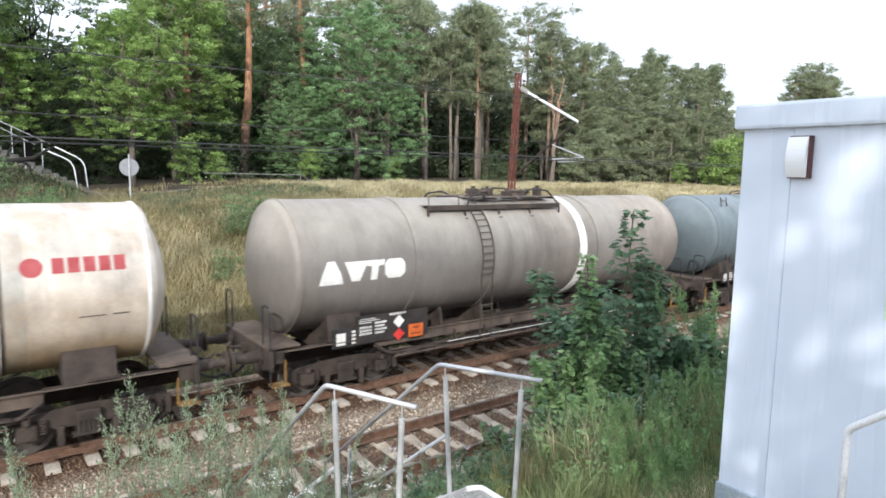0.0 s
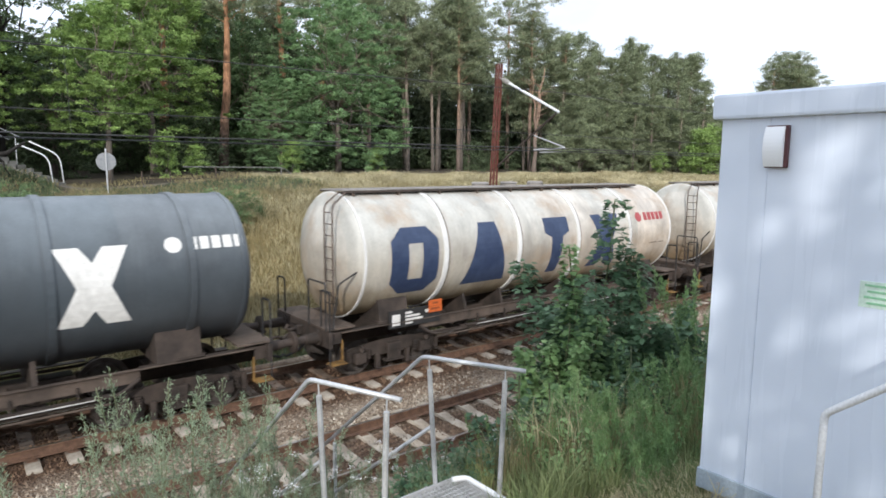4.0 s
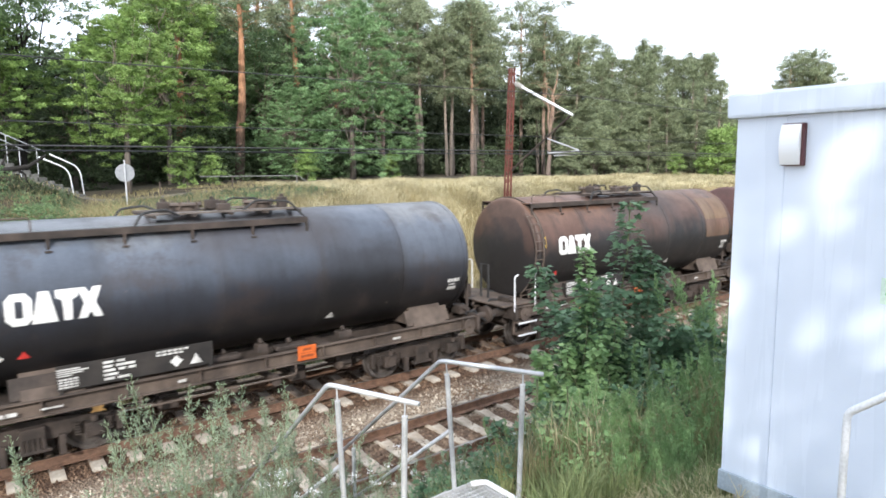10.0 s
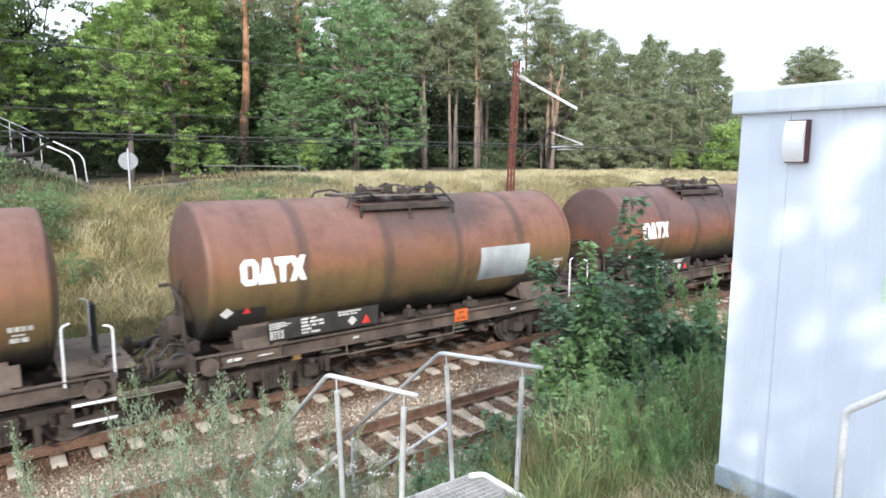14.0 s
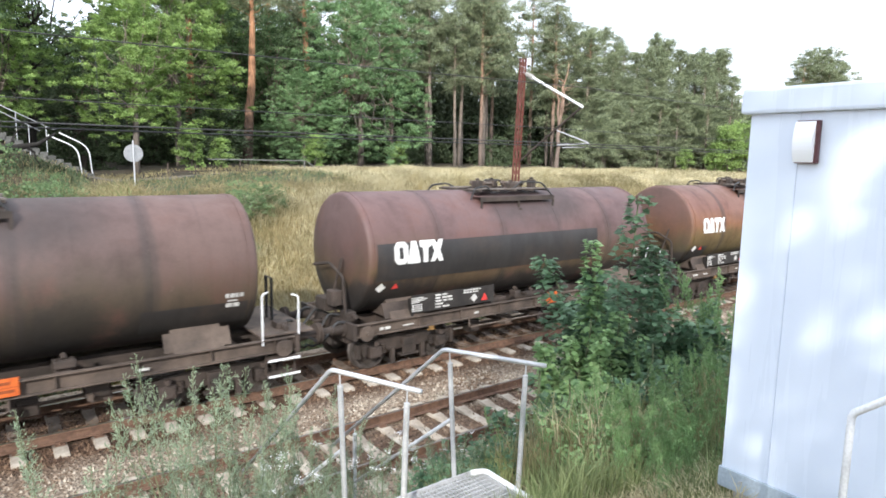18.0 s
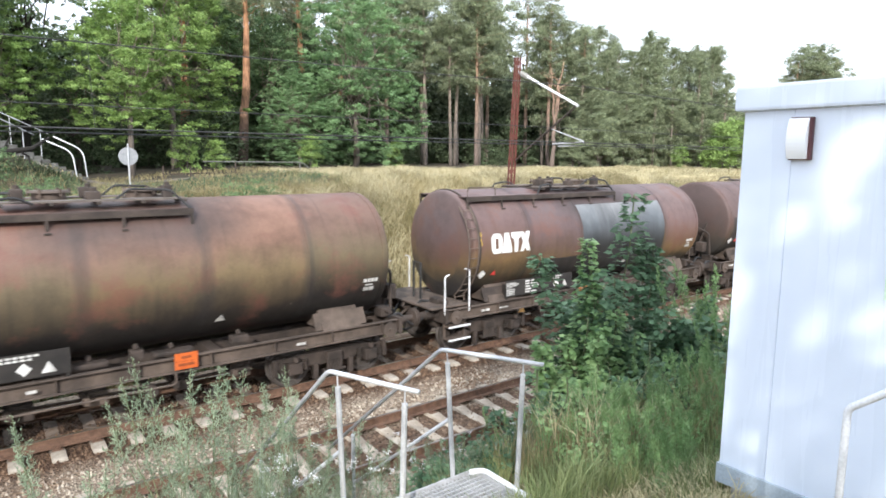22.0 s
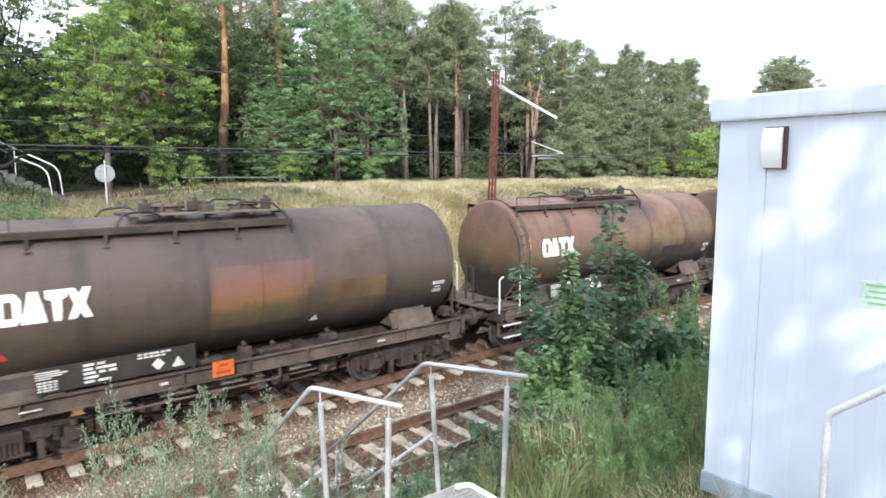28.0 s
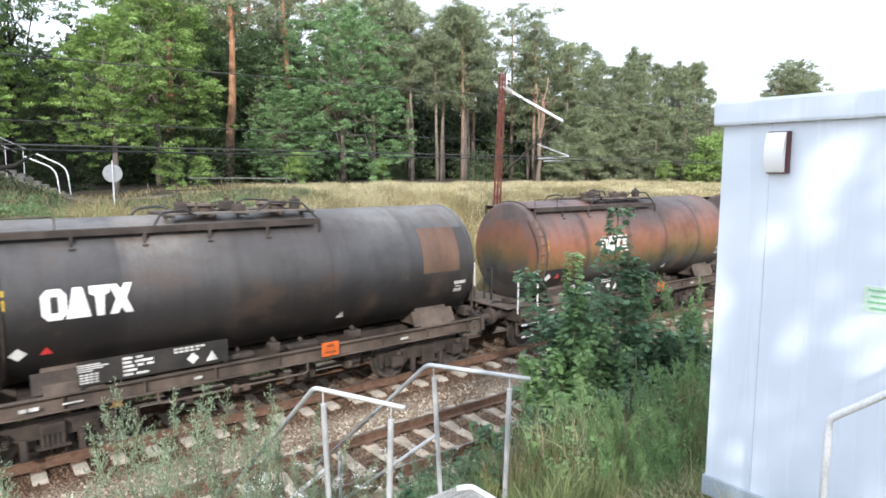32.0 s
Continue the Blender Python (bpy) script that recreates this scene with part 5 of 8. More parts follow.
    bm = bmesh.new()
    slab(bm, [(-0.12, 0), (0.12, 0), (0.06, 0.05), (0.09, 0.09), (-0.09, 0.09), (-0.06, 0.05)], 0.02, lambda p: (L + 1.9 + p[0], -1.33 + p[1], 0.82 + p[2]))
    part("tie_down_mark", bm, M_OCHRE_STEP, w, "yellow anchor-shaped mark")
    if kind == 1:
        bm = bmesh.new()
        slab(bm, [(-0.10, 0.0), (0.10, 0.0), (0.02, 0.17)], 0.003, on_tank(R_B, CZ_B, L + 6.35, 1.72, 0.013))
        part("hazard_label", bm, M_FADED, w, "pale triangular label")
    for k, (x, sx, sz) in enumerate(((4.15, 0.55, 0.10), (4.9, 0.22, 0.18), (5.5, 0.7, 0.09), (6.75, 0.34, 0.15))):
        bm = bmesh.new()
        box(bm, L + x, -1.02 + 0.06 * (k % 2), 1.20 + sz / 2, sx, 0.22, sz, bevel=0.03)
        tube(bm, (L + x, -1.0, 1.2 + sz), (L + x, -0.9, 1.26 + sz), 0.05, n=8)
        part("frame_fitting", bm, M_UNDER, w)
    plate_orange(w, L + plate_x, 1.13, -1.345)
    for px, pz, pw, ph, pm, lab in patches:
        part("paint_patch", patch(pw, ph, on_tank(R_B, CZ_B, L + px, pz, 0.007), max(6, int(ph * 22))), pm, w, lab)
    return w


def long_wagon(offset, half, tank_len, r, cz, paint, label, mark=None, rings=(), ring_mat=None, extra=None, deck=(-1.6, 1.6), ladder_x=0.0):
    """Modern four-axle tank wagon with strapped shell."""
    w = tagged(new("tank_wagon"), label, "tank wagon", "tank wagons of the train")
    w.location = (offset, TRACK_Y, 0)
    w["offset"] = offset
    L = -tank_len / 2
    bm = bmesh.new()
    lathe_x(bm, tank_profile(tank_len, r, 0.55), 64, 0, cz)
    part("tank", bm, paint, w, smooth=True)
    for x in rings:
        bm = bmesh.new()
        ring(bm, x, r - 0.01, r + 0.035, 0.13, cz)
        part("shell_band", bm, ring_mat or paint, w)
        if ring_mat:
            # a narrow brown ring along one side of the band
            bm = bmesh.new()
            ring(bm, x + 0.095, r - 0.01, r + 0.008, 0.06, cz)
            part("band_seal", bm, M_BAND_LINE, w, "narrow brown line beside the band")
    for s in (-1, 1):
        bm = bmesh.new()
        ring(bm, s * (tank_len / 2 - 0.52), r - 0.01, r + 0.02, 0.06, cz)
        part("end_band", bm, ring_mat or paint, w)
        bm = bmesh.new()
        box(bm, s * (half - 0.7), 0, 1.05, 0.1, 2.6, 0.36, bevel=0.015)
        part("headstock", bm, M_UNDER, w)
        # short frame ends that carry the tank
        bm = bmesh.new()
        for q in (-1, 1):
            box(bm, s * (half - 1.9), q * 1.15, 1.06, 2.4, 0.1, 0.26)
        box(bm, s * (half - 2.2), 0, 1.1, 0.5, 2.4, 0.3)
        part("frame_end", bm, M_UNDER, w)
        bm = bmesh.new()
        x = s * (half - 2.4)
        out = [(-1.2, 1.15)] + [(r * math.sin(a), cz - r * math.cos(a)) for a in np.linspace(-0.85, 0.85, 13)] + [(1.2, 1.15)]
        slab(bm, out, 0.8, lambda p: (x - 0.4 + p[1], p[0], p[2]))
        part("saddle", bm, M_UNDER, w)
        bm = bmesh.new()
        box(bm, s * (half - 0.98), 0, 1.27, 0.7, 2.5, 0.04)
        part("end_platform", bm, M_UNDER2, w)
        for q in (-1, 1):
            bm = bmesh.new()
            pipe(bm, rounded([(s * (half - 0.68), q * 1.28, 0.5), (s * (half - 0.68), q * 1.28, 2.1), (s * (half - 0.68), q * 0.9, 2.1), (s * (half - 0.68), q * 0.9, 1.2)], 0.08), 0.02, 8)
            part("grab_rail", bm, M_BLACK, w)
            bm = bmesh.new()
            box(bm, s * (half - 0.86), q * 1.26, 0.52, 0.36, 0.26, 0.03)
            box(bm, s * (half - 1.02), q * 1.2, 0.75, 0.03, 0.05, 0.5)
            part("end_step", bm, M_OCHRE_STEP if q < 0 else M_UNDER, w)
    for q in (-1, 1):
        bm = bmesh.new()
        pipe(bm, rounded([(-half + 3.1, q * 1.2, 1.0), (-half + 3.5, q * 1.2, 0.72), (half - 3.5, q * 1.2, 0.72), (half - 3.1, q * 1.2, 1.0)], 0.2), 0.035, 8)
        part("truss_rod", bm, M_UNDER, w)
    bm = bmesh.new()
    box(bm, 0.4, -0.5, 0.8, 1.2, 0.5, 0.4, bevel=0.03)
    part("brake_box", bm, M_UNDER, w)
    bm = bmesh.new()
    tube(bm, (-2.0, 0.2, 0.78), (-1.1, 0.2, 0.78), 0.2, n=16)
    part("air_reservoir", bm, M_UNDER, w)
    bm = bmesh.new()
    tube(bm, (1.6, -0.1, 0.8), (2.4, -0.1, 0.8), 0.16, n=16)
    part("brake_cylinder", bm, M_UNDER, w)
    bm = bmesh.new()
    pipe(bm, [(0, 0, 1.3), (0, -0.2, 0.8), (0, -1.2, 0.7)], 0.08, 10)
    part("outlet_pipe", bm, M_UNDER, w)
    for x in (-2.6, -1.3, 1.1, 2.7):
        bm = bmesh.new()
        out = [(-1.1, 1.05), (-0.95, 1.05)] + [(r * math.sin(a) * 1.0, cz - r * math.cos(a)) for a in np.linspace(-0.6, 0.6, 9)] + [(0.95, 1.05), (1.1, 1.05), (1.0, 0.8), (-1.0, 0.8)]
        slab(bm, out, 0.08, lambda p: (x + p[1], p[0], p[2]))
        part("cross_bearer", bm, M_UNDER, w)
    bm = bmesh.new()
    pipe(bm, [(-half + 3.6, -1.26, 0.66), (half - 3.6, -1.26, 0.66)], 0.022, 6)
    part("side_rod", bm, M_UNDER2, w)
    running_gear(w, half, offset, half - 2.45)
    if len(deck) > 2:
        flat_deck(w, deck[0], deck[1], cz + r + deck[3], deck[2])
    else:
        top_walkway(w, deck[0], deck[1], cz + r + 0.05, paint)
    if ladder_x < -tank_len / 2 + 0.5:
        # upright ladder and railing on the rear platform
        bm = bmesh.new()
        for y in (-0.98, -0.62):
            pipe(bm, rounded([(ladder_x, y, 1.28), (ladder_x, y, cz + r - 0.25), (ladder_x + 0.45, y * 0.8, cz + r + 0.02)], 0.15), 0.02, 6)
        for k in range(10):
            z = 1.5 + k * (cz + r - 1.9) / 9
            tube(bm, (ladder_x, -0.98, z), (ladder_x, -0.62, z), 0.013, n=6)
        part("ladder", bm, M_UNDER2, w, "upright steel ladder at the tank's end")
        bm = bmesh.new()
        pipe(bm, rounded([(ladder_x + 0.45, -1.32, 2.5), (ladder_x - 0.05, -1.30, 2.25), (ladder_x - 0.2, -1.30, 1.28)], 0.08), 0.02, 8)
        pipe(bm, rounded([(ladder_x - 0.35, -1.28, 1.28), (ladder_x - 0.35, -1.28, 2.3), (ladder_x - 0.35, -0.5, 2.3), (ladder_x - 0.35, -0.5, 1.28)], 0.08), 0.02, 8)
        part("end_railing", bm, M_BLACK, w, "black tube railing of the end platform")
    else:
        # ladder bent over the shell
        bm = bmesh.new()
        arc = [Vector((0, -(r + 0.09) * math.cos(a), cz + (r + 0.09) * math.sin(a))) for a in np.linspace(-0.25, 1.05, 10)]
        arc = [Vector((0, arc[0].y, 0.85))] + arc
        for s in (-0.18, 0.18):
            pipe(bm, [p + Vector((ladder_x + s, 0, 0)) for p in arc], 0.02, 6)
        for k in range(13):
            f = (k + 0.5) / 13 * (len(arc) - 1)
            p = arc[int(f)].lerp(arc[int(f) + 1], f % 1)
            tube(bm, p + Vector((ladder_x - 0.18, 0, 0)), p + Vector((ladder_x + 0.18, 0, 0)), 0.013, n=6)
        part("ladder", bm, M_UNDER, w, "narrow steel ladder bent over the shell")
    for q in (-1, 1):       # slender side sill with a step board below it
        bm = bmesh.new()
        box(bm, 0, q * 1.17, 1.05, 2 * half - 2.0, 0.06, 0.24)
        box(bm, 0, q * 1.20, 1.165, 2 * half - 2.0, 0.10, 0.016)
        part("side_sill", bm, M_UNDER2, w)
        bm = bmesh.new()
        box(bm, 0.5, q * 1.24, 0.80, half * 0.9, 0.16, 0.025)
        for x in np.arange(-2.4, 3.6, 0.95):
            box(bm, x, q * 1.22, 0.92, 0.03, 0.05, 0.24)
        part("step_board", bm, M_UNDER, w)
        bm = bmesh.new()
        box(bm, 0.5, q * 1.327, 0.80, half * 0.82, 0.008, 0.02)
        part("step_edge", bm, M_FADED, w)
    # data plate
    bm = bmesh.new()
    box(bm, L + 2.0, -1.225, 1.25, 1.5, 0.02, 0.42, bevel=0.003)
    panel = part("data_panel", bm, M_BLACK, w, "black data panel with unreadable white print")
    flat = lambda p: (L + 1.3 + p[0], -1.238 + p[1], 1.06 + p[2])
    bars(w, flat, [(0.05, 0.04, 0.22, 0.26), (0.42, 0.28, 0.2, 0.05), (0.42, 0.20, 0.42, 0.05), (0.42, 0.12, 0.5, 0.05), (0.42, 0.04, 0.2, 0.04), (1.0, 0.24, 0.35, 0.08)], M_DECAL, panel)
    if extra:
        extra(w, L, r, cz)
    return w

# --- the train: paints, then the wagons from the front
# Paler top tones put the light on the crown into the paint.
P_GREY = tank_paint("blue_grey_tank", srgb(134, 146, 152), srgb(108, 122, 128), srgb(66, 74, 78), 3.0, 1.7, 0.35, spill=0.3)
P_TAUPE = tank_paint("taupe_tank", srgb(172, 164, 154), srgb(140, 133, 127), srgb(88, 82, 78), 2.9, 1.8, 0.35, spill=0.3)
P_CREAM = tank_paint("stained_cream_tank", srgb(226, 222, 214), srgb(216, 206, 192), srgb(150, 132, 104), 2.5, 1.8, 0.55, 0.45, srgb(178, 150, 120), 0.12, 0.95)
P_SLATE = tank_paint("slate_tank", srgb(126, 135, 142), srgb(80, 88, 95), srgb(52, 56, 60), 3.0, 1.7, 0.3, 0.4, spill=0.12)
REAR, FORE = -0.76, -1.23      # a weld seam of the two kinds of short tank
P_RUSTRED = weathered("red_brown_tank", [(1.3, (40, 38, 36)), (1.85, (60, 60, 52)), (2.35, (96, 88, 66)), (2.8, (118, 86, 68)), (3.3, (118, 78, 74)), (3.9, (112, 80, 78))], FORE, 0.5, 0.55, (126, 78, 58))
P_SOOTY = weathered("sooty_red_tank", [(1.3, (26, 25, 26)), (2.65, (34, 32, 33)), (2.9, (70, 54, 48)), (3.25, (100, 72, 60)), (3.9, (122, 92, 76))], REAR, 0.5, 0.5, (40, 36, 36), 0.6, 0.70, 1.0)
# The blue-grey upper belts paint the sky's sheen onto a black shell.
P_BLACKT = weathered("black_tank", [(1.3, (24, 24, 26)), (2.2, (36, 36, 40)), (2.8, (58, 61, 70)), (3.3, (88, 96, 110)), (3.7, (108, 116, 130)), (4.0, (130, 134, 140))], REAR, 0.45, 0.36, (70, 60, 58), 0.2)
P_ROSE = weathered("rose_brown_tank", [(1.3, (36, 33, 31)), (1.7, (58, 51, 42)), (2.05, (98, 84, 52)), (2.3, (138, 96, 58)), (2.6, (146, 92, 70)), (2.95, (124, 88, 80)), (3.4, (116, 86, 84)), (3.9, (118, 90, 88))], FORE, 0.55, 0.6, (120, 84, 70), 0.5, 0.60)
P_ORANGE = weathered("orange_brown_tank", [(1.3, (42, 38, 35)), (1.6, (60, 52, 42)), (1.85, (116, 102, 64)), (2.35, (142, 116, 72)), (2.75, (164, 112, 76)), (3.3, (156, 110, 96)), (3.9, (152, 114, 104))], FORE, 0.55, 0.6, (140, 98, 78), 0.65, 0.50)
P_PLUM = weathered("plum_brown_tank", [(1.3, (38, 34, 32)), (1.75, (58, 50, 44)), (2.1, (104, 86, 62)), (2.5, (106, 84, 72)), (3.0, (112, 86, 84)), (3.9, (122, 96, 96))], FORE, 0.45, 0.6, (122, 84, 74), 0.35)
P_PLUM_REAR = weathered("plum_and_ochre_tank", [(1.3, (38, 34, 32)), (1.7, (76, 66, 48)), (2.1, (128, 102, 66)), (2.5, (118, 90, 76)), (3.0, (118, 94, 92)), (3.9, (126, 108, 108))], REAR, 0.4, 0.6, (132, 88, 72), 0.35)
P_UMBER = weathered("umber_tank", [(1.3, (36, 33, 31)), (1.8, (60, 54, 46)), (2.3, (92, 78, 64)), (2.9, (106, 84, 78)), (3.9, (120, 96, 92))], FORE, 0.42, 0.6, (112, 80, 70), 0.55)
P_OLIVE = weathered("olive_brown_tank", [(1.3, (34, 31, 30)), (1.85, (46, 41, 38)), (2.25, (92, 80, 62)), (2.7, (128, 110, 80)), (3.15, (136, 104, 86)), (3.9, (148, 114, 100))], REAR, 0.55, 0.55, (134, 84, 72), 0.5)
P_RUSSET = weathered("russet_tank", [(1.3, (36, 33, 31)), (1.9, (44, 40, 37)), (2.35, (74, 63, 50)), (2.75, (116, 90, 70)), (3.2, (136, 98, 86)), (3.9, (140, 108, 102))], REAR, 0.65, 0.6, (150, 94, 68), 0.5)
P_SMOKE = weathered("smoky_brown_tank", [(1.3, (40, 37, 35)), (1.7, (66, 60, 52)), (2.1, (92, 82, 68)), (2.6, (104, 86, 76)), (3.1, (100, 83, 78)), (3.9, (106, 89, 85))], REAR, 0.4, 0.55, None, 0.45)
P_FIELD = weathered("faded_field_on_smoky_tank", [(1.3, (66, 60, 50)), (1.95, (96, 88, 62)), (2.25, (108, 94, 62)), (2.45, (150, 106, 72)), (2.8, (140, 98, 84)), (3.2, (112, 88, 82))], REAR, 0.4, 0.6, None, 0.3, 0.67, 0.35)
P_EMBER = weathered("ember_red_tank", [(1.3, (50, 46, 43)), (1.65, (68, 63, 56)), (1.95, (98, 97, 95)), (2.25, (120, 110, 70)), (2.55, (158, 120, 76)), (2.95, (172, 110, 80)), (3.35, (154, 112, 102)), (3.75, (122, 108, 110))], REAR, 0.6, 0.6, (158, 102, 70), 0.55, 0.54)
# Here too the paler upper belts hold a painted sheen.
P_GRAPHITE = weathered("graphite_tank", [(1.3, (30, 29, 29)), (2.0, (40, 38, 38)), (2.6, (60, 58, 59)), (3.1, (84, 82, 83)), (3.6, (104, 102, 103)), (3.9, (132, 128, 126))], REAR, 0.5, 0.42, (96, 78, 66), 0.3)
P_PATCH_DARK = tank_paint("dark_paint_patch", srgb(68, 64, 64), srgb(56, 53, 52), srgb(40, 38, 37), 2.6, 1.8, 0.45, 0.5, srgb(70, 58, 50), 0.3, 0.85)
P_PATCH_GREY = tank_paint("pale_grey_paint_patch", srgb(208, 208, 204), srgb(186, 192, 194), srgb(104, 112, 118), 2.62, 2.18, 0.35, 0.5, srgb(150, 136, 120), 0.2, 0.95)
# The field is real; its light upper tone is a painted sheen.
P_PATCH_STEEL = tank_paint("blue_grey_patch_with_sheen", srgb(158, 160, 162), srgb(92, 97, 102), srgb(38, 40, 42), 3.0, 2.65, 0.4, 0.42, None, 0.3, 0.95)
P_PATCH_OCHRE = tank_paint("ochre_paint_patch", srgb(126, 102, 80), srgb(122, 96, 66), srgb(96, 82, 60), 2.6, 1.8, 0.6, 0.55, srgb(104, 78, 64), 0.35, 0.90)
P_PATCH_RUST = tank_paint("rusty_orange_patch", srgb(100, 80, 74), srgb(112, 84, 68), srgb(88, 76, 62), 3.1, 2.5, 0.5, 0.55, srgb(116, 82, 64), 0.2, 0.85)


def big_marks(w, L, r, cz, colour, xs, h=1.35, widths=(1.12, 1.12, 1.12, 1.12), low=0.62):
    """Four tall block shapes in place of the maker's mark, and a small printed mark near the front end."""
    for k, x in enumerate(xs):
        on = on_tank(r, cz, L + x, cz - low)
        part("mark_block", block_shape(k, widths[k], h, on, 12), colour, w, "tall block of a painted maker's mark")


def small_mark(w, x, z, r, cz, mat1, mat2, n=5, lab="small printed company mark", size=1.0):
    flat_on = on_tank(r, cz, x, z)
    on = lambda p: flat_on((p[0] * size, p[1], p[2] * size))
    part("print_roundel", wrapped([[(0.16 + 0.15 * math.cos(a), 0.14 + 0.15 * math.sin(a)) for a in np.linspace(0, 6.28, 17)[:-1]]], on), mat1, w, lab)
    for k in range(n):
        x = 0.42 + 0.21 * k
        part("print_bar", wrapped([[(x, 0.03), (x + 0.16, 0.03), (x + 0.16, 0.27), (x, 0.27)]], on, 4), mat2, w)


def cream_extra(w, L, r, cz, at=(1.14, 3.28, 5.54, 7.82)):
    big_marks(w, L, r, cz, M_BLUE, at, 1.62, (1.34, 1.48, 1.03, 1.30), 0.86)
    small_mark(w, L + 10.42, cz + 0.37, r, cz, M_RED_PRINT, M_RED_PRINT, size=1.06)
    plate_orange(w, L + 2.55, cz - 1.25, -1.30)
    bars(w, on_tank(r, cz, L + 11.2, cz - 0.35), [(0, 0, 0.4, 0.025), (0.5, 0, 0.25, 0.03)], M_DUST)


def slate_extra(w, L, r, cz):
    big_marks(w, L, r, cz, M_DECAL, (2.0, 4.7, 7.3, 9.7))
    small_mark(w, L + 11.4, cz + 0.5, r, cz, M_DECAL, M_DECAL)
    plate_orange(w, L + 3.1, 1.52, -1.26)


def taupe_extra(w, L, r, cz):
    flat_on = on_tank(r, cz, L + 0.86, cz - 0.25, 0.006)
    on = lambda p: flat_on((p[0] * 1.62, p[1], p[2] * 1.62))
    white = "block of a white painted company mark"
    part("mark_block", wrapped([[(0.0, 0.0), (0.34, 0.0), (0.30, 0.14), (0.22, 0.30), (0.12, 0.30), (0.04, 0.14)]], on), M_DECAL, w, white)
    part("mark_block", wrapped([[(0.46, 0.02), (0.58, 0.02), (0.70, 0.28), (0.36, 0.28)]], on), M_DECAL, w, white)
    part("mark_block", wrapped([[(0.74, 0.02), (0.84, 0.02), (0.86, 0.20), (0.95, 0.21), (0.96, 0.28), (0.68, 0.28), (0.68, 0.21), (0.76, 0.20)]], on), M_DECAL, w, white)
    part("mark_block", wrapped([[(1.02, 0.02), (1.22, 0.02), (1.28, 0.08), (1.28, 0.22), (1.22, 0.28), (1.02, 0.28), (0.96, 0.22), (0.96, 0.08)]], on), M_DECAL, w, white)
    bm = bmesh.new()
    box(bm, L + 2.75, -1.27, 1.38, 1.9, 0.016, 0.62, bevel=0.003)
    board = part("data_board", bm, M_PANEL, w, "black data board with unreadable white print")
    print_at = lambda p: (L + 1.85 + p[0], -1.283 + p[1], 1.10 + p[2])
    rows = [(0.04 + 0.08 * (k % 4), 0.30 - 0.07 * (k // 4), 0.06, 0.05) for k in range(12)] + [(0.03, 0.50, 0.4, 0.02), (0.03, 0.46, 0.5, 0.02), (0.03, 0.42, 0.3, 0.02)]
    rows += [(0.42, 0.38 - 0.075 * k, 0.3 - 0.06 * (k % 2), 0.045) for k in range(4)] + [(0.80 + 0.09 * k, 0.52, 0.07, 0.05) for k in range(5)]
    bars(w, print_at, rows, M_FADED, board)
    flat = lambda p: (L + 2.0 + p[0], -1.28 + p[1], 1.12 + p[2])
    bm = bmesh.new()
    diamond(bm, 0.9, 0.34, 0.15, flat)
    part("hazard_label", bm, M_DECAL, w, "white diamond label")
    bm = bmesh.new()
    diamond(bm, 0.9, 0.04, 0.15, flat)
    part("hazard_label", bm, M_RED, w, "red diamond label")
    plate_orange(w, L + 3.35, 1.2, -1.30)
    bm = bmesh.new()
    ring(bm, L + 8.9, r - 0.01, r + 0.015, 0.28, cz)
    part("white_band", bm, M_DECAL, w, "white painted band round the tank")


def pale_extra(w, L, r, cz):
    ladder(w, -5.4, -1.46, 0.85, -0.9, cz + r - 0.05, n=13)


PITCH, C6 = 12.219, -45.596
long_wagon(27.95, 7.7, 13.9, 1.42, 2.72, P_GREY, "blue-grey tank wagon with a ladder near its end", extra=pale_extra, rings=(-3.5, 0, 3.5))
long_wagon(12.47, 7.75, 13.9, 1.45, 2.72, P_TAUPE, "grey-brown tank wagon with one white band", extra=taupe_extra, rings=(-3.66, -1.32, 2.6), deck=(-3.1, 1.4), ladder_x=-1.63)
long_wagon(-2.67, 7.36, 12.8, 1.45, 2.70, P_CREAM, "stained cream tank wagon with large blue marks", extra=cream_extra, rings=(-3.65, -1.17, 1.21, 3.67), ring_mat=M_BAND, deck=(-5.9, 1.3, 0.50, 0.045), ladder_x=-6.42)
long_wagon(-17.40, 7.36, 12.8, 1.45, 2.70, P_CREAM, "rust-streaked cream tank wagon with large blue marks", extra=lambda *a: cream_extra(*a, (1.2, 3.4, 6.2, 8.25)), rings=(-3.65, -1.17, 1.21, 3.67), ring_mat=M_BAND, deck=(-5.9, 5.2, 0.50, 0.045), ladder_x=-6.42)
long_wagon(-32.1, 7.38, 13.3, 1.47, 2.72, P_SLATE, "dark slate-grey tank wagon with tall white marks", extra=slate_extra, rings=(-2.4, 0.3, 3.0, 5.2))

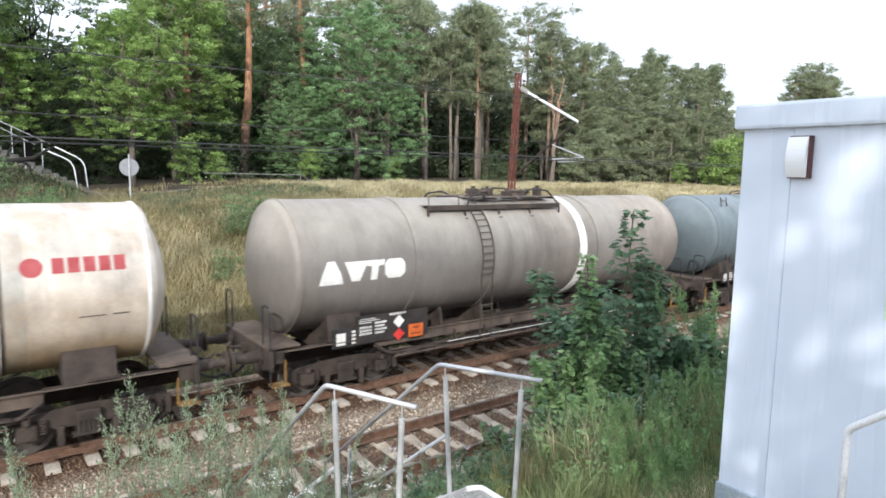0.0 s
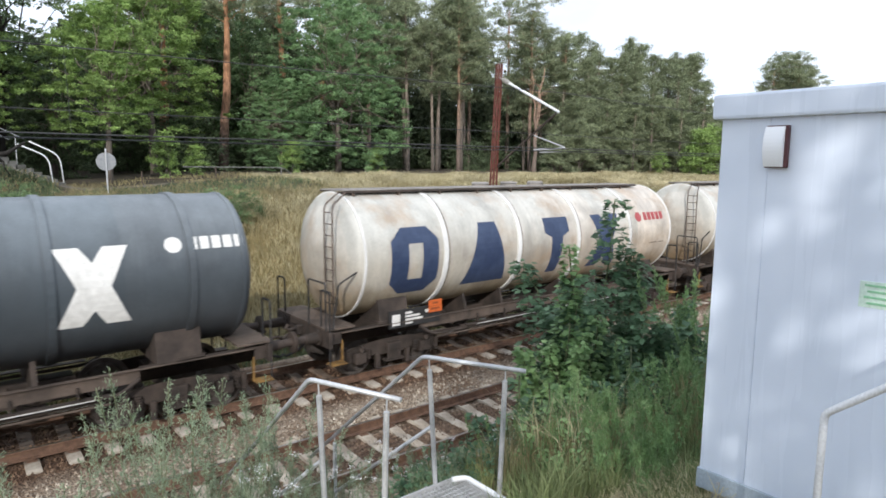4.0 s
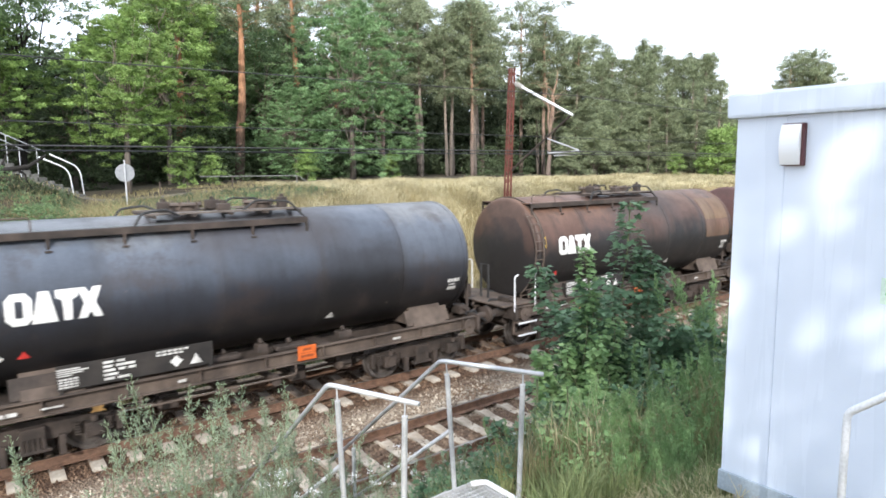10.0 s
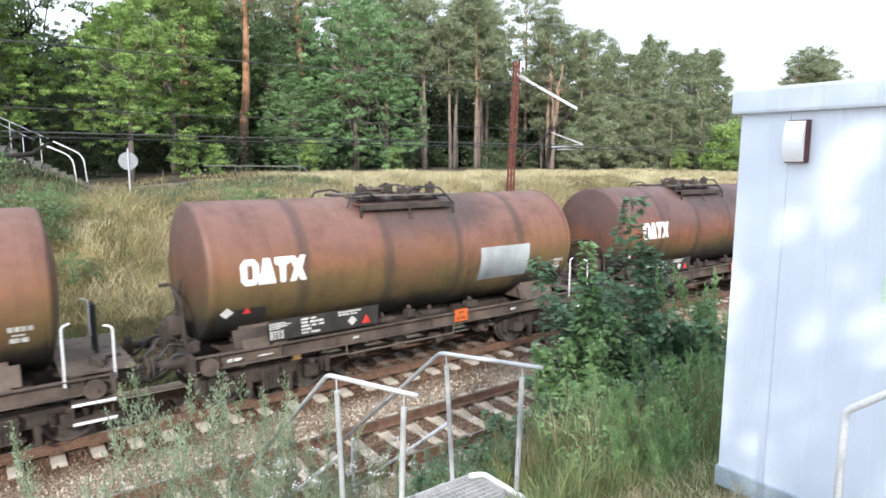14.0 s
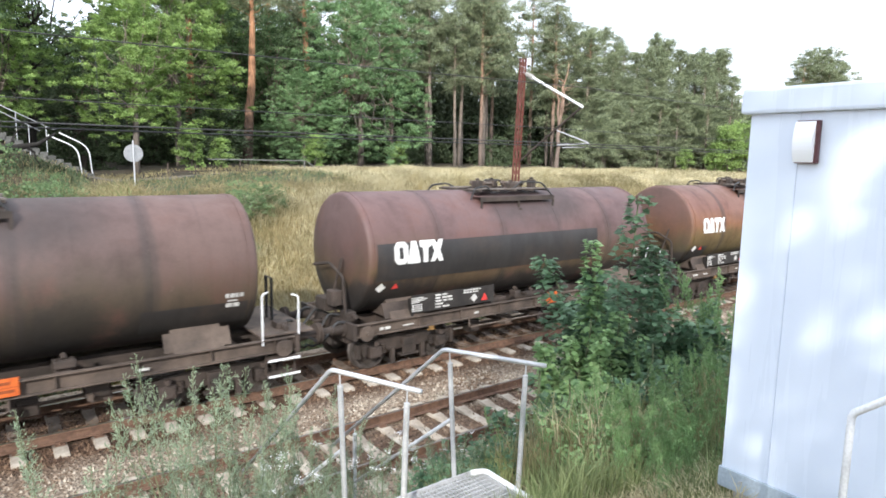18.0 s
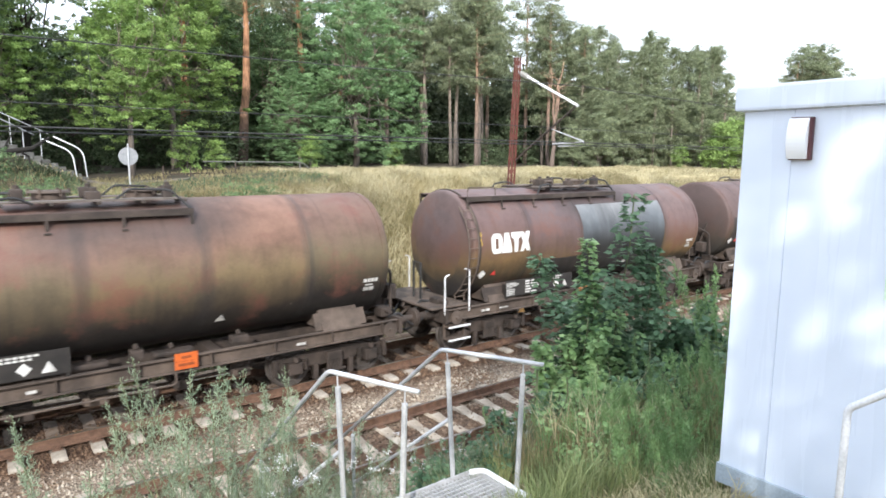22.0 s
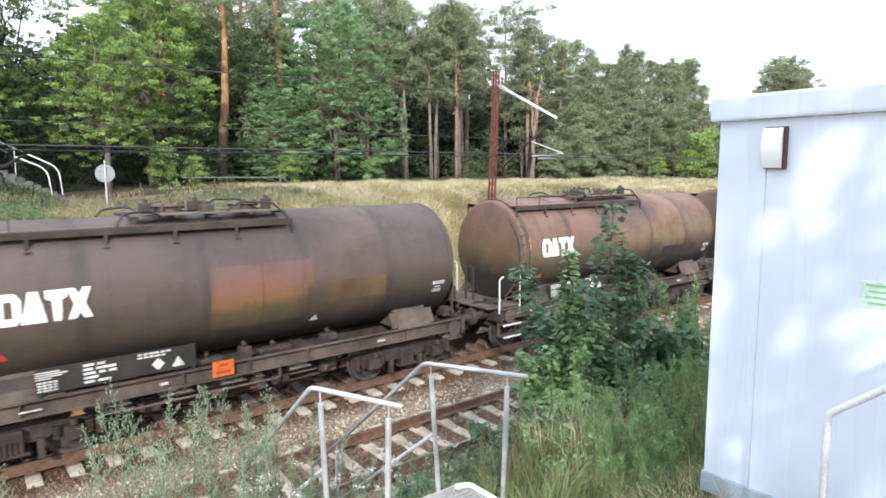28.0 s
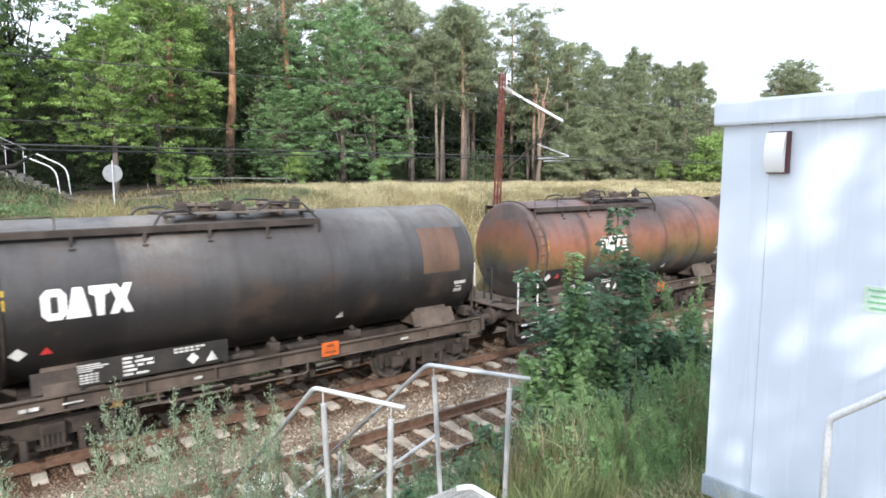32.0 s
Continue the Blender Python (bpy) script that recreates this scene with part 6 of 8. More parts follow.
DARK, GREY, STEEL, OCHRE = "dark repainted patch", "pale grey repainted patch", "blue-grey repainted field", "ochre repainted patch"
TRAIN = [
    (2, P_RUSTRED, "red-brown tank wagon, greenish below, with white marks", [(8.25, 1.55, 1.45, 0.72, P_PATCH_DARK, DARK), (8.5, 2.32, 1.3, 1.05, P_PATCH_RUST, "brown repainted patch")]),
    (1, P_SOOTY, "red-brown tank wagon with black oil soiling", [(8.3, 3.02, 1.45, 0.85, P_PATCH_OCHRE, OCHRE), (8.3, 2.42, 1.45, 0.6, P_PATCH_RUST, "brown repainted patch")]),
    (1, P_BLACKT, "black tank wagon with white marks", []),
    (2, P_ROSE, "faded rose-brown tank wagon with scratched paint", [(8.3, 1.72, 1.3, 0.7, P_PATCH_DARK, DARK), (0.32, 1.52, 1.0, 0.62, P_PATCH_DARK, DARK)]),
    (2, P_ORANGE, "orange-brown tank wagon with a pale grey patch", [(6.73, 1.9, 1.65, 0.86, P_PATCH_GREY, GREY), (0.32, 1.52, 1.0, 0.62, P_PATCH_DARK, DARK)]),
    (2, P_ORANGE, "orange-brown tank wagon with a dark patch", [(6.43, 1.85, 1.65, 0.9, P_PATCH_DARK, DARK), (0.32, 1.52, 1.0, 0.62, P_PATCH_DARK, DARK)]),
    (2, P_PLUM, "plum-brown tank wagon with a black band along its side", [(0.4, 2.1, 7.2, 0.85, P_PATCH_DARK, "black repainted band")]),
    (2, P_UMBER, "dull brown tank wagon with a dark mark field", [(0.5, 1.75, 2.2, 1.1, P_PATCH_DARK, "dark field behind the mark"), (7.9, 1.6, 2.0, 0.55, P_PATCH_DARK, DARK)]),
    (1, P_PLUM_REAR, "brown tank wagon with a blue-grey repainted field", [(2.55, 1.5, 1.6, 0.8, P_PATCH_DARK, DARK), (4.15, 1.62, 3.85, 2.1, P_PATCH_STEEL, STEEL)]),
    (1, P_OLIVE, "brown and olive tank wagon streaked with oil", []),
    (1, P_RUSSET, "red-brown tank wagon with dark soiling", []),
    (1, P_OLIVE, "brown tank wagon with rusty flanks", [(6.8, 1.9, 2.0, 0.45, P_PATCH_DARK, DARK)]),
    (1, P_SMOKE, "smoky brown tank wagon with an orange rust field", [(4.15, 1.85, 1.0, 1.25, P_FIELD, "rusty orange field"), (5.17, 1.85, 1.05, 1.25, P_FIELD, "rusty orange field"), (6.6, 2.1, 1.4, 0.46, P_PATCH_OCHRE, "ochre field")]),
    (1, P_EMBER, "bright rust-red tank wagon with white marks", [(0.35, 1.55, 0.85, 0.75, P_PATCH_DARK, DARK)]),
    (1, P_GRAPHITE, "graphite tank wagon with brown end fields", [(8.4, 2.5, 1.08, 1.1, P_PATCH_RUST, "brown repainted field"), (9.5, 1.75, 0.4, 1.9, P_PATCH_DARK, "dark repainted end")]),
]
# hazard plate on each short wagon, from the tank's rear end
PLATE_X = (6.11, 4.61, 5.71, 6.64, 6.16, 5.91, 5.9, 5.89, 4.32, 5.65, 3.95, 5.0, 4.33, 5.95, 5.99)
# start of the white mark on each short wagon, from the tank's rear end
MARK_X = (1.07, 0.92, 0.74, 1.02, 0.79, 0.79, 0.82, 0.85, 0.73, 0.58, 0.90, 0.88, 0.88, 2.65, 0.89)
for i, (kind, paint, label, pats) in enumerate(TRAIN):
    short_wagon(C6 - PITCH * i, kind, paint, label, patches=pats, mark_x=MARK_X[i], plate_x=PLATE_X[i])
WAGONS = [o for o in scene.objects if o.parent is None and o.name.startswith("tank_wagon")]


# ---------------------------------------------------------------- overhead line
def mast(x, y):
    """A tapered lattice mast of four angles with zigzag bracing, a tube bracket and its registration arm."""
    base = tagged(new("catenary_mast"), "red-brown steel lattice mast of the overhead line", "catenary mast")
    base.location = (x, y, -0.6)
    h, b0, b1 = 8.75, 0.088, 0.062
    lean = 0.043
    corner = lambda sx, sy, z: Vector((sx * (b0 + (b1 - b0) * z / h) + lean * z, sy * (b0 + (b1 - b0) * z / h), z))
    for sx in (-1, 1):
        for sy in (-1, 1):
            bm = bmesh.new()
            d = corner(sx, sy, h) - corner(sx, sy, 0)
            rot = d.to_track_quat("Z", "Y").to_matrix().to_4x4()
            m = Matrix.Translation(corner(sx, sy, 0) + d / 2) @ rot
            for dx, dy, wx, wy in ((0, -sy * 0.02, 0.008, 0.048), (-sx * 0.02, 0, 0.048, 0.008)):
                g = bmesh.ops.create_cube(bm, size=1.0)
                bmesh.ops.transform(bm, matrix=m @ Matrix.Translation((dx, dy, 0)) @ Matrix.Diagonal((wx, wy, d.length, 1)), verts=g["verts"])
            part("corner_angle", bm, M_MAST, base)
    n = 22
    for sy in (-1, 1):
        for k in range(n):
            s = 1 if k % 2 else -1
            bm = bmesh.new()
            tube(bm, corner(s, sy, h * k / n), corner(-s, sy, h * (k + 1) / n), 0.010, n=4)
            part("brace", bm, M_MAST, base)
            bm = bmesh.new()
            tube(bm, corner(sy, s, h * k / n), corner(sy, -s, h * (k + 1) / n), 0.010, n=4)
            part("brace", bm, M_MAST, base)
    bm = bmesh.new()
    box(bm, 0, 0, 0.1, 0.9, 0.9, 0.7, bevel=0.03)
    part("footing", bm, M_CONCRETE, base)
    # bracket towards the track
    t = Vector((0.40, -0.12, 8.25))
    tip = Vector((0.42, -2.65, 7.02))
    bm = bmesh.new()
    tube(bm, t, t + (tip - t) * 0.12, 0.05, n=8)
    for k in range(5):
        c = t + (tip - t) * (0.03 + 0.025 * k)
        tube(bm, c, c + (tip - t).normalized() * 0.03, 0.085, n=12)
    part("insulator", bm, M_CONCRETE, base, "ribbed insulator")
    bm = bmesh.new()
    tube(bm, t + (tip - t) * 0.12, tip, 0.042, n=10)
    part("bracket_tube", bm, M_WHITE, base, "pale upper bracket tube")
    low = Vector((0.26, -0.15, 5.35))
    bm = bmesh.new()
    pipe(bm, [low, low + Vector((0, -0.5, 0.35)), tip + Vector((0, 0.1, -0.02))], 0.035, 8)
    part("bracket_strut", bm, M_UNDER, base, "dark lower bracket strut")
    bm = bmesh.new()
    reg = Vector((0.42, -1.55, 6.0))
    pipe(bm, [reg + Vector((0, -0.05, 0.35)), Vector((0.42, -2.9, 5.95)), Vector((0.42, -2.95, 5.88))], 0.022, 6)
    pipe(bm, [reg + Vector((0, -0.1, -0.12)), Vector((0.42, -2.9, 5.92))], 0.026, 6)
    pipe(bm, [Vector((0.42, -1.9, 5.80)), Vector((0.42, -2.8, 5.82))], 0.02, 6)
    part("registration_arm", bm, M_GALV, base)
    return base


mast(14.8, 15.9)


def wire(name, label, y, z, sag, radius=0.007, xs=(-60, -34, 15.2, 64, 110), drop=0.0):
    """A wire that hangs between supports."""
    bm = bmesh.new()
    pts = []
    for a, b in zip(xs, xs[1:]):
        for k in range(12):
            t = k / 12
            pts.append((a + (b - a) * t, y, z - sag * 4 * t * (1 - t) - drop * (a + (b - a) * t) / 100))
    pts.append((xs[-1], y, z))
    pipe(bm, pts, radius, 5)
    return tagged(part(name, bm, M_WIRE), label, "overhead wire", "overhead wires")


wire("contact_wire", "dark copper contact wire over the train", 12.90, 5.30, 0.03, 0.013)
wire("contact_wire", "dark copper contact wire over the train", 13.02, 5.22, 0.03, 0.013)
wire("messenger_wire", "dark carrying wire over the train", 13.2, 7.0, 0.25, 0.011)
wire("feeder_wire", "thin feeder wire fixed along the mast", 15.79, 5.91, 0.05, 0.010, xs=(-60, -34, 15.05, 64, 110))
for xx in (-20, -10, -4, 2, 8, 26, 34, 42):
    bm = bmesh.new()
    tube(bm, (xx, 12.96, 5.29), (xx, 13.19, 6.82), 0.004, n=4)
    tagged(part("dropper_wire", bm, M_WIRE), "thin dropper between the overhead wires", "overhead wire", "dropper wires")


# ---------------------------------------------------------------- path, sign and rails on the plateau
def path_strip():
    bm = bmesh.new()
    rows = []
    for x in np.arange(3, 13.5, 1.0):
        yc = 37.0 + 0.06 * (x - 6)
        rows.append([bm.verts.new((x, yc + a, ground_z(x, yc + a) + 0.03)) for a in (-0.6, -0.2, 0.2, 0.6)])
    for a, b in zip(rows, rows[1:]):
        for i in range(3):
            bm.faces.new((a[i], b[i], b[i + 1], a[i + 1]))
    tagged(part("footpath", bm, M_PATH), "pale sandy footpath along the wood's edge", "path", kind="structure")


path_strip()


def round_sign(x, y):
    z = ground_z(x, y) - 0.1
    base = tagged(new("road_sign"), "round road sign seen from its grey back", "road sign")
    base.location = (x, y, z)
    bm = bmesh.new()
    tube(bm, (0, 0, -0.3), (0, 0, 2.2), 0.035, n=10)
    part("post", bm, M_GALV, base)
    bm = bmesh.new()
    tube(bm, (0, 0.05, 1.62), (0, 0.062, 1.62), 0.40, n=28)
    tube(bm, (0, 0.03, 1.62), (0, 0.05, 1.62), 0.41, 0.39, n=28)
    box(bm, 0, 0.03, 1.82, 0.6, 0.03, 0.04)
    box(bm, 0, 0.03, 1.42, 0.6, 0.03, 0.04)
    part("disc", bm, M_SIGN, base)


round_sign(6.22, 32.0)


def hand_rail(pts, posts, label, radius, paint):
    """A tube bent down to the ground at its foot, or a straight run, on thin posts."""
    o = Vector(pts[0])
    base = tagged(new("step_handrail"), label, "handrail", "step handrails")
    base.location = o
    bm = bmesh.new()
    pipe(bm, rounded([Vector(p) - o for p in pts], 0.45, 7) if len(pts) > 2 else [Vector(p) - o for p in pts], radius, 8)
    part("rail_tube", bm, paint, base, smooth=True)
    for k in posts:
        p = Vector(pts[0]).lerp(Vector(pts[1]), k) - o
        bm = bmesh.new()
        tube(bm, p, (p.x, p.y, ground_z(o.x + p.x, o.y) - 0.15 - o.z), 0.02, n=8)
        part("post", bm, M_GALV, base)


def garden_steps():
    """Concrete steps that climb the bank between the two handrails."""
    base = tagged(new("garden_steps"), "worn grey concrete steps up the grassy bank", "steps")
    base.location = (5.3, 37.5, 3.50)
    for i in range(14):
        bm = bmesh.new()
        box(bm, -0.33 * i - 0.2, 0, 0.178 * i + 0.01, 0.42, 0.82, 0.36, bevel=0.02)
        part("step", bm, M_SHADE_STONE, base)


garden_steps()
LOW_RAIL, HIGH_RAIL = "white bent tube handrail at the foot of the garden steps", "dull straight tube handrail higher on the garden steps"
hand_rail([(3.35, 37.0, 5.58), (4.62, 37.0, 4.98), (4.80, 37.0, 3.1)], (), LOW_RAIL, 0.034, M_WHITE)
hand_rail([(3.95, 38.0, 5.74), (5.24, 38.0, 5.07), (5.40, 38.0, 3.1)], (), LOW_RAIL, 0.034, M_WHITE)
hand_rail([(-0.8, 37.0, 7.85), (3.05, 37.0, 5.77)], (0.55, 0.88), HIGH_RAIL, 0.024, M_GALV)
hand_rail([(0.2, 38.0, 7.65), (3.75, 38.0, 5.86)], (0.55, 0.9), HIGH_RAIL, 0.024, M_GALV)


def low_fence():
    base = tagged(new("tube_fence"), "low dark steel tube fence beside the footpath", "fence")
    y, x0, x1 = 37.9, 8.6, 17.6
    z = 3.45
    base.location = (x0, y, z)
    bm = bmesh.new()
    pipe(bm, rounded([(2.7, 0, 1.05), (x1 - x0 - 0.1, 0, 1.02), (x1 - x0 + 0.4, 0, 0.62)], 0.3), 0.03, 6)
    part("top_rail", bm, M_FENCE, base)
    bm = bmesh.new()
    pipe(bm, [(0.5, 0, 0.34), (x1 - x0 - 0.9, 0, 0.42)], 0.025, 6)
    part("low_rail", bm, M_UNDER, base)
    for x in (0.5, 2.0, 4.6, 8.73):
        bm = bmesh.new()
        tube(bm, (x, 0, -0.4), (x, 0, 1.04 if x > 3 else 0.8), 0.035, n=8)
        part("post", bm, M_UNDER2 if x < 8 else M_FENCE, base)


low_fence()


# ---------------------------------------------------------------- foliage from arrays
def turn_to(dirs, rng):
    """Two unit vectors square to each direction, turned at random about it."""
    d = dirs / np.linalg.norm(dirs, axis=1, keepdims=True)
    a = rng.normal(size=d.shape)
    u = np.cross(d, a)
    u /= np.linalg.norm(u, axis=1, keepdims=True) + 1e-9
    return d, u


def blades(centres, dirs, length, width, rng, shape="leaf", normals=None):
    """Flat leaves (four corners, folded) or needles (one triangle) at the centres along dirs, turned to the normals if given."""
    n = len(centres)
    d, u = turn_to(dirs, rng)
    if normals is not None:
        u = np.cross(normals, d)
        u /= np.linalg.norm(u, axis=1, keepdims=True) + 1e-9
    w = np.cross(d, u)
    L = length * rng.uniform(0.6, 1.3, (n, 1))
    W = width * rng.uniform(0.7, 1.2, (n, 1))
    if shape == "needle":
        v = np.stack([centres - u * W / 2, centres + u * W / 2, centres + d * L], 1)
        f = np.arange(3 * n).reshape(n, 3)
        return v.reshape(-1, 3), f
    v = np.stack([centres, centres + d * L * 0.5 - u * W / 2 + w * W * 0.15, centres + d * L, centres + d * L * 0.5 + u * W / 2 + w * W * 0.15], 1)
    f = np.arange(4 * n).reshape(n, 4)
    return v.reshape(-1, 3), f


def limbs(bm, base, tip, r0, rng, bend=0.15, n=5, sides=7, least=0.012):
    b, t = Vector(base), Vector(tip)
    k = (t - b).length * bend
    pts = [b.lerp(t, i / n) + Vector(rng.normal(size=3)) * k * 0.25 * math.sin(math.pi * i / n) for i in range(n + 1)]
    pipe(bm, pts, [max(r0 * (1 - 0.85 * i / n), least) for i in range(n + 1)], sides)
    return pts


def pine_meshes(h, clear, spread, seed, tufts=75, r=0.2, per=105, point=0.0):
    """Scots pine: tall bare stem, uneven crown of needle pads on crooked limbs. Returns trunk bmesh, foliage arrays."""
    rng = np.random.default_rng(seed)
    bm = bmesh.new()
    lean = rng.normal(0, 0.25, 2)
    n = 12
    stem = [Vector((lean[0] * math.sin(3 * i / n) + 0.03 * rng.normal(), lean[1] * i / n + 0.03 * rng.normal(), h * i / n)) for i in range(n + 1)]
    stem[0] = Vector((0, 0, -0.4))
    pipe(bm, stem, [r * (1.15 - 1.0 * i / n) + 0.02 for i in range(n + 1)], 9)
    cs, ds = [], []
    m = 34
    for k in range(m):
        t = clear + (1 - clear) * (k + rng.uniform(0, 1)) / m
        z = h * t
        at_ = stem[min(int(t * n), n - 1)].lerp(stem[min(int(t * n) + 1, n)], t * n % 1)
        a = k * 2.4 + rng.normal(0, 0.5)
        reach = spread * (0.35 + 0.65 * math.sin(math.pi * min(1, (1.02 - t) / (1 - clear) * 0.75 + 0.12))) * rng.uniform(0.6, 1.15)
        reach *= max(0.08, (1.02 - t) / (1 - clear)) ** point
        tip = at_ + Vector((math.cos(a) * reach, math.sin(a) * reach, rng.uniform(0.1, 1.3)))
        pts = limbs(bm, at_, tip, 0.055 * (1.4 - t), rng, 0.2, 4, 5)
        for q in range(max(1, tufts // m)):
            f = rng.uniform(0.35, 1.05)
            c = np.array(at_.lerp(tip, f)) + rng.normal(0, 0.2, 3)
            cs.append(c)
    for k in range(9):      # the leading shoot and its youngest whorls
        cs.append(np.array(stem[-1]) + rng.normal(0, 1, 3) * np.array([0.25, 0.25, 0.5]) + np.array([0, 0, 0.25]))
    cs = np.array(cs)
    # each pad is a spray of small tufts, each tuft a brush of needles
    sub = np.repeat(cs, 11, 0)
    sub = sub + rng.normal(0, 1, sub.shape) * np.array([0.36, 0.36, 0.13])
    pad = np.repeat(sub, max(4, per // 7), 0)
    off = rng.normal(0, 1, pad.shape) * np.array([0.10, 0.10, 0.07])
    d = off * np.array([5, 5, 3]) + np.array([0, 0, 0.45]) + rng.normal(0, 0.3, off.shape)
    v, f = blades(pad + off, d, 0.26, 0.062, rng, "needle", np.array([0, 0, 1.0]) + off * 4 + rng.normal(0, 0.45, off.shape))
    return bm, v, f


def broad_meshes(h, width, low, seed, leaves=9000, leaf=0.22, r=0.22, lobes=46, droop=0.0):
    """Broad-leaved tree: forked trunk, boughs, and leaf sprays gathered in lobes with gaps between them."""
    rng = np.random.default_rng(seed)
    bm = bmesh.new()
    fork = Vector((rng.normal(0, 0.2), rng.normal(0, 0.2), h * 0.3))
    pipe(bm, [(0, 0, -0.4), (0.05, 0, h * 0.15), fork, fork + Vector((0.2, 0.1, h * 0.3))], [r * 1.2, r, r * 0.8, r * 0.35], 9)
    cs = []
    for k in range(lobes):
        t = (k + 0.5) / lobes
        z = h * (low + (0.98 - low) * t)
        prof = math.sin(math.pi * min(0.95, 0.20 + 0.78 * t)) ** 0.55
        a = k * 2.39996 + rng.normal(0, 0.4)
        rad = width * prof * rng.uniform(0.35, 1.05)
        c = Vector((math.cos(a) * rad, math.sin(a) * rad, z + rng.normal(0, 0.3)))
        cs.append(c)
        if k % 2 == 0:
            limbs(bm, fork.lerp(fork + Vector((0.2, 0.1, h * 0.3)), rng.uniform(0, 0.9)), c, r * 0.3, rng, 0.25, 4, 5)
    n = leaves // lobes
    cs = np.array(cs)
    big = rng.uniform(0.6, 1.25, (lobes, 1)) * width * 0.17
    spray = np.repeat(cs, 9, 0) + rng.normal(0, 1, (lobes * 9, 3)) * np.repeat(big, 9, 0) * np.array([1, 1, 0.7])
    m = max(1, n // 9)
    c = np.repeat(spray, m, 0) + rng.normal(0, 1, (lobes * 9 * m, 3)) * np.array([0.20, 0.20, 0.09]) * leaf / 0.2
    d = rng.normal(0, 1, c.shape) * np.array([1, 1, 0.45]) + np.array([0, 0, 0.1 - droop])
    out = np.repeat(spray - np.repeat(cs, 9, 0), m, 0)
    out = out / (np.linalg.norm(out, axis=1, keepdims=True) + 1e-6) + np.array([0, 0, 0.7]) + rng.normal(0, 0.42, c.shape)
    v, f = blades(c, d, leaf, leaf * 0.62, rng, normals=out)
    return bm, v, f


def tree(name, meshes, bark, leaf, label, category, group):
    bm, v, f = meshes
    base = tagged(new(name), label, category, group)
    part("trunk", bm, bark, base, smooth=True)
    soup("crown", v, f, leaf, base)
    return base


def stand(proto, spots):
    """Copies of one tree at (x, y, heading, size)."""
    for i, (x, y, a, s) in enumerate(spots):
        m = pose(x, y, ground_z(x, y) - 0.05, 0, 0, a)
        if i == 0:
            proto.matrix_basis = m @ Matrix.Scale(s, 4)
            ob = proto
        else:
            ob = copy_thing(proto, m)
            ob.scale = (s, s, s)


G = "trees at the wood's edge"
pine_tall = tree("pine_tree", pine_meshes(17.5, 0.62, 3.2, 3, 100, 0.34), M_PINE_BARK, M_NEEDLE, "tall pine with an orange upper stem", "pine tree", G)
pine_mid = tree("pine_tree", pine_meshes(16.5, 0.42, 3.0, 7, 136, 0.19, 84), M_BROWN_BARK, M_NEEDLE, "pine with a bare stem and flat-topped crown", "pine tree", G)
pine_slim = tree("pine_tree", pine_meshes(16.0, 0.52, 2.4, 11, 102, 0.185, 84), M_GREY_BARK, M_NEEDLE, "slim pine with a grey stem", "pine tree", G)
pine_low = tree("pine_tree", pine_meshes(15.5, 0.08, 3.9, 19, 204, 0.19, 70, 0.55), M_GREY_BARK, M_NEEDLE, "bushy pine clothed nearly to the ground", "pine tree", G)
stand(pine_tall, [(17.6, 49, 20, 1.0), (24.3, 60, 140, 1.15), (26.3, 56, 250, 1.1), (31.9, 60, 300, 1.15), (21, 66, 10, 1.2), (13.5, 50, 330, 0.95), (16, 62, 90, 1.1)])
stand(pine_mid, [(42.2, 50, 0, 1.00), (52.6, 50, 95, 1.05), (57, 58, 40, 1.18), (39.9, 62, 210, 1.12), (55.9, 48, 160, 0.85), (48.8, 56, 280, 1.10), (34, 54, 120, 1.05), (45.5, 66, 20, 1.25), (80.5, 34, 200, 0.82), (78.2, 35.2, 40, 0.74), (82.5, 33, 300, 0.75), (79.5, 33, 110, 0.70), (81.3, 34.5, 70, 0.78), (80, 35.5, 10, 0.80), (83.5, 34.2, 130, 0.70)])
stand(pine_slim, [(57.6, 53, 200, 1.00), (36.2, 50.5, 15, 0.95), (38, 53.5, 60, 1.05), (43.4, 51, 110, 1.00), (44.6, 52.5, 260, 1.05), (35, 56, 190, 1.10), (46.8, 54.5, 20, 1.10), (29.8, 52.5, 330, 1.00), (37.3, 52, 0, 1.00), (38.9, 50, 80, 0.86), (41.2, 52, 150, 1.02), (40.2, 51, 230, 0.95), (59.3, 46, 300, 0.78), (15, 60, 30, 1.15), (28.5, 64, 200, 1.20), (63.5, 52, 90, 0.98), (88, 36, 30, 0.72)])
stand(pine_low, [(66.5, 43.5, 25, 0.82), (67.5, 42.5, 160, 0.80), (70.5, 41.5, 280, 0.82), (62, 43, 95, 0.74), (59.3, 44, 0, 0.77), (63.9, 43.5, 70, 0.88), (65.6, 40, 140, 0.76), (64.2, 36, 210, 0.62), (54, 46.5, 280, 0.70), (69.5, 40.5, 30, 0.83), (61.5, 49, 170, 0.88), (67, 47, 240, 0.89), (72, 46, 310, 0.86), (58, 52, 100, 0.93), (75, 38, 60, 0.54), (66.5, 33.5, 20, 0.50), (53.2, 43, 75, 0.48), (56.3, 42.5, 190, 0.55), (58.6, 40.5, 260, 0.50), (61.2, 40, 340, 0.60), (62.5, 37.5, 150, 0.50), (56.5, 45, 20, 0.75)])

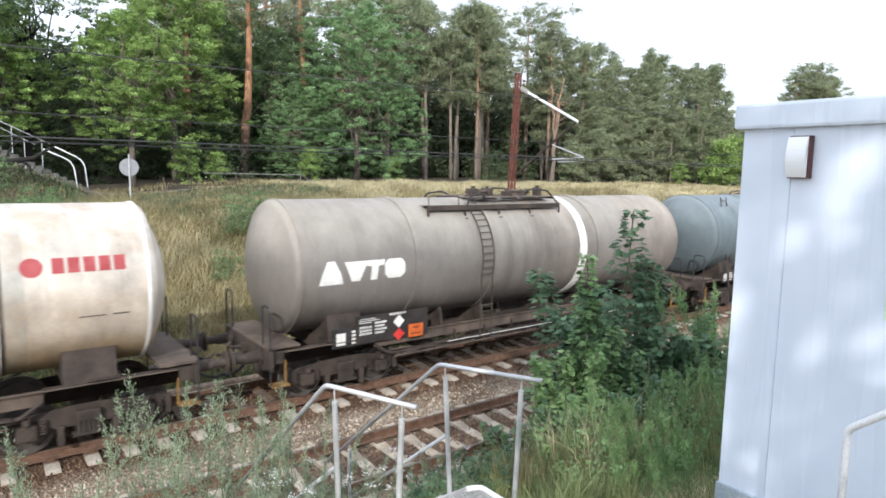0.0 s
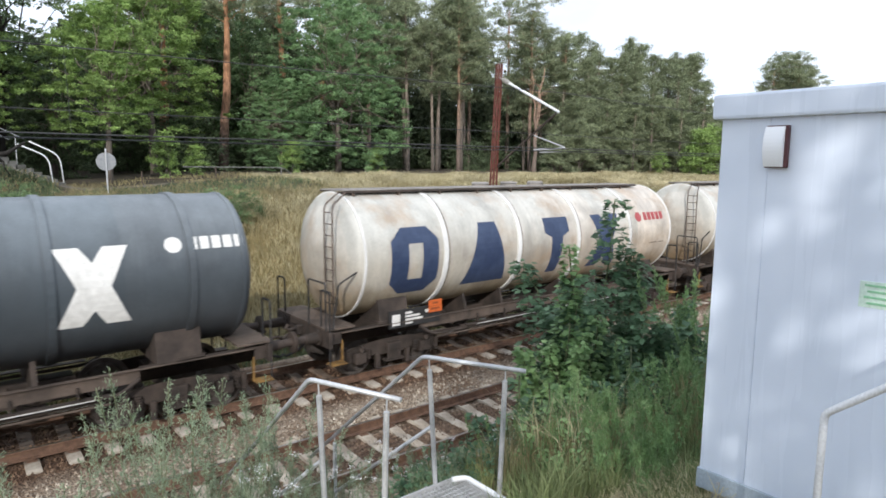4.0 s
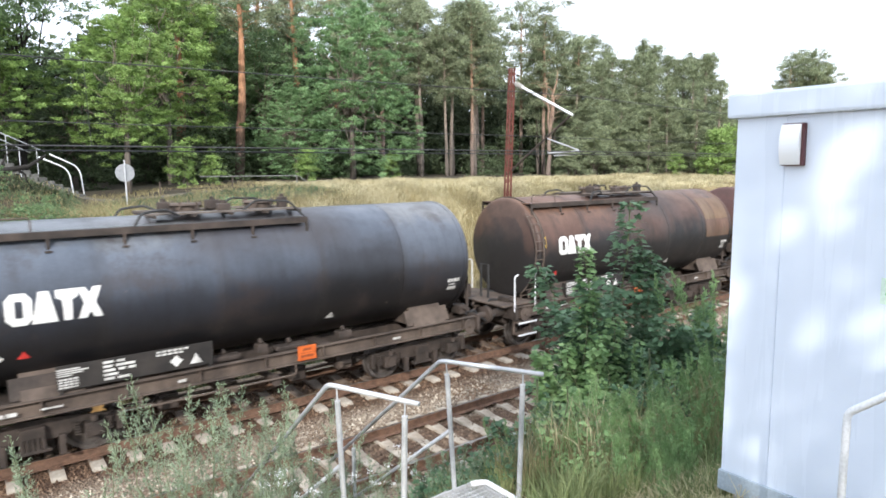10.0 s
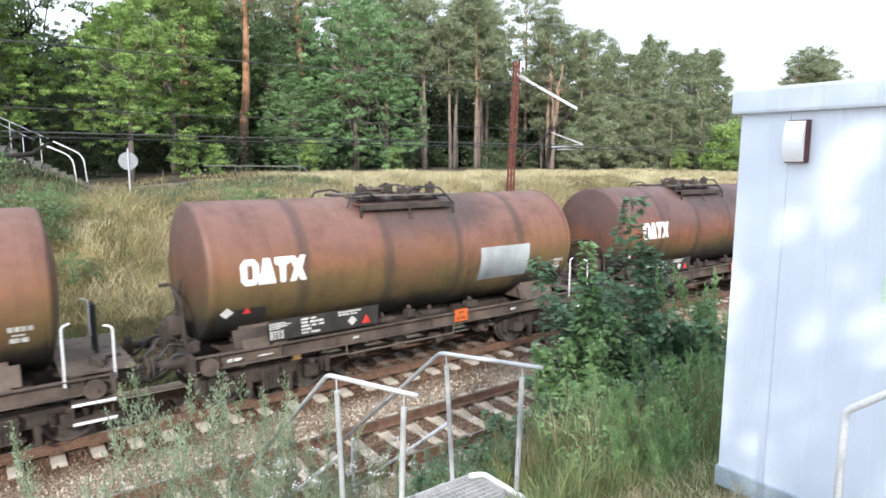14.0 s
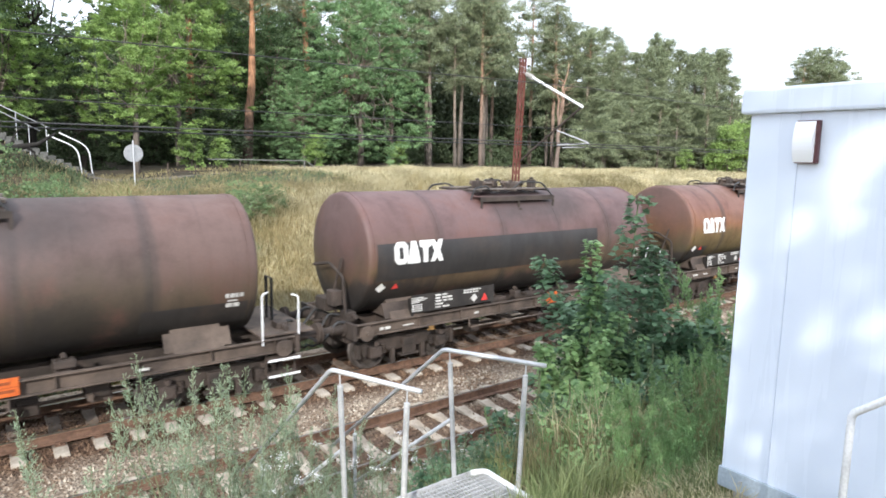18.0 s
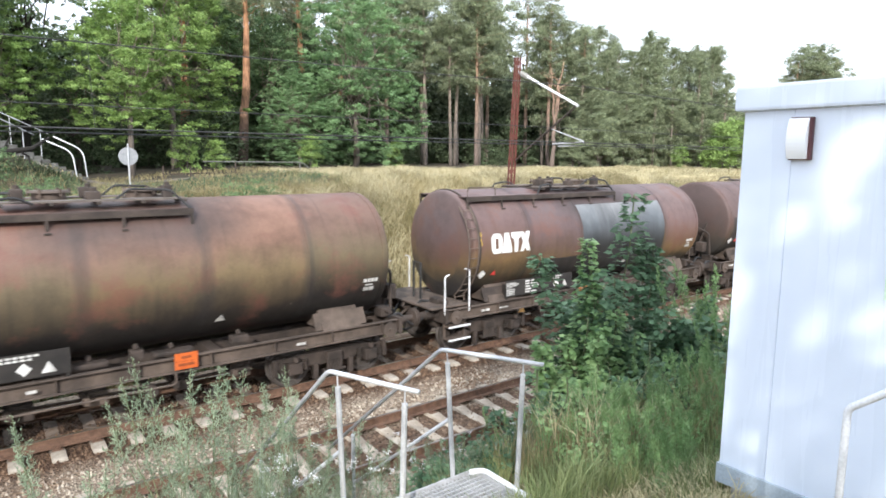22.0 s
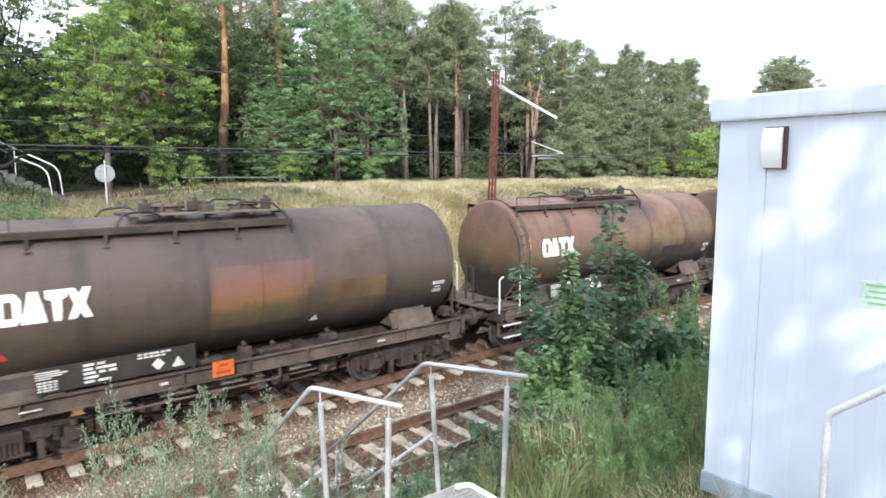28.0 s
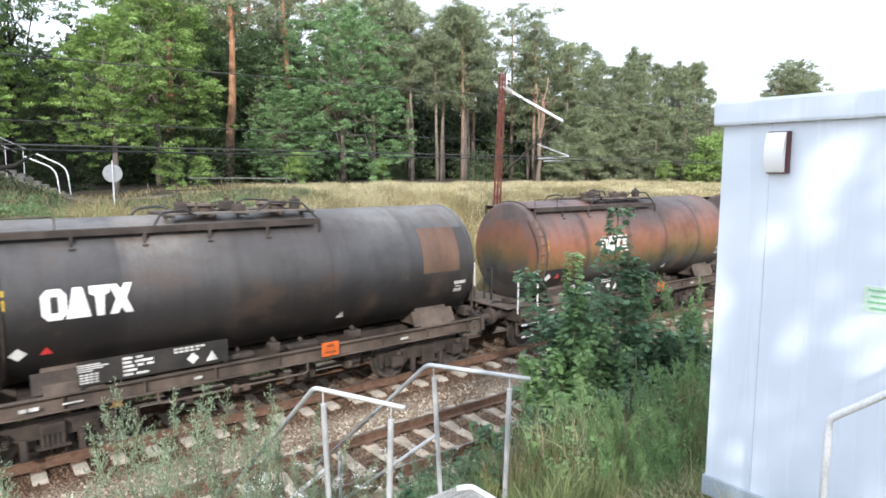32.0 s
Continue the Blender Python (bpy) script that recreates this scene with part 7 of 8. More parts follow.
pine_spire = tree("pine_tree", pine_meshes(15.0, 0.25, 3.0, 83, 170, 0.17, 70, 0.8), M_GREY_BARK, M_NEEDLE, "slender pine with a pointed top", "pine tree", G)
stand(pine_spire, [(66.0, 46.9, 15, 0.97), (69.5, 42.6, 200, 0.86), (57.5, 49.8, 120, 0.98), (60.2, 43.6, 40, 0.80), (71.0, 41.0, 310, 0.86), (53.4, 51.5, 260, 1.02)])
pine_young = tree("young_pine", pine_meshes(6.0, 0.03, 2.6, 47, 190, 0.09, 70, 0.5), M_GREY_BARK, M_NEEDLE, "young pine bushy to the ground at the meadow's edge", "pine tree", "young pines at the meadow's edge")
stand(pine_young, [(49.5, 43.5, 0, 0.62), (52.2, 42.6, 60, 0.8), (54.6, 43.2, 130, 1.0), (57.0, 42.0, 200, 0.9), (59.4, 42.2, 270, 1.1), (61.8, 41.2, 340, 0.95), (64.0, 40.6, 30, 1.15), (66.4, 39.6, 100, 1.0), (68.5, 38.6, 170, 1.1), (71.0, 38.0, 240, 1.0), (55.8, 45.6, 310, 1.25), (60.5, 45.0, 20, 1.3)])
ash = tree("ash_tree", broad_meshes(11.5, 3.5, 0.30, 23, 46000, 0.135, 0.2, 64, 0.25), M_GREY_BARK, M_LEAF, "bright green broad-leaved tree with hanging sprays", "broad-leaved tree", G)
stand(ash, [(8.0, 40.5, 0, 0.88), (1.6, 42, 100, 0.85), (12.0, 46.5, 220, 1.2), (-3.5, 39, 300, 0.7), (66, 31.5, 90, 0.35)])
front_oak = tree("oak_tree", broad_meshes(13.8, 5.6, 0.10, 29, 78000, 0.155, 0.24, 120), M_GREY_BARK, M_LEAF_MID, "fresh green broad-leaved tree with leafy skirts", "broad-leaved tree", G)
stand(front_oak, [(26.0, 46, 0, 1.0), (21.3, 46.5, 150, 0.52)])
oak = tree("oak_tree", broad_meshes(14.2, 4.2, 0.04, 31, 20000, 0.24, 0.24, 80), M_GREY_BARK, M_LEAF_DARK, "dense green broad-leaved tree with leafy skirts", "broad-leaved tree", G)
stand(oak, [(21.8, 53, 130, 0.85), (16.5, 57, 240, 1.1), (32.5, 58.5, 310, 0.9), (20, 58, 290, 1.1)])
shade_oak = tree("oak_tree", broad_meshes(13.0, 4.4, 0.03, 33, 18000, 0.24, 0.24, 80), M_GREY_BARK, M_UNDERLEAF, "broad-leaved tree with the wood's shade painted into its leaves", "broad-leaved tree", G)
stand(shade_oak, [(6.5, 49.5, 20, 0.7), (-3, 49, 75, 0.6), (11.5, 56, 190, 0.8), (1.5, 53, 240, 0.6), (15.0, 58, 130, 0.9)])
loose_oak = tree("oak_tree", broad_meshes(15.0, 4.6, 0.38, 35, 19000, 0.17, 0.26, 60), M_DARK_BARK, M_LEAF_DARK, "thin-crowned dark tree with sky between its boughs", "broad-leaved tree", G)
stand(loose_oak, [(0.2, 40.5, 0, 1.0), (-4.5, 44, 120, 1.05), (3.4, 46, 200, 1.0), (-1.5, 47.5, 60, 1.1)])
sapling = tree("sapling", broad_meshes(4.2, 1.35, 0.1, 37, 3000, 0.2, 0.05, 26), M_GREY_BARK, M_LEAF, "young bright green sapling by the footpath", "sapling", "saplings at the wood's edge")
stand(sapling, [(11.2, 41, 0, 0.68), (13.2, 41.5, 90, 0.5), (60.5, 35.0, 30, 0.8), (61.6, 34.3, 120, 1.15), (63.2, 34.5, 250, 1.3), (58.6, 37.2, 75, 0.6), (20.5, 43, 50, 0.6), (28.5, 44, 10, 0.55)])
under = tree("undergrowth_bush", broad_meshes(3.4, 2.4, 0.0, 41, 3600, 0.22, 0.05, 34), M_GREY_BARK, M_UNDERLEAF, "undergrowth bush darkened for the wood's shade", "bush", "undergrowth bushes")
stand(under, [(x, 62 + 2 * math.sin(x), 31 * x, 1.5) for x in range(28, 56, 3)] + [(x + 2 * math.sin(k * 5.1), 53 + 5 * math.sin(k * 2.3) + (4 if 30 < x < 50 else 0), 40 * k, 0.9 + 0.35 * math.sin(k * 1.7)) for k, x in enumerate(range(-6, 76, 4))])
slope_bush = tree("slope_bush", broad_meshes(1.9, 1.5, 0.0, 43, 2600, 0.12, 0.03, 26), M_GREY_BARK, M_LEAF_DARK, "low dark green bush on the cutting slope", "bush", "bushes on the slope")
stand(slope_bush, [(6.6, 19.6, 0, 0.45), (-1.8, 20.5, 200, 1.2), (-4.0, 21, 300, 1.5), (7.75, 21.35, 10, 0.62), (8.3, 21.7, 120, 0.55), (-2.6, 25, 330, 1.2), (0.4, 19.3, 40, 0.75), (1.3, 21.6, 160, 0.8), (-0.7, 18.4, 250, 0.8), (1.2, 17.7, 320, 0.5), (2.2, 23.3, 80, 0.6), (0.0, 23.4, 210, 1.0), (2.4, 20.2, 130, 0.4)])


def bare_tree(x, y, h, seed):
    """A dead tree: pale forked stem and bare crooked boughs."""
    rng = np.random.default_rng(seed)
    base = tagged(new("dead_tree"), "dead tree with a pale forked stem and bare boughs", "tree", G)
    base.location = (x, y, ground_z(x, y) - 0.1)
    bm = bmesh.new()
    limbs(bm, (0, 0, -0.3), (0.2, 0, h * 0.38), 0.30, rng, 0.08, 5, 9, 0.2)
    for dx, t, r in ((-0.9, 0.92, 0.17), (1.3, 1.0, 0.19), (0.3, 0.8, 0.14)):
        limbs(bm, (0.2, 0, h * 0.36), (0.2 + dx, 0.2 * dx, h * t), r, rng, 0.12, 6, 7, 0.03)
    part("trunk", bm, M_BROWN_BARK, base, smooth=True)
    for k in range(14):
        t = rng.uniform(0.4, 0.9)
        a = rng.uniform(0, 6.28)
        p = Vector((0.2 + rng.uniform(-0.6, 0.9) * t, 0, h * t))
        bm = bmesh.new()
        limbs(bm, p, p + Vector((math.cos(a) * 2.2, math.sin(a) * 1.4, rng.uniform(-0.2, 1.3))) * rng.uniform(0.5, 1.1), 0.06, rng, 0.25, 4, 5)
        part("bough", bm, M_BROWN_BARK, base)


bare_tree(47.0, 44.0, 10.5, 5)


def leaning_tree():
    """A dark stem that leans out over the garden steps."""
    rng = np.random.default_rng(15)
    base = tagged(new("leaning_tree"), "dark leaning tree stem beside the garden steps", "tree", G)
    base.location = (-3.6, 34.0, 3.0)
    bm = bmesh.new()
    pipe(bm, [(-0.6, 0, -0.3), (-0.2, 0, 0.9), (0.6, 0, 1.7), (2.4, 0, 1.95), (4.6, 0, 1.75), (6.3, 0.1, 2.1), (7.0, 0.2, 2.6)], [0.34, 0.3, 0.27, 0.25, 0.2, 0.1, 0.05], 10)
    part("trunk", bm, M_DARK_BARK, base, smooth=True)
    for k in range(7):
        p = Vector((2.0 + 0.65 * k, 0, 1.9))
        bm = bmesh.new()
        limbs(bm, p, p + Vector((rng.uniform(-0.3, 0.9), rng.uniform(-0.5, 0.5), rng.uniform(0.5, 1.3) * (1 if k % 3 else -0.8))), 0.06, rng, 0.3, 4, 5)
        part("bough", bm, M_DARK_BARK, base)


leaning_tree()
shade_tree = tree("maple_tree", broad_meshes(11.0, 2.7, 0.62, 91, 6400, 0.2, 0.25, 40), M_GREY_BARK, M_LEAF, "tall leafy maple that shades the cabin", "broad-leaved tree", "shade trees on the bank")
stand(shade_tree, [(-4.6, -8.2, 0, 1.0)])


# ---------------------------------------------------------------- wood far behind, as one dark mass of trees
def far_wood():
    rng = np.random.default_rng(77)
    n = 430
    x = rng.uniform(-60, 150, n)
    y = rng.uniform(64, 100, n)
    top = rng.uniform(13, 18, n) * np.where(x > 66, 0.55, 1.0) * np.where(x < 14, 0.5, 1.0)
    per = 640
    c = np.repeat(np.stack([x, y, np.zeros(n)], 1), per, 0)
    hgt = np.repeat(top, per) * np.clip(rng.uniform(0.0, 1.0, per * n), 0.02, 1)
    rad = 2.6 * np.sqrt(np.clip(1.05 - hgt / np.repeat(top, per), 0.05, 1))
    a = rng.uniform(0, 6.28, len(c))
    c[:, 0] += np.cos(a) * rad * rng.uniform(0.3, 1, len(c))
    c[:, 1] += np.sin(a) * rad * rng.uniform(0.3, 1, len(c))
    c[:, 2] = 4.6 + hgt
    # thick young growth between the stems
    m = 330
    lx, ly = rng.uniform(-30, 110, m), rng.uniform(60, 74, m)
    low = np.repeat(np.stack([lx, ly, np.full(m, 4.2)], 1), 480, 0)
    low += rng.normal(0, 1, low.shape) * np.array([1.7, 1.2, 0.0])
    low[:, 2] += rng.uniform(0, 13.0, len(low)) * rng.uniform(0.3, 1.0, len(low))
    c = np.concatenate([c, low])
    v, f = blades(c, rng.normal(size=c.shape), 0.72, 0.5, rng)
    tagged(soup("far_wood", v, f, M_FARWOOD), "pine wood behind the first trees, its shade painted dark", "wood", kind="stuff")


far_wood()


# ---------------------------------------------------------------- grass
def grass(name, n, xr, yr, height, width, material, label, seed, keep=None, lean=0.35):
    rng = np.random.default_rng(seed)
    x, y = rng.uniform(*xr, n), rng.uniform(*yr, n)
    clump = np.array([noise.noise((a * 0.55, b * 0.55, seed)) for a, b in zip(x, y)])
    ok = clump > -0.28 + rng.uniform(-0.15, 0.15, n)
    if keep is not None:
        ok &= np.array([keep(a, b) for a, b in zip(x, y)])
    x, y, clump = x[ok], y[ok], clump[ok]
    z = np.array([ground_z(a, b) for a, b in zip(x, y)])
    h = height * rng.uniform(0.45, 1.15, len(x)) * (0.8 + 0.6 * clump)
    a = rng.uniform(0, 6.28, len(x))
    bend = rng.normal(0, lean, (len(x), 2)) * h[:, None]
    c, s = np.cos(a) * width / 2, np.sin(a) * width / 2
    b0 = np.stack([x - c, y - s, z - 0.03], 1)
    b1 = np.stack([x + c, y + s, z - 0.03], 1)
    mx = np.stack([x + bend[:, 0] * 0.35, y + bend[:, 1] * 0.35, z + h * 0.62], 1)
    m0, m1 = mx - np.stack([c, s, 0 * c], 1) * 0.8, mx + np.stack([c, s, 0 * c], 1) * 0.8
    tip = np.stack([x + bend[:, 0], y + bend[:, 1], z + h], 1)
    v = np.stack([b0, b1, m1, m0, tip], 1).reshape(-1, 3)
    k = 5 * np.arange(len(x))[:, None]
    faces = (np.array([[0, 1, 2, 3]]) + k).tolist() + (np.array([[3, 2, 4]]) + k).tolist()
    me = bpy.data.meshes.new(name)
    me.from_pydata(v.tolist(), [], faces)
    me.materials.append(material)
    return tagged(new(name, me), label, "grass", kind="stuff")


grass("meadow_grass", 95000, (2, 62), (21.5, 40), 0.33, 0.032, M_DRYGRASS, "pale dry meadow grass on the plateau", 2, lambda a, b: not (a < 15.5 and b > 22.3 + 0.1 * a), 0.75)
grass("meadow_tussock", 26000, (5, 60), (17.0, 38), 0.55, 0.03, M_SHADE_GRASS, "brownish tussocks in the dry meadow", 23, lambda a, b: noise.noise((a * 0.9, b * 0.9, 7.0)) > 0.22 and not (a < 19 and b > 26), 0.7)
grass("bank_straw", 1500, (-4, 4.5), (31.5, 35.4), 0.35, 0.03, M_SHADE_GRASS, "yellowing grass on the bank by the garden steps", 24, None, 0.7)
# Growth in M_UNDERLEAF likewise has shade put into its colour.
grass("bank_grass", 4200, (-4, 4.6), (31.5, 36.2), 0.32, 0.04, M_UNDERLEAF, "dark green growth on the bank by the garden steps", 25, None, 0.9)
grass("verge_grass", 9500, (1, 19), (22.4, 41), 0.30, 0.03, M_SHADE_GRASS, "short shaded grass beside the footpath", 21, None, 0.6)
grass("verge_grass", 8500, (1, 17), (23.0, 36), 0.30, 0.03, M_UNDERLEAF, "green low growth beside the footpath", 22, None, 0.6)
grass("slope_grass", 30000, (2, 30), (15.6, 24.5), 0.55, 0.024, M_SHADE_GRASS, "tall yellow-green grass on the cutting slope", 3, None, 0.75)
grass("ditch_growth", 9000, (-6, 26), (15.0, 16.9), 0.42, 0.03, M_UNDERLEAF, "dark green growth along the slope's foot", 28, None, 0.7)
grass("slope_grass", 5000, (-8, 4.5), (15.6, 27), 0.65, 0.03, M_GRASS, "rank green grass on the cutting slope", 12, None, 0.7)
grass("slope_grass", 20000, (-8, 5), (15.6, 27), 0.7, 0.03, M_SHADE_GRASS, "yellowing grass among the green on the slope", 13, None, 0.8)
grass("slope_grass", 48000, (-5.0, 24), (16.4, 24.5), 0.62, 0.02, M_DRYGRASS, "tall dry straw on the cutting slope", 8, lambda a, b: (a > 13 or b < 22.2) and a > 2.0 + 1.2 * math.sin(b * 1.3), 0.8)
grass("bank_grass", 24000, (4.35, 8.6), (2.6, 6.4), 0.46, 0.010, M_GRASS, "tall green grass on the bank by the cabin", 4, lambda a, b: b > 3.25 or a > 5.4, 0.24)
grass("bank_grass", 5200, (4.3, 8.6), (2.3, 5.6), 0.8, 0.010, M_SHADE_GRASS, "tall ripening grass on the bank by the cabin", 14, lambda a, b: b > 3.3 or a > 5.6, 0.2)
grass("bank_grass", 5000, (2.6, 4.6), (2.9, 4.9), 0.5, 0.010, M_GRASS, "grass round the stair landing", 15, lambda a, b: not (2.5 < a < 3.95 and 3.4 < b < 4.6))
grass("bank_straw", 3800, (3.5, 5.6), (1.9, 3.6), 0.24, 0.010, M_DRYGRASS, "short dry grass at the cabin's foot", 26, None, 0.7)
grass("bank_grass", 2600, (3.7, 5.6), (2.1, 3.6), 0.34, 0.010, M_GRASS, "short green grass at the cabin's foot", 27, None, 0.5)
grass("bank_straw", 900, (4.6, 7.9), (3.4, 4.9), 0.85, 0.010, M_DRYGRASS, "dry grass stalks on the bank", 5)
grass("bank_grass", 14000, (-1.0, 5.2), (4.6, 6.9), 0.62, 0.012, M_GRASS, "green grass and weeds along the stairs", 6, lambda a, b: not (2.3 < a < 3.55))
grass("track_weeds", 2500, (-3, 18), (5.9, 7.6), 0.35, 0.012, M_GRASS, "weeds at the edge of the ballast", 7)


# ---------------------------------------------------------------- weeds and bushes near the camera
def mugwort(h, seed, stems=5, leaf=0.025, twigs=34, dense=20, reach=0.22):
    """Mugwort: several upright stems set with rising twigs of fine cut leaves, each ending in a thin flower spike."""
    rng = np.random.default_rng(seed)
    stalks = []
    cs, ds, tw, td, tl = [], [], [], [], []
    for k in range(stems):
        bm = bmesh.new()
        stalks.append(bm)
        a = rng.uniform(0, 6.28)
        foot = Vector((math.cos(a), math.sin(a), 0)) * rng.uniform(0.0, 0.16)
        tip = foot + Vector((math.cos(a) * 0.22 * rng.uniform(0.2, 1.4), math.sin(a) * 0.22 * rng.uniform(0.2, 1.4), 1)) * h * rng.uniform(0.72, 1.0)
        limbs(bm, foot, tip, 0.0055, rng, 0.05, 6, 5, 0.0022)
        for j in range(twigs):
            t = 0.06 + 0.86 * (j + rng.uniform(0, 1)) / twigs
            p = np.array(foot.lerp(tip, t))
            b = j * 2.4 + rng.normal(0, 0.4)
            d = np.array([math.cos(b), math.sin(b), rng.uniform(1.2, 2.3)])
            d /= np.linalg.norm(d)
            far = (reach * (1 - t) ** 0.75 + 0.05) * rng.uniform(0.6, 1.15)
            tw.append(p), td.append(d), tl.append(far * 0.9)
            for q in range(dense):
                f = rng.uniform(0.12, 1.0) ** 0.8
                cs.append(p + d * far * f + rng.normal(0, 0.004, 3))
                ds.append(d * 0.7 + rng.normal(0, 0.55, 3))
        for j in range(90):
            t = rng.uniform(0.76, 1.0)
            p = foot.lerp(tip, t)
            cs.append(np.array(p) + rng.normal(0, 0.008, 3) * (1.4 - t) * 3)
            ds.append(rng.normal(0, 0.5, 3) + np.array([0, 0, 0.8]))
    v, f = blades(np.array(cs), np.array(ds), leaf, leaf * 0.23, rng)
    v2, f2 = blades(np.array(tw), np.array(td), np.array(tl)[:, None], 0.004, rng)
    v, f = np.concatenate([v, v2]), np.concatenate([f, f2 + len(v)])
    return stalks, v, f


def weed(name, meshes, leaf, label, category, group):
    bm, v, f = meshes
    base = tagged(new(name), label, category, group)
    for b in bm if isinstance(bm, list) else [bm]:
        part("stem", b, M_STEM, base)
    soup("leaves", v, f, leaf, base)
    return base


def place_weed(proto, spots, size_of):
    """(x, y, top height above the rails, heading)."""
    for i, (x, y, top, a) in enumerate(spots):
        g = ground_z(x, y)
        s = (top - g) / size_of
        m = pose(x, y, g - 0.02, 0, 0, a)
        if i == 0:
            proto.matrix_basis = m @ Matrix.Scale(s, 4)
        else:
            ob = copy_thing(proto, m)
            ob.scale = (s, s, s)


mug_a = weed("mugwort", mugwort(1.6, 51, 5), M_MUGWORT, "grey-green mugwort in flower beside the stairs", "weed", "mugwort plants")
place_weed(mug_a, [(1.29, 5.31, 3.22, 0), (1.55, 5.30, 3.10, 70), (2.01, 5.50, 2.75, 160), (1.42, 5.45, 3.0, 250), (0.64, 6.47, 2.55, 20), (2.53, 5.59, 2.75, 330), (1.60, 4.75, 2.8, 40)], 1.6)
mug_b = weed("mugwort", mugwort(1.5, 57, 3), M_MUGWORT, "thin grey-green mugwort beside the stairs", "weed", "mugwort plants")
place_weed(mug_b, [(1.95, 6.55, 1.45, 20), (2.6, 6.6, 1.2, 110), (3.2, 6.35, 1.35, 200), (3.05, 5.75, 1.8, 260), (4.3, 6.3, 1.3, 40), (0.9, 6.9, 1.3, 310), (2.75, 5.15, 2.1, 15), (3.75, 4.55, 2.3, 95), (1.75, 4.44, 2.72, 0), (2.48, 5.00, 2.72, 110), (2.14, 4.55, 2.75, 200), (2.04, 4.1, 2.6, 300), (2.95, 4.75, 2.5, 45), (1.1, 4.6, 2.5, 140), (2.2, 6.1, 2.2, 30), (3.0, 5.3, 2.3, 90), (3.75, 5.0, 2.25, 10), (4.1, 5.4, 2.0, 80), (3.9, 5.9, 1.6, 150), (1.6, 5.9, 2.2, 250), (2.15, 5.2, 2.35, 320), (1.2, 5.8, 2.4, 70)], 1.5)


def maple(h, width, seed, leaves=1500, leaf=0.15, lobes=22):
    """A young maple: upright shoots with large lobed leaves held out in tiers."""
    rng = np.random.default_rng(seed)
    stalks = []
    cs, ds = [], []
    for k in range(7):
        bm = bmesh.new()
        stalks.append(bm)
        a = k * 0.9 + rng.normal(0, 0.3)
        foot = Vector((math.cos(a), math.sin(a), 0)) * 0.15
        lead = k == 0
        tip = Vector((math.cos(a) * width * (0.12 if lead else rng.uniform(0.4, 0.9)), math.sin(a) * width * (0.12 if lead else rng.uniform(0.4, 0.9)), h * (1.0 if lead else rng.uniform(0.45, 0.78))))
        limbs(bm, foot, tip, 0.028, rng, 0.1, 6, 6)
        for j in range(leaves // 7):
            t = rng.uniform(0.12, 1.0)
            p = np.array(foot.lerp(tip, t))
            b = rng.uniform(0, 6.28)
            reach = rng.uniform(0.05, 1) * width * 0.42 * (1.12 - t) + 0.05
            d = np.array([math.cos(b), math.sin(b), rng.uniform(-0.15, 0.35)])
            cs.append(p + d * reach)
            ds.append(d + np.array([0, 0, -0.35]) + rng.normal(0, 0.25, 3))
    cs, ds = np.array(cs), np.array(ds)
    # each leaf: five fingers as a fan of four-sided blades
    n = len(cs)
    d, _ = turn_to(ds, rng)
    up = np.array([0, 0, 1.0]) + rng.normal(0, 0.25, (n, 3))
    u = np.cross(up, d)
    u /= np.linalg.norm(u, axis=1, keepdims=True) + 1e-9
    size = leaf * rng.uniform(0.55, 1.2, (n, 1))
    rim = [(0.0, 0.0), (-0.12, 0.42), (0.30, 0.34), (0.42, 0.62), (0.62, 0.30), (1.05, 0.0), (0.62, -0.30), (0.42, -0.62), (0.30, -0.34), (-0.12, -0.42)]
    v = np.stack([cs + d * size * a + u * size * b for a, b in rim], 1).reshape(-1, 3)
    f = (np.arange(10)[None] + 10 * np.arange(n)[:, None])
    return stalks, v, f


bush_dark = weed("maple_bush", maple(4.2, 1.7, 61, 4400, 0.12), M_MAPLE, "dark green young maple beside the tracks", "bush", "bushes by the tracks")
place_weed(bush_dark, [(8.19, 6.14, 4.28, 0), (8.75, 5.75, 3.45, 130), (7.85, 5.95, 3.05, 220), (8.95, 6.0, 3.3, 250), (8.1, 5.6, 2.9, 10), (9.2, 5.2, 2.45, 60), (8.3, 5.2, 2.5, 300), (8.45, 5.9, 3.5, 40), (8.9, 4.7, 2.2, 200)], 4.2)
bush_light = weed("maple_bush", maple(3.6, 0.75, 67, 4200, 0.088), M_BUSH, "bright green young maple beside the tracks", "bush", "bushes by the tracks")
place_weed(bush_light, [(6.98, 5.90, 3.70, 0), (6.62, 6.2, 1.95, 100), (7.2, 5.8, 3.1, 220), (7.0, 5.6, 2.5, 300)], 3.6)
gold = weed("goldenrod", mugwort(1.9, 71, 4, 0.055, 26, 12, 0.20), M_BUSH, "tall narrow-leaved green weed by the cabin", "weed", "tall green weeds")
place_weed(gold, [(8.35, 4.75, 3.35, 20), (8.75, 4.85, 3.2, 250), (9.1, 4.95, 3.45, 80), (7.15, 4.35, 2.55, 200), (7.95, 4.2, 2.8, 45), (8.5, 4.3, 2.9, 110), (6.9, 4.75, 2.5, 330), (5.6, 3.75, 2.45, 15), (6.05, 3.45, 2.5, 255), (5.2, 4.25, 2.3, 190), (6.35, 4.06, 2.72, 0), (7.5, 4.15, 2.6, 170), (6.6, 3.7, 2.4, 30), (5.7, 4.6, 2.2, 120), (4.75, 4.9, 2.1, 60)], 1.9)

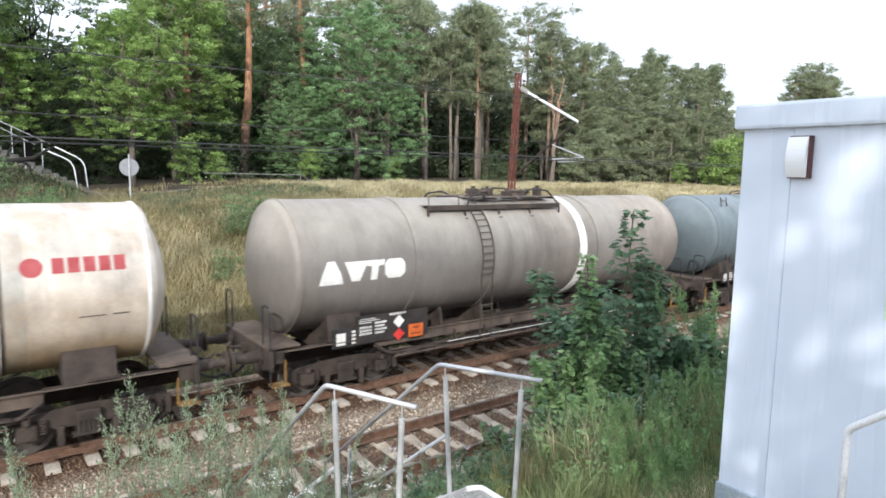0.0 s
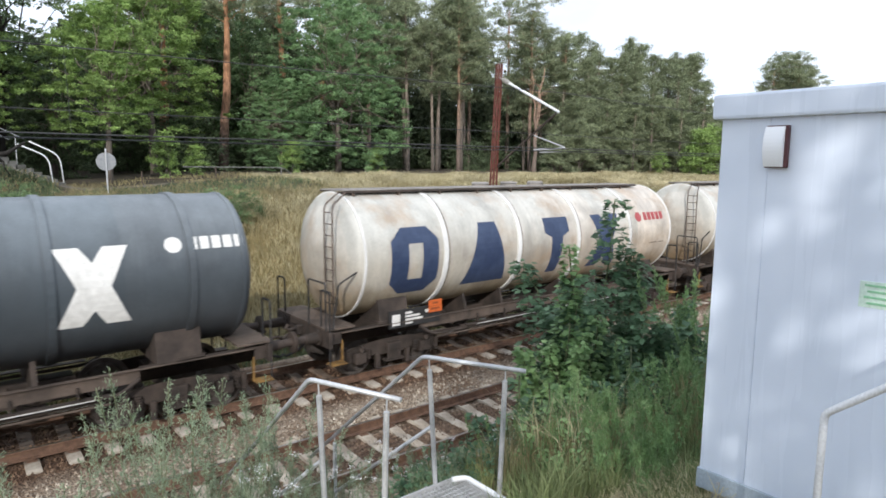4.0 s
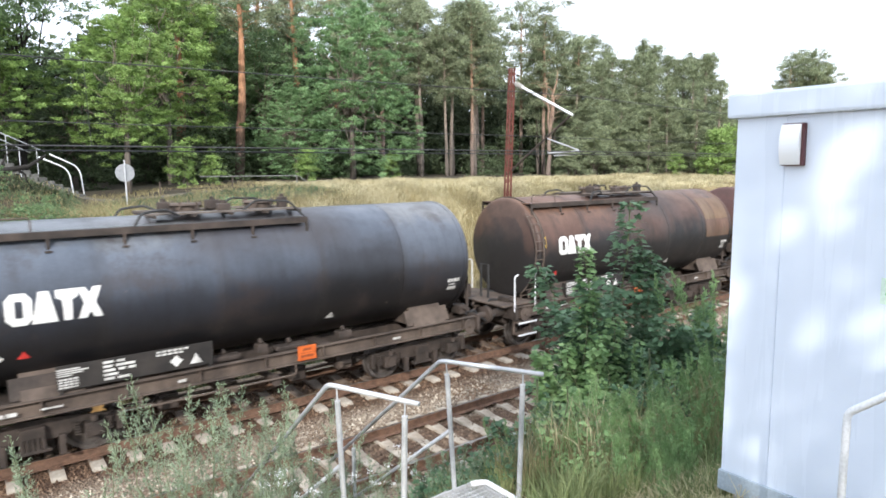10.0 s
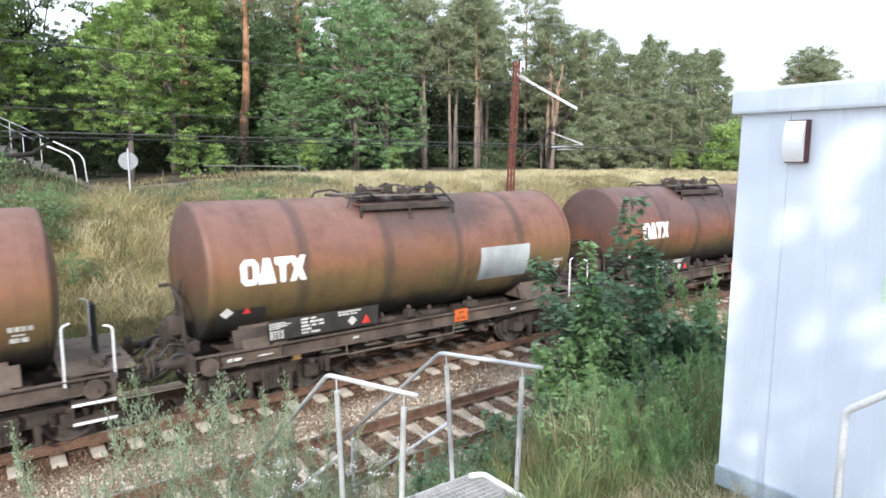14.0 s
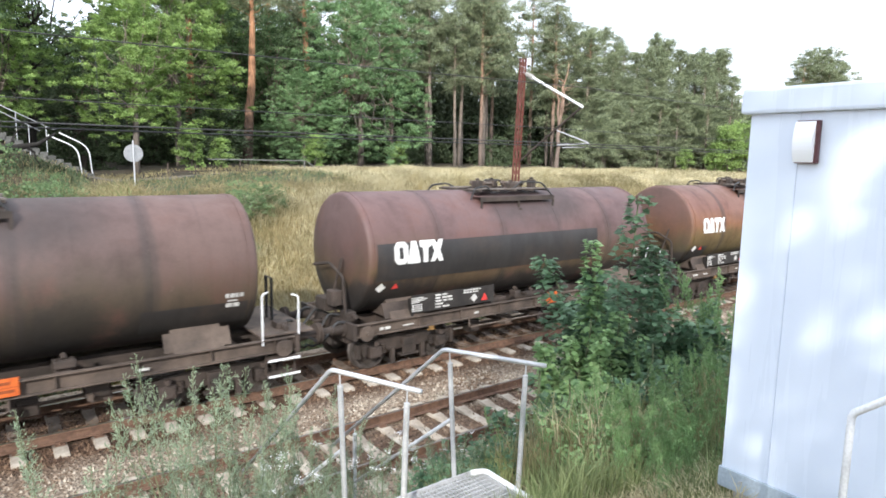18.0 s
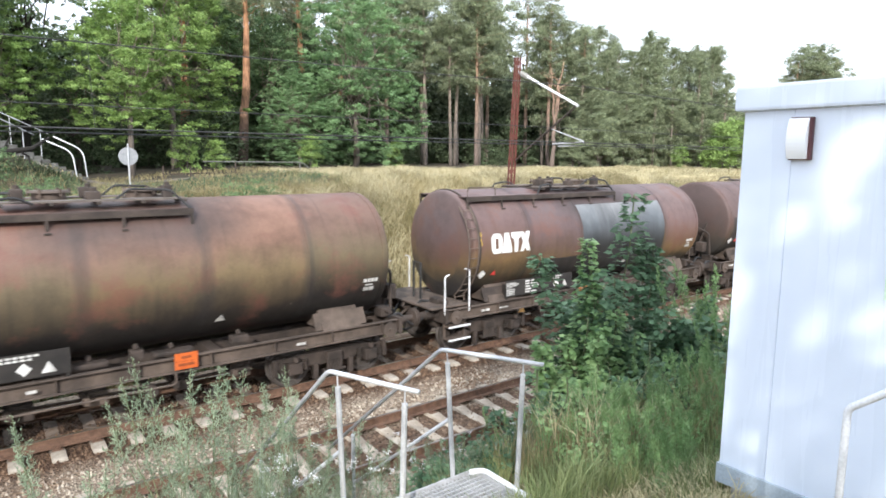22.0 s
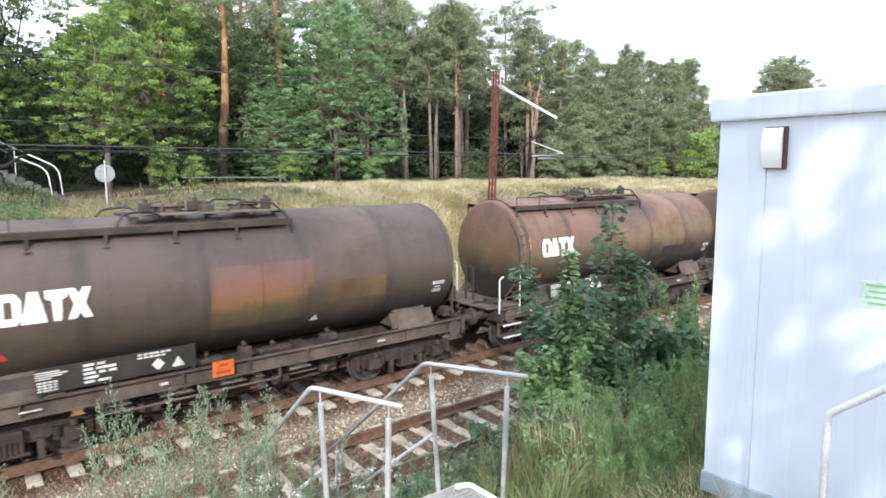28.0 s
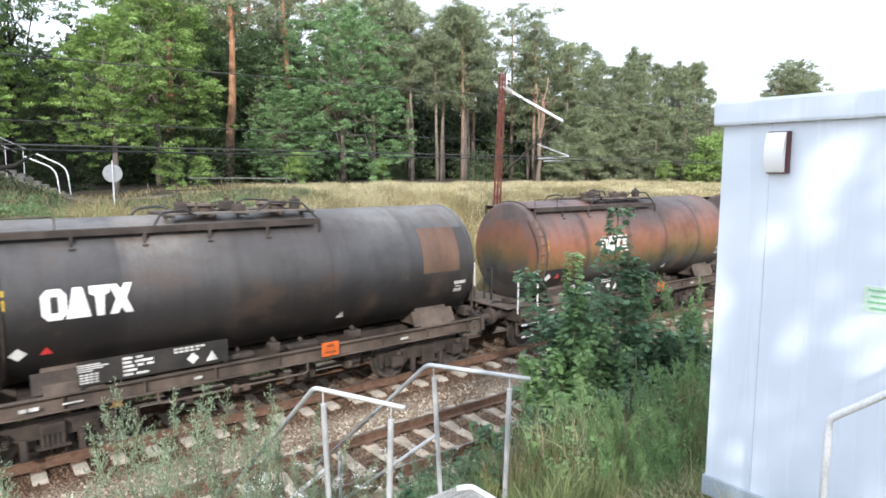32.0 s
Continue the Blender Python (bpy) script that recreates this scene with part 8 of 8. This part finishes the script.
gold_low = weed("goldenrod", mugwort(1.1, 75, 5, 0.050, 20, 10, 0.13), M_BUSH, "young narrow-leaved weed in the grass", "weed", "tall green weeds")
place_weed(gold_low, [(4.75 + 0.38 * (k % 9) + 0.12 * math.sin(k * 3.1), 3.35 + 0.42 * (k // 9) + 0.15 * math.sin(k * 1.9), ground_z(4.75 + 0.38 * (k % 9), 3.35 + 0.42 * (k // 9)) + 0.78 + 0.22 * math.sin(k * 2.3), 71 * k) for k in range(27)] + [(x, y, ground_z(x, y) + h, 57 * x * y) for x, y, h in ((4.5, 2.75, 0.55), (4.3, 3.0, 0.62), (4.72, 2.9, 0.7), (4.55, 3.15, 0.75), (4.95, 3.05, 0.85), (4.15, 2.62, 0.4), (4.85, 2.75, 0.8))], 1.1)
nettle = weed("leafy_weed", maple(1.2, 0.5, 73, 700, 0.065), M_BUSH, "leafy green weed in the tall grass", "weed", "leafy weeds on the bank")
place_weed(nettle, [(4.6 + 0.29 * k, 3.15 + 1.5 * (0.5 + 0.5 * math.sin(k * 2.7)) + 0.06 * k, ground_z(4.6 + 0.29 * k, 3.9) + 0.62 + 0.25 * math.sin(k * 1.3), 47 * k) for k in range(14)] + [(4.35 + 0.33 * (k % 12), 2.75 + 0.42 * (k // 12) + 0.2 * math.sin(k * 1.7), ground_z(4.4 + 0.33 * (k % 12), 3.2) + 0.5 + 0.22 * math.sin(k * 2.3), 67 * k) for k in range(0, 36, 3)], 1.2)
nettle_dark = weed("leafy_weed", maple(1.3, 0.6, 79, 800, 0.075), M_MAPLE, "dark green leafy weed below the bushes", "weed", "leafy weeds on the bank")
place_weed(nettle_dark, [(5.4 + 0.36 * k, 5.0 + 0.5 * math.sin(k * 1.9), ground_z(5.4 + 0.36 * k, 5.0) + 0.95 + 0.3 * math.sin(k * 2.2), 61 * k) for k in range(13)] + [(6.3 + 0.22 * k, 3.9 + 0.5 * math.sin(k * 2.1), 2.35 + 0.3 * math.sin(k * 1.4), 83 * k) for k in range(9)] + [(3.72 + 0.3 * (k % 4), 4.85 + 0.45 * (k // 4), ground_z(3.8, 4.85 + 0.45 * (k // 4)) + 0.85, 77 * k) for k in range(12)] + [(1.3 + 0.27 * (k % 4), 4.7 + 0.5 * (k // 4), ground_z(1.8, 4.7 + 0.5 * (k // 4)) + 0.7, 51 * k) for k in range(12)], 1.3)


def umbel(h, seed):
    """Yarrow: stalks that end in flat heads of small white flowers."""
    rng = np.random.default_rng(seed)
    stalks = []
    heads = []
    for k in range(6):
        bm = bmesh.new()
        stalks.append(bm)
        a = k * 1.1
        tip = Vector((math.cos(a) * 0.22 * rng.uniform(0.3, 1), math.sin(a) * 0.22 * rng.uniform(0.3, 1), h * rng.uniform(0.7, 1)))
        limbs(bm, (0, 0, 0), tip, 0.0035, rng, 0.06, 4, 4, 0.002)
        heads.append(np.array(tip))
    c = np.repeat(np.array(heads), 22, 0) + rng.normal(0, 1, (132, 3)) * np.array([0.022, 0.022, 0.006])
    v, f = blades(c, rng.normal(0, 1, c.shape) * np.array([1, 1, 0.2]), 0.012, 0.011, rng)
    return stalks, v, f


yarrow = weed("yarrow", umbel(1.0, 81), M_WHITE, "white-flowered yarrow on the bank", "flower", "white flowering weeds")
place_weed(yarrow, [(4.75, 4.75, 2.05, 0), (3.0, 4.6, 2.3, 60), (3.9, 5.3, 1.7, 300), (2.1, 4.85, 2.35, 200), (2.75, 4.75, 2.2, 250), (1.85, 4.5, 2.4, 140), (4.3, 5.2, 1.75, 30)], 1.0)


# ---------------------------------------------------------------- motion
def run(t):
    """Metres that the train has gone by t seconds; it slows, at first a little more."""
    early = (-0.72, -0.50, -0.12, 0.0, 0.0)
    k = min(int(t), 3)
    e = early[k] + (early[k + 1] - early[k]) * min(t - k, 1.0)
    return e + 7.7164 * t - 0.8784 * t ** 2 / 32 + 0.2018 * t ** 3 / 1024 - 0.1102 * t ** 4 / 32768


def motions():
    for w in WAGONS:
        c = w["offset"]
        walk(w, [(float(t), pose(c + run(t), TRACK_Y, 0)) for t in range(33)])
    for ws, a, c in SPIN:
        rows, last = [], 0
        times = [k / 15 for k in range(481)]
        for t in times:
            seen = -9 < c + run(t) < 34
            ang = math.degrees(run(t) / 0.46)
            if seen:
                rows.append((t, pose(a, 0, 0.46, 0, ang, 0)))
        if not rows:
            rows = [(0.0, pose(a, 0, 0.46)), (32.0, pose(a, 0, 0.46))]
        if rows[0][0] > 0:
            rows.insert(0, (0.0, rows[0][1]))
        if rows[-1][0] < 32:
            rows.append((32.0, rows[-1][1]))
        walk(ws, rows)


motions()
